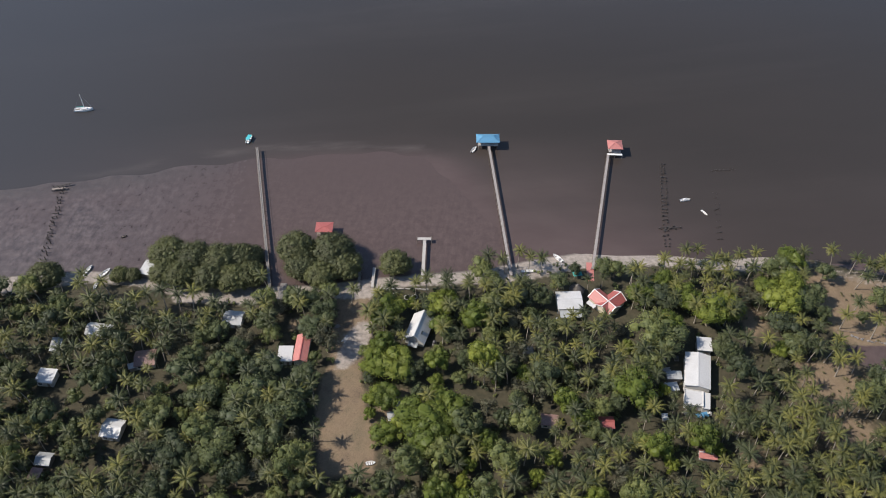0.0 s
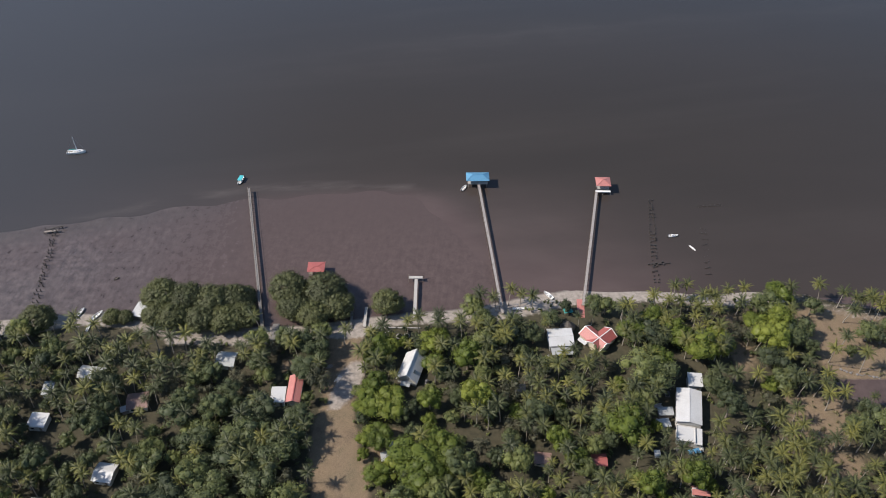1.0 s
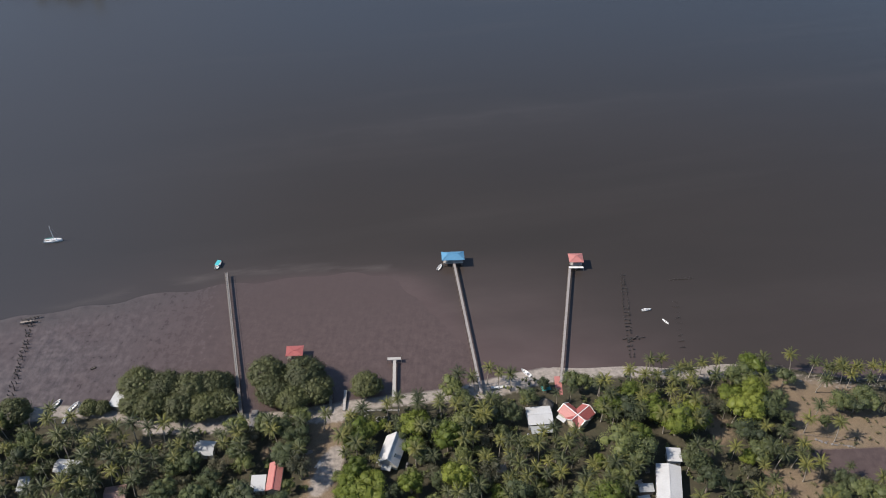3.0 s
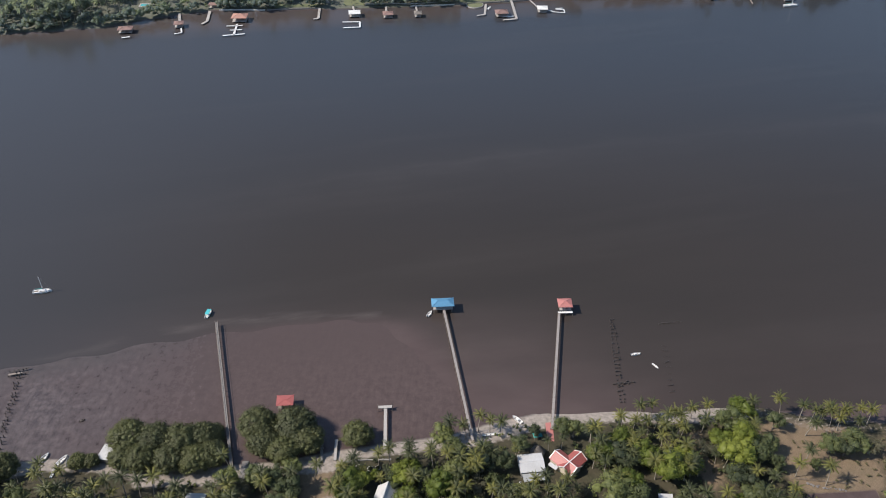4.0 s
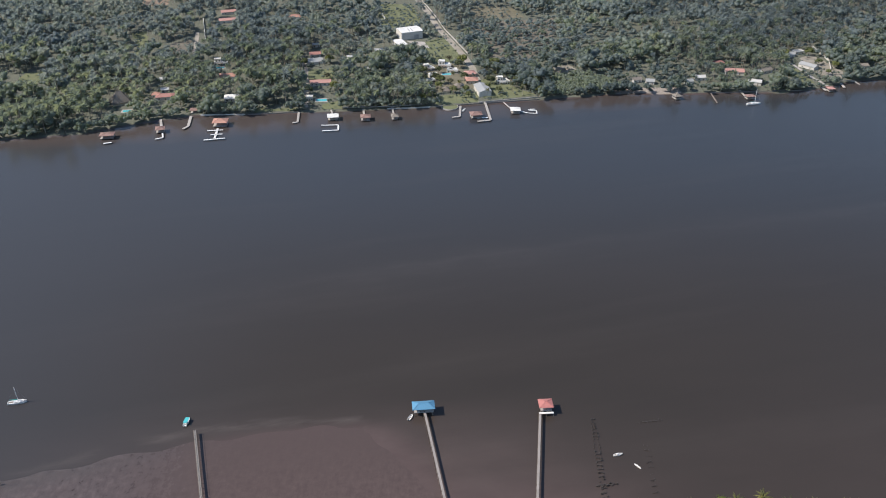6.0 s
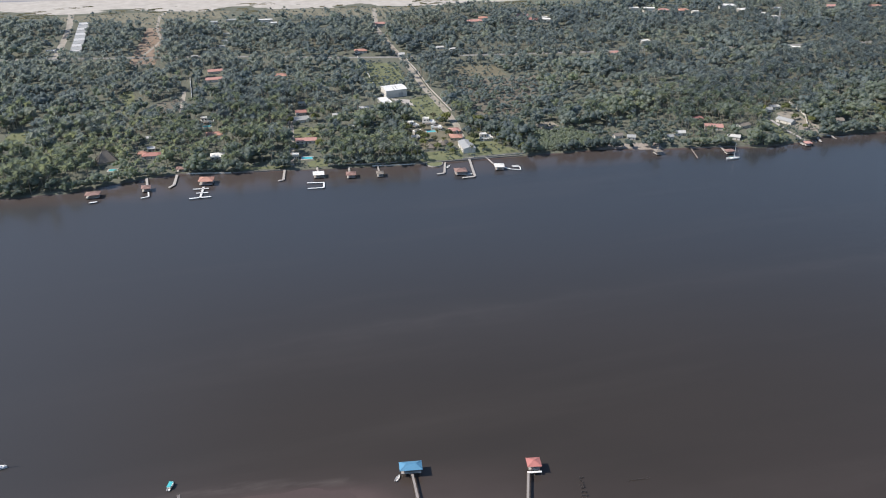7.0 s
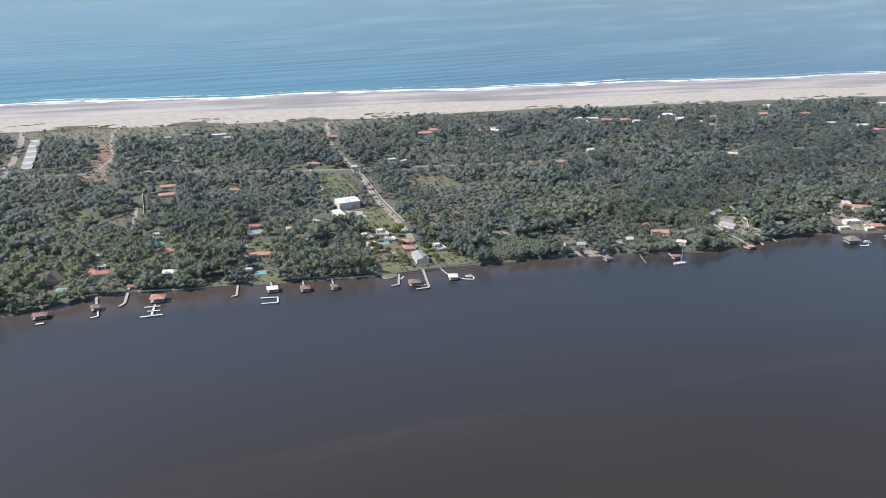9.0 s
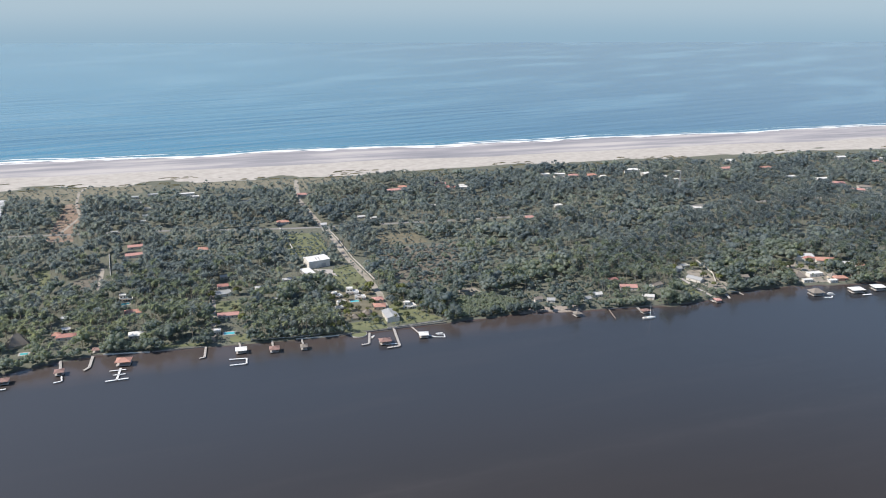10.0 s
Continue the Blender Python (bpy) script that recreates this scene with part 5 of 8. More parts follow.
def pavilion(x, y, turn, L, W, h, rise, roof, label, deck_l, deck_w, ridge=None):
    t = open_shelter("pavilion", x, y, turn, L, W, h, rise, roof, label, "pavilion", base=2.5, ridge=ridge)
    part("deck", box(0, 0, -0.28, deck_l, deck_w, 0.27, bevel=0.04), PALE_CONCRETE, t)
    for sx in (-1, 0, 1):
        for sy in (-1, 1):
            part("support_post", post(sx * (deck_l / 2 - 0.4), sy * (deck_w / 2 - 0.4), -4.2, -0.25, 0.16), WOOD, t)
    part("rail", beam((-deck_l / 2, deck_w / 2, 0.9), (deck_l / 2, deck_w / 2, 0.9), 0.07, 0.07), WOOD, t)
    part("table", box(0.8, 0.2, 0.0, 2.0, 1.0, 0.75), WOOD, t)
    return t


pavilion(21.8, 325.4, 0, 10.2, 5.4, 2.5, 1.5, BLUE_METAL, "pier pavilion with a blue sheet-metal hip roof", 9.8, 5.2, BLUE_METAL)
pavilion(83.4, 320.9, -2, 6.0, 5.6, 2.5, 1.3, PINK_METAL, "pier pavilion with a faded red hip roof", 5.8, 5.4)
landing = thing("landing_stage", pose(83.2, 317.2, 0, 0, 0, -2), "white landing stage beside the red pavilion", "landing stage")
part("deck", box(0, 0, 1.75, 7.4, 1.2, 0.25, bevel=0.03), WHITE_PAINT, landing)
for sx in (-3.7, 0, 3.7):
    part("support_post", post(sx, -0.4, -1.4, 1.8, 0.12), WOOD, landing)
hut = open_shelter("stilt_hut", -52.4, 264.4, 0, 6.4, 5.0, 2.4, 0.35, RED_METAL, "stilt hut with a red roof over the mud", "hut", base=1.9)
part("floor", box(0, 0, -0.25, 6.6, 5.6, 0.24), WOOD, hut)
part("wall", box(0, 2.4, 0.0, 6.2, 0.15, 2.3), CREAM, hut)
for sx in (-2.9, 0, 2.9):
    for sy in (-2.4, 2.4):
        part("support_post", post(sx, sy, -2.6, -0.2, 0.14), WOOD, hut)
open_shelter("tent", 56.5, 239.0, 10, 3.4, 3.4, 1.9, 1.0, TEAL_CLOTH, "small teal canvas sun tent on the sand", "tent", thick=0.03, over=0.2)


def pile_row(x0, y0, x1, y1, n, seed, label, high=1.4, thick=0.24):
    """Remains of an old pier: leaning dark piles in pairs."""
    g = random.Random(seed)
    t = thing("ruined_pier", pose(x0, y0, 0, 0, 0, 0), label, "old piles", "ruined piers")
    for k in range(n):
        s = k / (n - 1)
        for sd in (-1, 1):
            px, py = (x1 - x0) * s + sd * 0.9 + g.uniform(-0.5, 0.5), (y1 - y0) * s + g.uniform(-0.7, 0.7)
            h = high * g.uniform(0.4, 1.15)
            low = ground_z(x0 + px, y0 + py) - 0.6
            ob = part("support_post", post(0, 0, low, h, thick, thick * 0.8, 6), DARK_WOOD, t)
            ob.matrix_basis = pose(px, py, 0, g.uniform(-7, 7), g.uniform(-7, 7), 0)
        if g.random() < 0.6:
            ob = part("crossbeam", beam((-1.3, g.uniform(-0.4, 0.4), 0), (1.3, g.uniform(-0.4, 0.4), g.uniform(-0.3, 0.4)), 0.2, 0.2), DARK_WOOD, t)
            ob.matrix_basis = pose((x1 - x0) * s, (y1 - y0) * s, high * 0.55, 0, 0, g.uniform(-25, 25))
    return t


pile_row(-177.5, 292.0, -172.5, 248.0, 20, 1, "row of dark leaning piles of a ruined pier", 1.9)
old_deck = thing("ruined_platform", pose(-179.2, 292.4, 0.4, 3, -2, 8), "collapsed dark platform on broken piles", "platform")
part("deck", box(0, 0, 0.6, 6.2, 1.0, 0.2), WOOD, old_deck)
part("deck", box(1.6, 2.2, 0.5, 8.0, 0.7, 0.18, 10), DARK_WOOD, old_deck)
for sx in (-3, -1, 1, 3, 4.5):
    for sy in (-0.6, 2.4):
        part("support_post", post(sx, sy, -1.5, 0.9, 0.15, sides=6), DARK_WOOD, old_deck)
pile_row(105.7, 312.0, 98.0, 257.0, 24, 2, "double row of dark stumps of a ruined pier", 1.0, 0.34)
pile_row(97.5, 268.0, 105.0, 269.0, 7, 5, "short row of dark stumps", 0.9, 0.34)
pile_row(127.0, 292.0, 122.5, 262.0, 9, 3, "sparse dark stumps in shallow water", 0.4)
pile_row(129.5, 307.5, 139.5, 308.5, 6, 4, "dark snags in shallow water", 0.4)


# ---- boats ----
def hull_mesh(L, W, H, taper=0.75):
    """An open boat's shell: pointed bow along +x, flared sides, flat stern, with an inner floor."""
    bm = bmesh.new()
    outer, inner = [], []
    n = 9
    for i in range(n):
        s = i / (n - 1)
        w = W / 2 * (taper + (1 - taper) * min(1, s * 3)) * (1 - max(0, (s - 0.45) / 0.55) ** 2.2) + 0.02
        x = L * (s - 0.5)
        up = H * (1 + 0.25 * s ** 2)
        outer.append([bm.verts.new(p) for p in ((x, -w, up), (x, -w * 0.72, 0.12 * H + 0.3 * H * max(0, s - 0.7)), (x, 0, 0.3 * H * max(0, s - 0.8)), (x, w * 0.72, 0.12 * H + 0.3 * H * max(0, s - 0.7)), (x, w, up))])
        wi = max(0.01, w - 0.07)
        inner.append([bm.verts.new(p) for p in ((x, -wi, up), (x, -wi * 0.75, 0.4 * H), (x, wi * 0.75, 0.4 * H), (x, wi, up))])
    for i in range(n - 1):
        for a in range(4):
            bm.faces.new((outer[i][a], outer[i][a + 1], outer[i + 1][a + 1], outer[i + 1][a]))
        for a in range(3):
            bm.faces.new((inner[i][a + 1], inner[i][a], inner[i + 1][a], inner[i + 1][a + 1]))
        bm.faces.new((outer[i][0], outer[i + 1][0], inner[i + 1][0], inner[i][0]))
        bm.faces.new((outer[i][4], inner[i][3], inner[i + 1][3], outer[i + 1][4]))
    bm.faces.new(outer[0])
    bm.faces.new(inner[0])
    bmesh.ops.recalc_face_normals(bm, faces=bm.faces)
    return bm


def skiff(x, y, turn, L, W, material, label, afloat=True, motor=True, canopy=None, console=False, roll=0.0, group="boats"):
    z = -0.12 if afloat else ground_z(x, y) - 0.02
    t = thing("boat", pose(x, y, z, roll, 0, turn), label, "boat", group)
    H = 0.75 if L > 4.5 else 0.5
    part("hull", hull_mesh(L, W, H), material, t)
    for k in range(3):
        part("bench", box(L * (0.22 - 0.24 * k), 0, H * 0.62, 0.3, W * 0.78, 0.06), WOOD, t)
    if motor:
        m = part("outboard_motor", box(-L / 2 - 0.22, 0, 0.15, 0.4, 0.35, 0.9, bevel=0.06), DARK_METAL, t)
    if console:
        part("console", box(-0.1 * L, 0, 0.3, 0.8, 0.8, 0.95, bevel=0.06), WHITE_PAINT, t)
    if canopy:
        part("canopy", box(-0.05 * L, 0, 1.95, L * 0.62, W * 0.9, 0.1, bevel=0.03), canopy, t)
        for sx in (-0.33, 0.22):
            for sy in (-0.38, 0.38):
                part("canopy_post", post(L * sx, W * sy, 0.4, 1.96, 0.035, sides=5), STEEL, t)
    return t


def yacht(x, y, turn, L, label, mast=11.0):
    t = thing("sailing_yacht", pose(x, y, -0.25, 0, 0, turn), label, "yacht", "boats")
    W = L * 0.30
    part("hull", hull_mesh(L, W, 1.35), WHITE_PAINT, t)
    bm = bmesh.new()
    add_box(bm, -0.04 * L, 0, 0.9, L * 0.78, W * 0.74, 0.32, bevel=0.08)
    part("deck", bm, WHITE_PAINT, t)
    cab = part("cabin", box(0.02 * L, 0, 1.22, L * 0.36, W * 0.55, 0.5, bevel=0.12), WHITE_PAINT, t)
    for sy in (-1, 1):
        part("window", box(0.02 * L, sy * W * 0.28, 1.4, L * 0.26, 0.03, 0.18), DARK_GLASS, cab)
    part("cockpit", box(-0.30 * L, 0, 1.23, L * 0.22, W * 0.42, 0.05), WOOD, t)
    part("mast", post(0.06 * L, 0, 1.2, mast, 0.19, 0.14, 8), WHITE_PAINT, t)
    b = part("boom", beam((0.06 * L, 0, 2.4), (-0.36 * L, 0, 2.5), 0.16, 0.16), STEEL, t)
    part("furled_sail", beam((0.04 * L, 0, 2.58), (-0.34 * L, 0, 2.68), 0.3, 0.26), TEAL_CLOTH, b, "furled dark sail")
    for sx, zz in ((0.5, 1.6), (-0.49, 1.4)):
        part("stay", beam((sx * L, 0, zz), (0.06 * L, 0, mast - 0.1), 0.03, 0.03), STEEL, t)
    for sy in (-1, 1):
        part("rail", beam((-0.45 * L, sy * W * 0.42, 1.9), (0.42 * L, sy * W * 0.14, 2.0), 0.04, 0.04), STEEL, t)
    return t


yacht(-185.4, 353.0, 6, 9.4, "white sailing yacht at anchor with a bare mast", 10.5)
skiff(-96.4, 329.8, 76, 6.4, 2.3, WHITE_PAINT, "white launch with a turquoise canopy", canopy=TEAL_PAINT, console=True)
skiff(111.8, 286.8, 8, 4.8, 1.4, WHITE_PAINT, "white fishing skiff afloat with grey cargo", console=True)
skiff(119.0, 278.6, -58, 4.0, 0.8, WHITE_PAINT, "slim white canoe afloat", motor=False)
skiff(49.6, 249.8, 128, 5.6, 2.0, WHITE_PAINT, "white motor launch beached on sand", False, console=True)
skiff(50.2, 246.2, 160, 4.2, 1.2, GREY_PAINT, "small grey dinghy beached on sand", False, False)
skiff(-151.4, 241.6, 66, 6.4, 1.9, WHITE_PAINT, "white fishing boat drawn up on the mud", False)
skiff(-154.4, 235.6, 62, 5.2, 1.1, WOOD, "dark wooden canoe on the sand", False, False)
skiff(-143.4, 240.4, 58, 5.8, 1.8, WHITE_PAINT, "white and grey fishing boat on the mud", False)
skiff(-140.6, 239.4, 100, 5.4, 1.7, GREY_PAINT, "grey fishing boat drawn up on the mud", False)
skiff(-145.0, 233.4, 85, 4.8, 1.1, WHITE_PAINT, "pale wooden canoe on the sand", False, False)
skiff(15.0, 322.4, 60, 4.6, 1.7, WHITE_PAINT, "small white boat moored at the pavilion")
skiff(37.0, 241.6, 2, 7.4, 1.3, WHITE_PAINT, "long white canoe lying on the beach", False, False)
skiff(-141.0, 262.0, 30, 2.4, 0.9, DARK_WOOD, "dark wreck of a small boat in the mud", False, False)
skiff(-25.2, 150.4, 10, 3.4, 1.6, WHITE_PAINT, "white skiff hull parked on the clearing", False, False)


# ---- small things of the near shore ----
def thatched_hut(x, y, r, label):
    z = ground_z(x, y)
    t = thing("thatched_hut", pose(x, y, z), label, "hut")
    keep_off(x, y, r)
    for k in range(8):
        a = 6.2832 * k / 8
        part("post", post(math.cos(a) * r * 0.82, math.sin(a) * r * 0.82, 0, 2.3, 0.1, sides=6), WOOD, t)
    g = random.Random(5)
    bm = bmesh.new()
    rings = []
    for q, (rad, zz) in enumerate(((1.0, 2.0), (0.86, 2.55), (0.6, 3.4), (0.32, 4.3), (0.06, 5.0))):
        rings.append([bm.verts.new((math.cos(6.2832 * k / 20) * r * rad * g.uniform(0.95, 1.05), math.sin(6.2832 * k / 20) * r * rad * g.uniform(0.95, 1.05), zz + g.uniform(-0.1, 0.1))) for k in range(20)])
    for a, b in zip(rings, rings[1:]):
        for k in range(20):
            bm.faces.new((a[k], a[(k + 1) % 20], b[(k + 1) % 20], b[k]))
    bm.faces.new(rings[-1])
    bmesh.ops.solidify(bm, geom=list(bm.faces), thickness=0.25)
    part("roof", bm, THATCH, t, "dark weathered palm thatch")
    part("ridge_cap", post(0, 0, 4.9, 5.25, 0.3, 0.12, 9), THATCH, t)
    return t


thatched_hut(55.4, 229.5, 3.2, "round open hut with a dark palm-thatch cone")


def pickup(x, y, turn, paint, label):
    t = thing("pickup_truck", pose(x, y, ground_z(x, y), 0, 0, turn), label, "truck")
    keep_off(x, y, 2.7, 1.3, turn)
    body = bmesh.new()
    add_box(body, 0, 0, 0.45, 5.0, 1.8, 0.5, bevel=0.1)
    add_box(body, 1.75, 0, 0.85, 1.4, 1.7, 0.25, bevel=0.1)
    part("body", body, paint, t)
    cab = part("cabin", box(0.25, 0, 0.9, 1.9, 1.65, 0.78, bevel=0.16), paint, t)
    part("windscreen", box(1.12, 0, 1.08, 0.14, 1.35, 0.42), DARK_GLASS, cab)
    for s in (-1, 1):
        part("window", box(0.2, s * 0.82, 1.12, 1.3, 0.04, 0.4), DARK_GLASS, cab)
        part("bed_side", box(-1.6, s * 0.85, 0.92, 1.75, 0.08, 0.35), paint, t)
        part("headlight", box(2.5, s * 0.65, 0.72, 0.05, 0.3, 0.16), WHITE_PAINT, t)
    part("tailgate", box(-2.45, 0, 0.92, 0.08, 1.6, 0.35), paint, t)
    for sx in (-1.55, 1.6):
        for s in (-1, 1):
            bm = bmesh.new()
            bmesh.ops.create_cone(bm, cap_ends=True, segments=14, radius1=0.37, radius2=0.37, depth=0.24, matrix=pose(sx, s * 0.82, 0.37, 90, 0, 0))
            w = part("wheel", bm, DARK_METAL, t, "black tyre")
            bm = bmesh.new()
            bmesh.ops.create_cone(bm, cap_ends=True, segments=10, radius1=0.2, radius2=0.2, depth=0.26, matrix=pose(sx, s * 0.82, 0.37, 90, 0, 0))
            part("rim", bm, STEEL, w)
    return t


pickup(-18.4, 177.2, 64, WHITE_PAINT, "white pickup truck parked on the bare yard")


def board_stack(x, y, turn, L, W, n, material, label, seed=1):
    g = random.Random(seed)
    t = thing("board_stack", pose(x, y, ground_z(x, y), 0, 0, turn), label, "boards", "piles of boards")
    for k in range(n):
        part("board", box(g.uniform(-0.4, 0.4), (k % 3 - 1) * W * 0.34 + g.uniform(-0.1, 0.1), 0.06 * (k // 3), L * g.uniform(0.8, 1.1), W * 0.32, 0.055, g.uniform(-8, 8) if k > 5 else g.uniform(-2, 2)), material, t)
    return t


board_stack(-19.8, 164.2, 20, 3.0, 1.6, 9, PALE_CONCRETE, "stack of pale boards on bare ground", 2)
board_stack(-38.4, 205.2, 60, 3.2, 1.8, 8, PALE_CONCRETE, "pale boards lying beside the sandy track", 3)
board_stack(-42.6, 211.4, 20, 2.6, 1.6, 7, WOOD, "grey weathered boards beside the sandy track", 4)
board_stack(86.0, 191.0, 10, 2.8, 1.6, 8, PALE_CONCRETE, "pale sheets stacked outside the sheds", 6)
board_stack(89.6, 172.0, 40, 2.4, 1.4, 7, WOOD, "weathered planks beside the sheds", 7)


def tarp_heap(x, y, turn, L, W, material, label, seed):
    """Cloth pulled over a heap, with folds."""
    g = random.Random(seed)
    t = thing("tarpaulin_heap", pose(x, y, ground_z(x, y), 0, 0, turn), label, "tarpaulin", "covered heaps")
    bm = bmesh.new()
    n, m = 9, 7
    vs = [[bm.verts.new(((i / (n - 1) - 0.5) * L * g.uniform(0.96, 1.04), (j / (m - 1) - 0.5) * W * g.uniform(0.96, 1.04),
                         max(0.04, 0.9 * (math.sin(math.pi * i / (n - 1)) * math.sin(math.pi * j / (m - 1))) ** 0.5 + g.uniform(-0.1, 0.1)))) for j in range(m)] for i in range(n)]
    for i in range(n - 1):
        for j in range(m - 1):
            bm.faces.new((vs[i][j], vs[i + 1][j], vs[i + 1][j + 1], vs[i][j + 1]))
    bmesh.ops.solidify(bm, geom=list(bm.faces), thickness=0.03)
    part("sheet", bm, material, t)
    for s in (-1, 1):
        part("weight", box(s * L * 0.4, 0, 0.3, 0.4, 0.2, 0.2, 20), CONCRETE, t, "concrete block")
    return t


tarp_heap(94.2, 170.4, 10, 2.4, 1.8, BLUE_METAL, "heap covered with a blue tarpaulin", 1)
tarp_heap(98.4, 171.4, 70, 2.0, 1.6, WHITE_PAINT, "heap covered with a white tarpaulin", 2)
tarp_heap(84.0, 184.0, 30, 2.2, 1.6, GREY_PAINT, "heap covered with a grey tarpaulin", 3)
tarp_heap(102.6, 195.0, 0, 1.8, 1.6, BLUE_METAL, "small heap under a blue tarpaulin", 4)


def water_tank(x, y, r, h, material, label):
    t = thing("water_tank", pose(x, y, ground_z(x, y)), label, "tank", "water tanks")
    body = bmesh.new()
    add_post(body, 0, 0, 0.1, h, r, r, 16)
    add_post(body, 0, 0, h, h + 0.3, r, r * 0.4, 16)
    part("body", body, material, t)
    part("lid", post(0, 0, h + 0.3, h + 0.4, r * 0.42, r * 0.38, 12), DARK_METAL, t)
    part("base", box(0, 0, 0, 2 * r + 0.4, 2 * r + 0.4, 0.1), CONCRETE, t)
    return t


water_tank(90.6, 195.8, 0.75, 1.5, DARK_METAL, "black plastic water tank beside the sheds")
water_tank(-3.2, 203.0, 0.7, 1.5, DARK_METAL, "black plastic water tank beside the cottage")
water_tank(46.0, 214.6, 0.7, 1.4, GREY_PAINT, "grey plastic water tank beside the hall")


def hedge_ball(x, y, r, seed):
    t = thing("round_shrub", pose(x, y, ground_z(x, y)), "clipped round green shrub in a stone ring", "shrub", "round shrubs")
    cv, cf = leaf_crown(r, r * 0.75, r * 0.6, 7, 170, 0.16, seed, 0.85)
    share("foliage", foliage_mesh("foliage", cv, cf, LEAF["broadleaf"]), t, Matrix.Identity(4))
    bm = bmesh.new()
    for k in range(12):
        a = 6.2832 * k / 12
        add_box(bm, math.cos(a) * (r + 0.1), math.sin(a) * (r + 0.1), 0, 0.3, 0.5 * r, 0.28, math.degrees(a))
    part("stone_ring", bm, PALE_CONCRETE, t, "ring of pale stones")
    return t


for k, (x, y, r) in enumerate(((-14.7, 226.6, 1.1), (-11.7, 226.9, 1.0), (-19.4, 227.8, 1.3), (-6.8, 225.7, 1.2))):
    hedge_ball(x, y, r, 300 + k)
    keep_off(x, y, 0.6)


def low_wall(name, pts, w, h, material, label, category, every=3.0, cap=None):
    x0, y0 = pts[0]
    t = thing(name, pose(x0, y0, ground_z(x0, y0)), label, category)
    for (ax, ay), (bx, by) in zip(pts, pts[1:]):
        zb = ground_z(bx, by) - ground_z(x0, y0)
        za = ground_z(ax, ay) - ground_z(x0, y0)
        part("wall", beam((ax - x0, ay - y0, za + h / 2 - 0.15), (bx - x0, by - y0, zb + h / 2 - 0.15), w, h + 0.3), material, t)
        n = max(1, int(math.hypot(bx - ax, by - ay) / every))
        for k in range(n + 1):
            q = k / n
            part("pillar", box(ax - x0 + (bx - ax) * q, ay - y0 + (by - ay) * q, za + (zb - za) * q - 0.2, w + 0.14, w + 0.14, h + 0.35), cap or material, t)
    return t


low_wall("sea_wall", [(-26.4, 231.3), (-16.0, 231.6), (-6.3, 231.0)], 0.35, 0.6, PALE_CONCRETE, "low pale concrete wall along the shore", "wall")
low_wall("sea_wall", [(-60.5, 228.6), (-44.5, 229.6)], 0.3, 0.5, CONCRETE, "low grey concrete wall along the shore", "wall")


def post_fence(pts, label, gap=2.4):
    x0, y0 = pts[0]
    z0 = ground_z(x0, y0)
    t = thing("fence", pose(x0, y0, z0), label, "fence", "fences")
    for (ax, ay), (bx, by) in zip(pts, pts[1:]):
        n = max(1, int(math.hypot(bx - ax, by - ay) / gap))
        for k in range(n + 1):
            x, y = ax + (bx - ax) * k / n, ay + (by - ay) * k / n
            part("fence_post", post(x - x0, y - y0, ground_z(x, y) - z0 - 0.2, ground_z(x, y) - z0 + 1.35, 0.09, 0.07, 6), WOOD, t)
        for h in (0.55, 1.15):
            part("rail", beam((ax - x0, ay - y0, ground_z(ax, ay) - z0 + h), (bx - x0, by - y0, ground_z(bx, by) - z0 + h), 0.05, 0.09), WOOD, t)
    return t


post_fence([(157, 210), (168, 208), (178, 206)], "weathered post-and-rail fence above the pond bed")
post_fence([(-28.6, 190), (-28.8, 200), (-27.6, 212)], "weathered post-and-rail fence beside the track")


def leaning_pole(x, y, h, lean, turn, label):
    t = thing("wooden_pole", pose(x, y, ground_z(x, y) - 0.3, 0, lean, turn), label, "pole", "poles")
    part("shaft", post(0, 0, 0, h, 0.13, 0.08, 7), WOOD, t)
    part("crossarm", beam((-0.7, 0, h - 0.5), (0.7, 0, h - 0.5), 0.1, 0.1), WOOD, t)
    return t


leaning_pole(-157.0, 228.1, 6.5, 5, 20, "leaning wooden pole on the sandy shore")
leaning_pole(-109.9, 226.8, 6.0, 7, 200, "leaning wooden pole on the sandy shore")


def boulder_mesh(seed):
    g = np.random.default_rng(seed)
    v = ICO_V * g.uniform(0.7, 1.2, (12, 1)) * np.array([1, 0.85, 0.6])
    return mesh_of("boulder", v + [0, 0, 0.25], ICO_F, [CONCRETE])


STONES = [boulder_mesh(400 + k) for k in range(4)]
g6 = random.Random(17)
for (ax, ay), (bx, by), n in (((162.6, 207.0), (176.7, 202.5), 14), ((-60, 231.5), (-46, 232.0), 9), ((14, 240), (24, 242.5), 7)):
    for k in range(n):
        q = (k + g6.uniform(-0.3, 0.3)) / (n - 1)
        x, y, s = ax + (bx - ax) * q, ay + (by - ay) * q + g6.uniform(-0.6, 0.6), g6.uniform(0.35, 0.85)
        ob = share("boulder", STONES[k % 4], None, pose(x, y, ground_z(x, y), 0, 0, g6.uniform(0, 360)) @ Matrix.Diagonal((s, s, s, 1)))
        tagged(ob, "rough grey boulder lying on the bank", "boulder", "boulders")


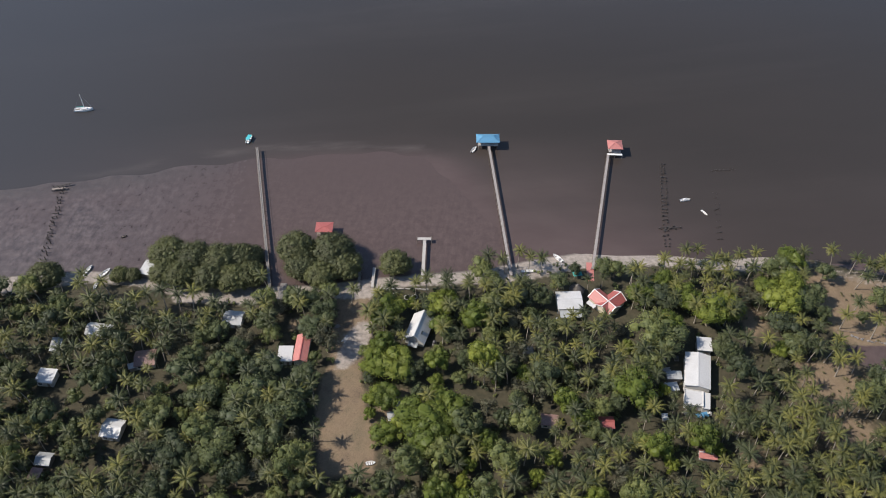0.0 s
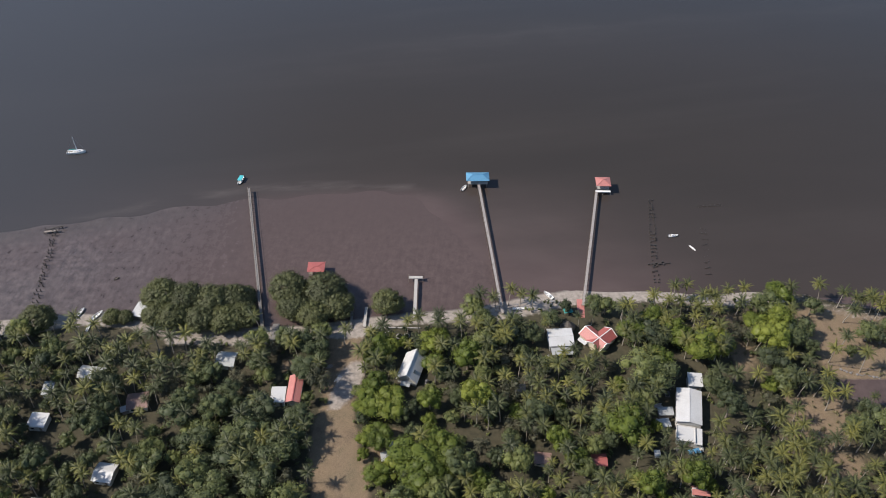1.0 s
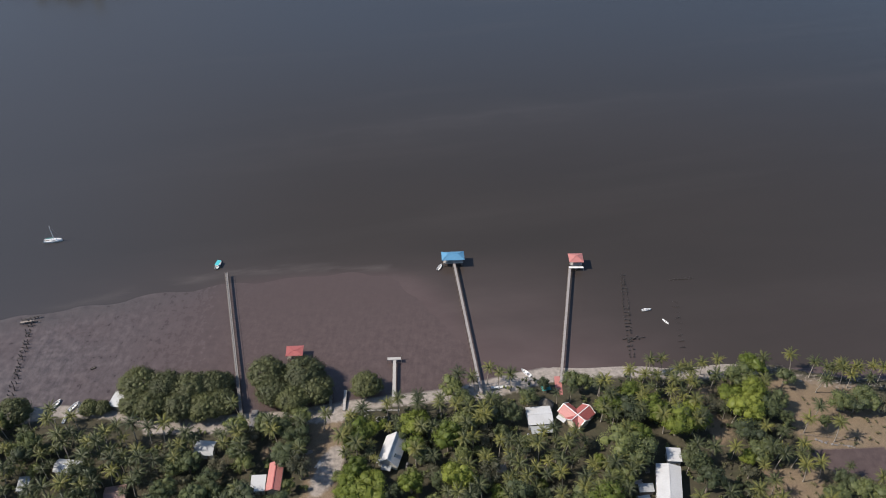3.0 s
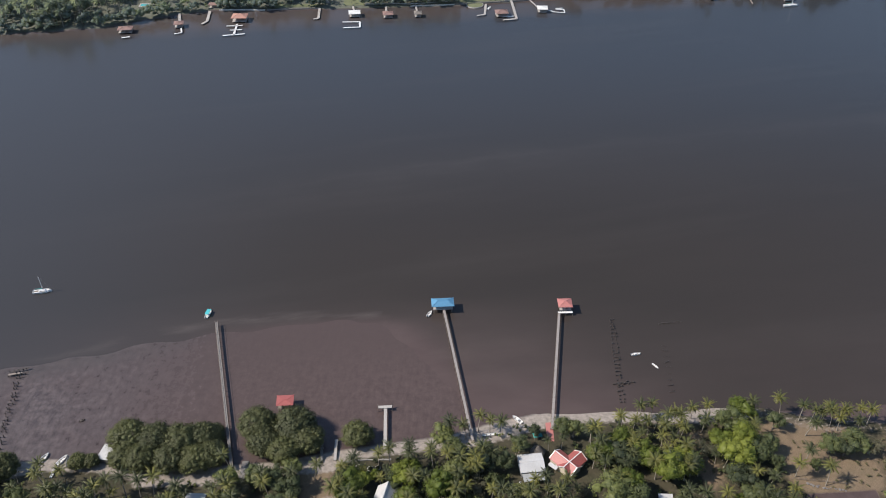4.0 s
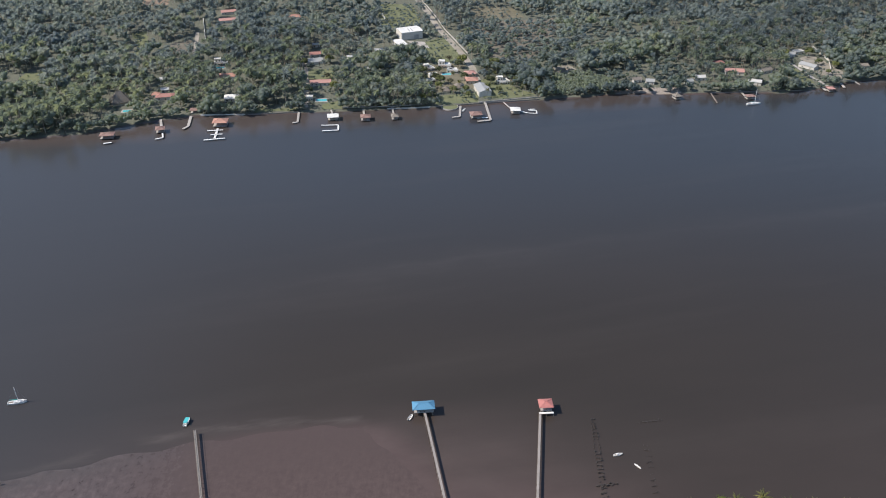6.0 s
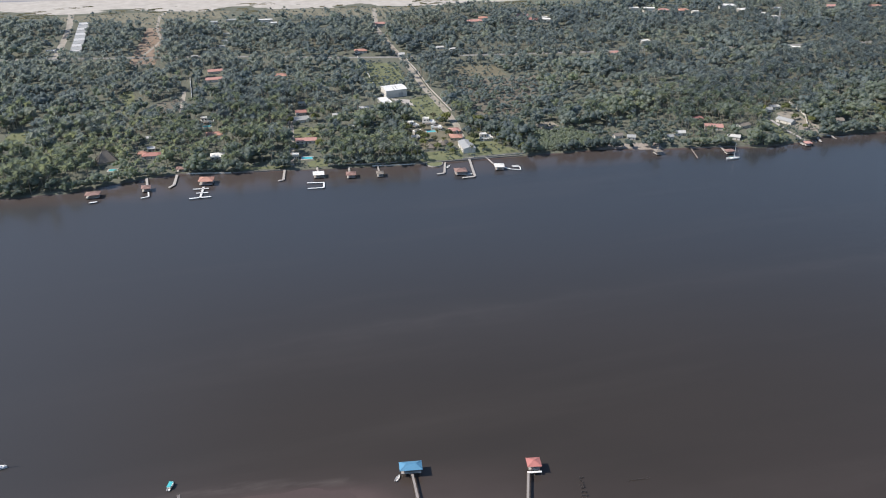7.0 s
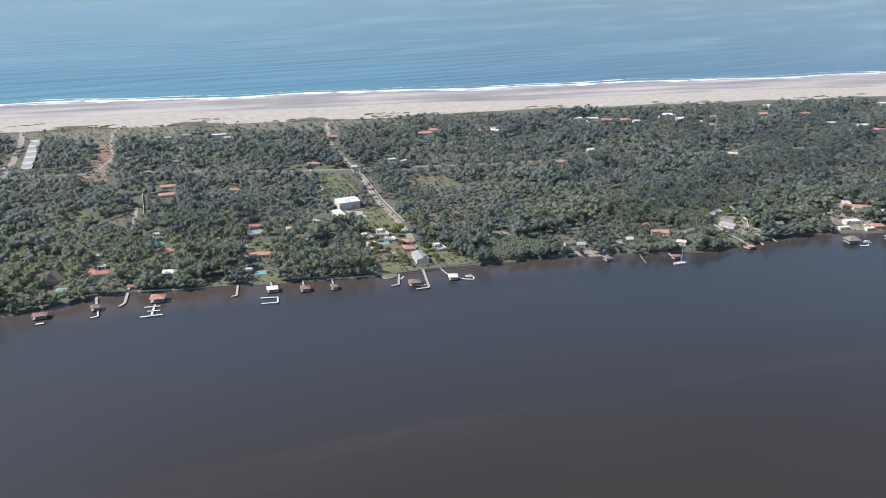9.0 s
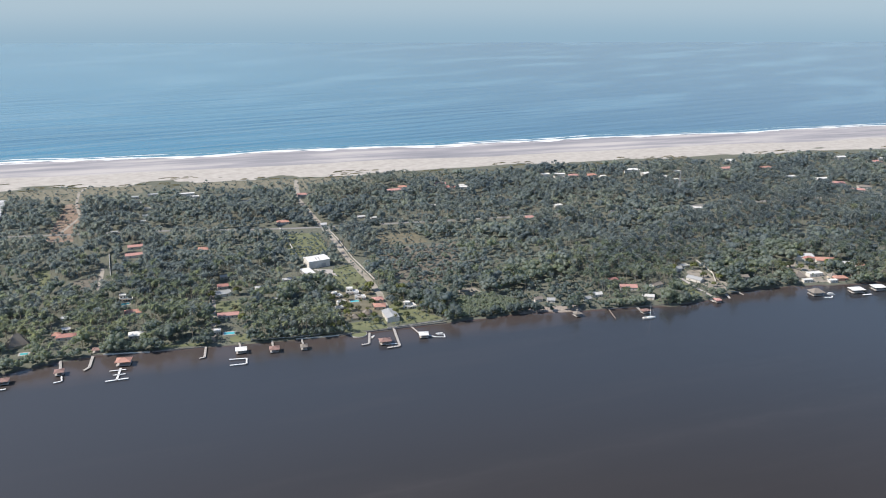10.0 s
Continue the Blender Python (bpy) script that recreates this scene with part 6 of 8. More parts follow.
# garden and plot walls of the far strip
low_wall("garden_wall", [(17, 1117), (26, 1050), (34, 986)], 0.45, 1.9, BRIGHT_METAL, "long white wall round a plot of young trees", "wall", 15.0)
low_wall("garden_wall", [(79.5, 1106), (89, 1044), (98, 966), (113, 884)], 0.4, 1.8, PALE_CONCRETE, "long pale wall beside the earth road", "wall", 15.0)
low_wall("garden_wall", [(-188, 1042), (-174, 958)], 0.4, 1.8, BRIGHT_METAL, "long white wall beside the lane", "wall", 15.0)
low_wall("garden_wall", [(-63, 877), (-57, 777)], 0.4, 1.7, PLASTER, "pale wall beside the concrete lane", "wall", 12.0)
low_wall("garden_wall", [(62.5, 798), (66, 772), (69.5, 747)], 0.4, 1.7, BRIGHT_METAL, "white wall along a path to the water", "wall", 9.0)
low_wall("garden_wall", [(492, 868), (487.5, 823), (476.5, 797)], 0.4, 1.8, PLASTER, "long pale wall round a sandy yard", "wall", 12.0)
low_wall("sea_wall", [(471, 765), (484, 763.5), (486, 756)], 0.6, 1.1, PALE_CONCRETE, "stepped concrete terrace at the water", "wall", 6.0)
low_wall("sea_wall", [(-20, 741), (28, 739.5), (57, 743)], 0.5, 0.9, PALE_CONCRETE, "pale concrete quay wall along the gardens", "wall", 8.0)
low_wall("sea_wall", [(106, 742.5), (136, 745.5), (167, 750)], 0.5, 0.9, PALE_CONCRETE, "pale concrete quay wall below the lawn", "wall", 8.0)

# ---- houses on the far strip ----
def far_gable(x, y, turn, L, W, roof, label, h=3.2, rise=1.6, wall=None, windows=2):
    return gable_house("house", x, y, turn, L, W, h, rise, roof, wall or PLASTER, label, windows=windows)


def far_hip(x, y, turn, L, W, roof, label, h=3.2, rise=2.0, wall=None, windows=3):
    return hip_house("house", x, y, turn, L, W, h, rise, roof, wall or PLASTER, label, windows=windows)


def far_flat(x, y, turn, L, W, label, h=3.4, roof=None, wall=None, parapet=0.5, windows=3):
    return flat_house("house", x, y, turn, L, W, h, roof or BRIGHT_METAL, wall or PLASTER, label, windows=windows, parapet=parapet)


def villa(x, y, turn, size, label, storeys=2, seed=0):
    """A white villa of stepped blocks: terraces with parapets, a stair tower, an awning and a roof tank."""
    g = random.Random(seed)
    t = thing("villa", pose(x, y, ground_z(x, y), 0, 0, turn), label, "villa", "white villas")
    keep_off(x, y, size * 0.55, size * 0.42, turn)
    blocks = [(0, 0, size, size * 0.62, 3.2), (-size * 0.18, size * 0.06, size * 0.5, size * 0.46, 3.2 + 2.9 * (storeys - 1)), (size * 0.42, -size * 0.22, size * 0.4, size * 0.5, 2.9)]
    for bx, by, L, W, h in blocks:
        w = part("wall", box(bx, by, 0, L, W, h), PLASTER, t)
        rim = bmesh.new()
        for cx, cy, sx, sy in ((0, -W / 2 + 0.12, L, 0.24), (0, W / 2 - 0.12, L, 0.24), (-L / 2 + 0.12, 0, 0.24, W - 0.5), (L / 2 - 0.12, 0, 0.24, W - 0.5)):
            add_box(rim, bx + cx, by + cy, h + 0.003, sx, sy, 0.6)
        part("parapet", rim, BRIGHT_METAL, w)
        part("roof", box(bx, by, h + 0.004, L - 0.5, W - 0.5, 0.08), BRIGHT_METAL, w)
        for k in range(max(2, int(L / 2.6))):
            wx = bx + L * ((k + 0.5) / max(2, int(L / 2.6)) - 0.5)
            part("window", box(wx, by - W / 2 - 0.02, max(0.5, h - 2.4), 1.5, 0.06, 1.5), DARK_GLASS, w, "dark window pane")
    part("stair_tower", box(-size * 0.42, size * 0.12, 0, 2.4, 2.6, 3.4 + 2.9 * (storeys - 1)), PLASTER, t)
    part("awning", slab([(-size * 0.3, -size * 0.31, 2.7), (size * 0.2, -size * 0.31, 2.7), (size * 0.2, -size * 0.5, 2.4), (-size * 0.3, -size * 0.5, 2.4)], 0.1), THATCH if g.random() < 0.4 else GREY_METAL, t, "shaded terrace roof")
    for sx in (-size * 0.28, size * 0.18):
        part("post", post(sx, -size * 0.48, 0, 2.4, 0.1, sides=6), PLASTER, t)
    part("roof_tank", post(size * 0.1, size * 0.18, 3.2, 4.5, 0.6, 0.55, 10), DARK_METAL, t, "black roof tank")
    return t


hip_house("thatched_hall", -226, 772, 25, 15, 11, 2.6, 9.5, THATCH, CREAM, "tall steep thatched palm-leaf roof hall", "hall", over=1.2, windows=0, thick=0.4)
far_hip(-186, 781, 3, 17, 9, SUNNED_RED_METAL, "long house with a red-brown tiled roof")
far_hip(-196, 786, 10, 7, 6, SUNNED_TILE_ORANGE, "small wing with an orange tiled roof")
far_hip(-134, 832, 5, 16, 11, SUNNED_TILE_ORANGE, "villa with an orange tiled hip roof")
far_gable(-160, 1066, 10, 19, 9, SUNNED_PINK_METAL, "long house with a pinkish red roof")
far_gable(-157, 1030, 10, 21, 10, SUNNED_PINK_METAL, "long house with a pinkish red roof")
far_hip(-124, 771.5, 4, 12.5, 9.5, BRIGHT_METAL, "house with a bright white hip roof", rise=2.4)
villa(-147, 875, 4, 12, "white villa with roof terraces beside a pool", 2, 7)
far_gable(-50, 870, 12, 17, 12, GREY_METAL, "house with a broad pale grey roof")
far_gable(-50, 892, 8, 11, 8, SUNNED_RED_METAL, "house with a bright red roof")
far_gable(-42, 805, 2, 20, 9, SUNNED_PINK_METAL, "long house with a pale red roof and white veranda", windows=5)
far_flat(-51, 764, 0, 6, 6, "small white flat-roofed pavilion")
far_hip(-78, 1036, -8, 13, 9, SUNNED_TILE_ORANGE, "house with an orange tiled roof")
hall = gable_house("warehouse", 54.2, 950.0, 16, 25, 20, 8.6, 1.3, BRIGHT_METAL, PLASTER, "large white metal warehouse with a low gable roof", "warehouse", over=0.4, windows=0)
for sx in (-2.2, 1.2):
    part("roof_light", beam((sx, -1.0, 10.0), (sx, -8.6, 9.0), 1.2, 0.1), GREY_PAINT, hall, "grey roof-light strip")
part("gate", box(5, -10.05, 0.0, 5.5, 0.1, 5.0), GREY_PAINT, hall)
flat_house("annex", 42.0, 917.5, 16, 10.5, 21, 4.4, BRIGHT_METAL, PLASTER, "white flat-roofed annex of the warehouse", "annex", windows=2)


villa(66.5, 836, 12, 9, "white stepped villa with flat roofs in a garden", 2, 1)
villa(69.5, 816, 12, 8, "small white villa with a terrace", 1, 2)
villa(83.5, 845, -8, 12, "white two-storey villa with roof terraces", 2, 3)
villa(90, 828, -8, 10, "white villa with a shaded terrace", 1, 4)
villa(66, 801, 6, 7, "low white garden house with a terrace", 1, 5)
far_hip(107, 816, 6, 10, 9, SUNNED_PINK_METAL, "house with a faded pink-red roof", wall=CREAM)
far_hip(106, 797, -4, 12, 10, SUNNED_TILE_ORANGE, "house with a pale red roof", wall=CREAM)
gable_house("boathouse", 113, 768, 96, 22, 12, 4.6, 1.6, GREY_METAL, PLASTER, "large boathouse with a grey sheet roof", "boathouse", windows=3)
hip_house("thatched_hut", 92, 781, 0, 9, 9, 2.4, 4.2, THATCH, CREAM, "square thatched garden hut", "hut", windows=0, thick=0.35)
hip_house("thatched_hut", 78, 772, 0, 7, 7, 2.4, 3.6, THATCH, CREAM, "square thatched garden hut", "hut", windows=0, thick=0.35)
villa(135.5, 792, 2, 11, "white villa with an arched veranda above the lawn", 2, 6)
for _k in range(11):
    _f = (_k + 0.5) / 11
    gable_house("shed", -356 - 33 * _f, 1174 + 184 * _f, 10.2, 14, 15.6, 3.2, 1.5, GREY_METAL if _k % 2 else WHITE_METAL, PALE_CONCRETE, "shed bay with a pale grey sheet roof in a long row", "shed", windows=0, over=0.2, group="row of sheds")
far_flat(-392, 1190, 0, 11, 6, "small white house by the shed", 3.0)
far_hip(201, 1300, 10, 24, 12, SUNNED_PINK_METAL, "long beach house with a red roof")
far_hip(218, 1318, -12, 16, 11, SUNNED_TILE_ORANGE, "beach house with a red roof")
far_hip(281, 1330, -10, 18, 12, SUNNED_PINK_METAL, "beach house with a red roof")
far_hip(291, 1302, -12, 17, 12, SUNNED_RED_METAL, "beach house with a red-brown roof")
far_flat(309, 1288, -14, 14, 10, "white flat-roofed villa behind the beach", 5.5)
far_flat(312, 1306, 8, 9, 8, "white flat-roofed villa behind the beach", 4.0)
far_flat(468, 1350, 6, 14, 10, "white flat-roofed villa behind the beach", 5.5)
far_flat(490, 1341, -6, 18, 10, "white two-storey beach villa", 6.5)
far_hip(515, 1342, 4, 17, 11, SUNNED_PINK_METAL, "beach house with a pink roof")
far_hip(546, 1338, 4, 18, 11, SUNNED_TILE_ORANGE, "beach house with a red roof")
far_flat(560, 1322, 4, 10, 9, "white flat-roofed house behind the beach", 4.0)
far_flat(626, 1346, -8, 28, 15, "large white flat-roofed beach villa", 7.0)
far_flat(640, 1322, 14, 16, 12, "white villa wing behind the beach", 5.0)
far_gable(660, 1300, -30, 14, 8, WHITE_METAL, "house with a white gable roof")
far_flat(700, 1330, 0, 12, 8, "white flat-roofed house behind the beach", 4.0)
far_flat(664, 1262, 10, 9, 8, "small white tower house", 6.0)
far_hip(366, 822, 4, 13, 9, SUNNED_RED_METAL, "house with a red roof")
far_gable(374, 797, -14, 18, 11, SUNNED_PINK_METAL, "house with a broad faded red roof")
far_gable(406, 797, 20, 13, 8, THATCH, "house with a grey-brown roof")
far_gable(382, 765, -25, 12, 7, WHITE_METAL, "waterside house with a white and blue roof")
far_gable(333, 782, 0, 9, 6, WHITE_METAL, "small house with a white roof")
far_gable(318, 772, 12, 7, 5, GREY_METAL, "small hut with a grey roof")
far_gable(268, 782, 12, 9, 6, THATCH, "small house with brown thatched roof")
far_gable(280, 776, -14, 8, 6, GREY_METAL, "small house with a grey roof")
far_gable(457, 806, -55, 17, 10, GREY_METAL, "house with a grey gable roof and dark porch")
far_gable(452, 842, 10, 12, 7, GREY_METAL, "house with a grey roof")
far_flat(466, 850, 10, 10, 7, "pale grey roofed shed", 3.0, GREY_METAL)
far_gable(510, 800, 0, 13, 8, THATCH, "house with a brown roof among trees")
far_flat(612, 1090, -20, 16, 8, "white flat-roofed house by the road", 3.4)
far_hip(358, 1093, 4, 18, 8, SUNNED_PINK_METAL, "house with a pale pink roof")
far_flat(419, 1147, 12, 11, 8, "white house among trees", 4.0)
far_flat(-120, 1343, 6, 26, 8, "long white house near the beach", 3.4)
far_flat(-105, 1322, 6, 12, 7, "white house near the beach", 3.2)
far_flat(-24, 1274, 4, 20, 7, "low white flat-roofed house among trees", 3.2)
far_hip(22, 1143, 4, 16, 9, SUNNED_TILE_ORANGE, "house with an orange roof by the road")
far_hip(57, 1300, 6, 16, 9, SUNNED_PINK_METAL, "house with a faded red roof")
far_gable(75, 1118, 10, 8, 6, WHITE_METAL, "small white gatehouse at the crossroads")
far_gable(618, 850, -8, 22, 14, WHITE_METAL, "large pale-roofed open hall", h=5.0, windows=0)
far_hip(636, 832, -20, 22, 14, SUNNED_TILE_ORANGE, "villa with orange tiled roofs", h=4.4)
far_hip(620, 842, 10, 12, 9, SUNNED_RED_METAL, "villa wing with a red roof", h=4.2)
far_gable(652, 818, -20, 15, 8, WHITE_METAL, "house with a white roof")
far_hip(664, 806, -20, 10, 7, SUNNED_TILE_ORANGE, "house with an orange roof")
hip_house("thatched_hut", 572, 790, 0, 13, 13, 2.6, 5.5, THATCH, CREAM, "broad palm-thatched roof among pale houses", "hut", windows=0, thick=0.4)
far_flat(594, 792, 0, 16, 8, "white flat-roofed house by the water", 3.6)
far_hip(613, 774, -8, 15, 8, SUNNED_TILE_ORANGE, "waterside house with orange roofs", wall=SUNNED_TILE_ORANGE)
hip_house("thatched_hut", 609, 781, 0, 8, 8, 2.8, 4.0, THATCH, CREAM, "palm-thatched roof beside orange-roofed house", "hut", windows=0, thick=0.4)
far_flat(574, 775, 0, 11, 5, "low pale waterside house", 3.0)
far_flat(600, 768, 0, 9, 5, "low pale waterside house", 2.8)
far_hip(916, 1193, -20, 22, 12, SUNNED_PINK_METAL, "house with a faded red roof")
far_hip(940, 1160, -20, 20, 12, THATCH, "house with a brown roof")
far_hip(915, 1143, -20, 20, 12, SUNNED_PINK_METAL, "house with a faded red roof")
far_flat(905, 1220, 0, 22, 11, "white flat-roofed house by a road", 5.0)
far_flat(870, 1250, 0, 18, 10, "pale flat-roofed house among trees", 4.0)
far_flat(1054, 1374, 0, 20, 12, "white flat-roofed villa behind the beach", 6.0)
far_hip(1097, 1336, 0, 24, 12, SUNNED_PINK_METAL, "beach house with a red roof")
far_flat(1120, 1350, 0, 16, 10, "white flat-roofed house behind the beach", 5.0)
far_flat(836, 1388, 0, 12, 18, "white flat-roofed villa behind the beach", 6.0)
far_hip(800, 1340, 6, 22, 11, SUNNED_PINK_METAL, "beach house with a red roof")
far_hip(870, 1330, 6, 22, 11, SUNNED_TILE_ORANGE, "beach house with a red roof")
for _x, _y, _l, _w in ((-196, 1340, 13, 8), (-170, 1352, 15, 8), (-180, 1300, 9, 7), (-168, 1262, 9, 7), (-166, 1220, 8, 6), (-166, 1190, 8, 7), (-196, 1140, 9, 6)):
    far_flat(_x, _y, 6, _l, _w, "small pale house among palms", 3.0, GREY_METAL, parapet=0.0, windows=2)
for _x, _y, _l, _w in ((-12, 880, 8, 6), (4, 842, 6, 5), (18, 900, 9, 6), (-50, 925, 8, 6), (-190, 800, 7, 6), (-196, 830, 8, 5), (130, 1150, 10, 6), (146, 1140, 8, 5), (240, 1190, 9, 6)):
    far_gable(_x, _y, 8, _l, _w, WHITE_METAL, "small white-roofed house among trees", h=2.8, rise=1.0)


def pool(x, y, L, W, turn):
    t = thing("swimming_pool", pose(x, y, 1.24, 0, 0, turn), "turquoise swimming pool with pale paving", "pool", "pools")
    bm = bmesh.new()
    for cx, cy, sx, sy in ((0, -W / 2 - 0.6, L + 2.4, 1.2), (0, W / 2 + 0.6, L + 2.4, 1.2), (-L / 2 - 0.6, 0, 1.2, W), (L / 2 + 0.6, 0, 1.2, W)):
        add_box(bm, cx, cy, 0.0, sx, sy, 0.14)
    part("paving", bm, PALE_CONCRETE, t)
    part("water", box(0, 0, 0.01, L, W, 0.06), POOL, t)
    keep_off(x, y, max(L, W) / 2 + 2)


pool(-40, 762, 10, 6, 0)
pool(-146, 864, 8, 5, 10)
pool(-216, 752, 7, 5, 0)
pool(84, 822, 9, 5, 0)


# ---- docks of the far shore ----
def dock(points, width, label, roofed=None, material=None, rails=False):
    """A dock along a bent line: deck pieces on piles."""
    material = material or PALE_CONCRETE
    t = thing("dock", pose(points[0][0], points[0][1], 0), label, "dock", "docks of the far shore")
    ox, oy = points[0]
    for i, ((x0, y0), (x1, y1)) in enumerate(zip(points, points[1:])):
        part("deck", beam((x0 - ox, y0 - oy, 0.95 + 0.004 * i), (x1 - ox, y1 - oy, 0.95 + 0.004 * i), width, 0.22), material, t)
        n = max(1, int(math.hypot(x1 - x0, y1 - y0) / 6))
        for k in range(n + 1):
            part("support_post", post(x0 + (x1 - x0) * k / n - ox, y0 + (y1 - y0) * k / n - oy, -1.2, 1.6, 0.14, sides=5), WOOD, t)
    return t


def dock_house(x, y, turn, L, W, roof, label, h=2.8, rise=1.6):
    t = open_shelter("dock_shelter", x, y, turn, L, W, h, rise, roof, label, "shelter", base=1.3, group="dock shelters", posts=WOOD)
    part("deck", box(0, 0, -0.3, L, W, 0.26), PALE_CONCRETE, t)
    for sx in (-1, 1):
        for sy in (-1, 1):
            part("support_post", post(sx * (L / 2 - 0.5), sy * (W / 2 - 0.5), -2.8, -0.28, 0.16, sides=6), WOOD, t)
    part("wall", box(0, W / 2 - 0.4, 0.0, L * 0.8, 0.15, 2.2), PLASTER, t)
    return t


PONTOON = "white floating pontoon on dark water"
dock_house(-219.5, 694, 4, 11, 7.5, RUST_METAL, "boat shelter with a faded brown roof", 2.6, 1.0)
dock([(-220, 681), (-213.5, 682.5)], 1.8, PONTOON, material=WHITE_PAINT)
dock([(-182, 731), (-178, 712)], 2.2, "short pale concrete dock on piles")
dock_house(-177, 703, 8, 7, 7.5, RUST_METAL, "dock shelter with a faded pink roof", 2.5, 1.4)
dock([(-178.5, 686), (-172.5, 688.5), (-174.5, 698)], 1.3, PONTOON, material=WHITE_PAINT)
dock([(-156, 735), (-155, 712), (-158.5, 706)], 2.4, "pale dock with a bent end")
dock_house(-153.5, 744, 0, 8, 6, RUST_METAL, "brown-roofed gate shelter by the water", 2.6, 1.4)
dock_house(-127, 713, -2, 12, 10, SUNNED_TILE_ORANGE, "boathouse with an orange tiled roof", 3.2, 2.2)
dock([(-137.5, 680), (-119.5, 682.5)], 1.6, PONTOON, material=WHITE_PAINT)
dock([(-133, 691), (-123, 691.5)], 1.3, PONTOON, material=WHITE_PAINT)
dock([(-128.5, 704), (-128.5, 681)], 1.8, PONTOON, material=WHITE_PAINT)
dock([(-137, 700), (-123.5, 700.5)], 1.4, PONTOON, material=WHITE_PAINT)
dock([(-60, 735), (-60, 712), (-64.5, 710.5)], 2.0, "pale concrete dock with a side arm")
dock([(-32, 746), (-29, 724)], 1.6, "pale concrete path and dock")
dock_house(-28.8, 717, 3, 9, 8, BRIGHT_METAL, "flat white shelter over the dock", 2.5, 0.3)
dock([(-39, 702.5), (-24, 702), (-24, 690.5), (-38, 690)], 1.4, "white U-shaped floating pontoon", material=WHITE_PAINT)
dock([(-1.5, 738), (-1, 720)], 1.8, "short pale concrete dock on piles")
dock_house(0.2, 713, 0, 8, 8, RUST_METAL, "dock shelter with a red-brown roof", 2.5, 1.4)
dock([(25, 738), (26, 716)], 1.6, "short grey dock on wooden piles")
dock_house(26.2, 712.5, 0, 5.6, 7, THATCH, "dock shelter with a brown roof", 2.4, 1.6)
dock([(88, 736), (84.5, 711), (77.5, 709.5)], 2.0, "pale concrete dock with a side arm")
dock_house(99, 709.5, 4, 10, 8.5, RUST_METAL, "boat shelter with a dark red roof", 2.6, 2.0)
dock([(112, 748), (111, 700), (99, 698)], 2.2, "long pale concrete dock with a side arm")
dock([(99.5, 705.5), (109.5, 706)], 1.2, "white pontoon arm beside a dock", material=WHITE_PAINT)
dock_house(136, 716.5, -6, 8, 8, BRIGHT_METAL, "boat shelter with a white roof", 2.6, 0.8)
dock([(128, 746), (134, 722)], 1.4, "short pale dock at a boat shelter")
dock([(141, 718), (147, 713), (155, 711), (155.5, 718), (149, 719)], 1.0, "white floating pontoon with an arm", material=WHITE_PAINT)
dock([(301, 752), (293, 734)], 2.2, "short grey dock on wooden piles")
dock_house(293.5, 736, 12, 6.5, 7, THATCH, "dock shelter with a grey roof", 2.5, 2.0)
dock([(331, 750), (327, 720)], 1.2, "narrow old weathered wooden dock", material=WOOD)
dock([(361, 756), (359.5, 727)], 2.2, "pale dock leading to a moored yacht")
dock_house(362, 729, 6, 8, 6, RUST_METAL, "dock shelter with a red roof", 2.3, 0.8)
yacht(360.5, 716, 3, 13.5, "white sailing yacht moored at a dock", 15)
dock([(444, 766), (444, 741)], 3.0, "pale concrete slip at the water")
dock_house(447.5, 741, 0, 6, 6, SUNNED_PINK_METAL, "dock shelter with a red roof", 2.3, 1.0)
dock([(471, 773), (465, 747)], 2.4, "long pale dock beside a sandy yard")
dock_house(560, 740, 0, 13, 11, THATCH, "broad thatched shelter over the water", 2.8, 3.6)
dock([(562, 729), (570, 727), (573, 731)], 1.4, "white floating pontoon with an arm", material=WHITE_PAINT)
dock_house(606, 737, -4, 14, 10, BRIGHT_METAL, "boat shelter with a white roof", 3.2, 0.6)
dock([(606, 727), (617, 727)], 2.2, PONTOON, material=WHITE_PAINT)
dock_house(634, 739, -4, 13, 10, BRIGHT_METAL, "boat shelter with a white roof", 3.2, 0.6)
skiff(576, 737, -30, 8, 2.6, WHITE_PAINT, "white motor boat at a dock", canopy=WHITE_PAINT)
skiff(152, 722, 5, 7, 2.2, WHITE_PAINT, "white motor boat at a dock", console=True)
skiff(90, 727, 60, 7, 2.2, WHITE_PAINT, "white motor boat at the lawn's edge", console=True)
for _x0, _x1, _m in ((-148, -108, PLASTER), (-106, -60, CONCRETE), (20, 60, PLASTER), (330, 420, CONCRETE), (112, 164, CONCRETE), (60, 110, CONCRETE)):
    _y0, _y1 = float(along(FAR_SHORE, _x0)), float(along(FAR_SHORE, _x1))
    tagged(part("sea_wall", beam((_x0, _y0 + 1.0, 0.7), (_x1, _y1 + 1.0, 0.7), 0.5, 1.5), _m, None), "low pale retaining wall along the water", "wall", "sea walls")
tower = thing("lattice_mast", pose(628, 1180, 1.2), "slim pale lattice radio mast above trees", "mast")
for sx, sy in ((-1, -1), (1, -1), (1, 1), (-1, 1)):
    part("leg", beam((sx * 2.0, sy * 2.0, 0), (sx * 0.5, sy * 0.5, 38), 0.35, 0.35), STEEL, tower)
for k in range(9):
    w = 2.0 - 1.5 * k / 9
    z = 4.2 * k + 1
    bm = bmesh.new()
    for sx, sy in ((1, 0), (-1, 0), (0, 1), (0, -1)):
        a, b = ((sx * w, -w, z), (sx * w * 0.93, w * 0.93, z + 4)) if sx else ((-w, sy * w, z), (w * 0.93, sy * w * 0.93, z + 4))
        add_beam(bm, a, b, 0.2, 0.2)
    part("brace", bm, STEEL, tower)


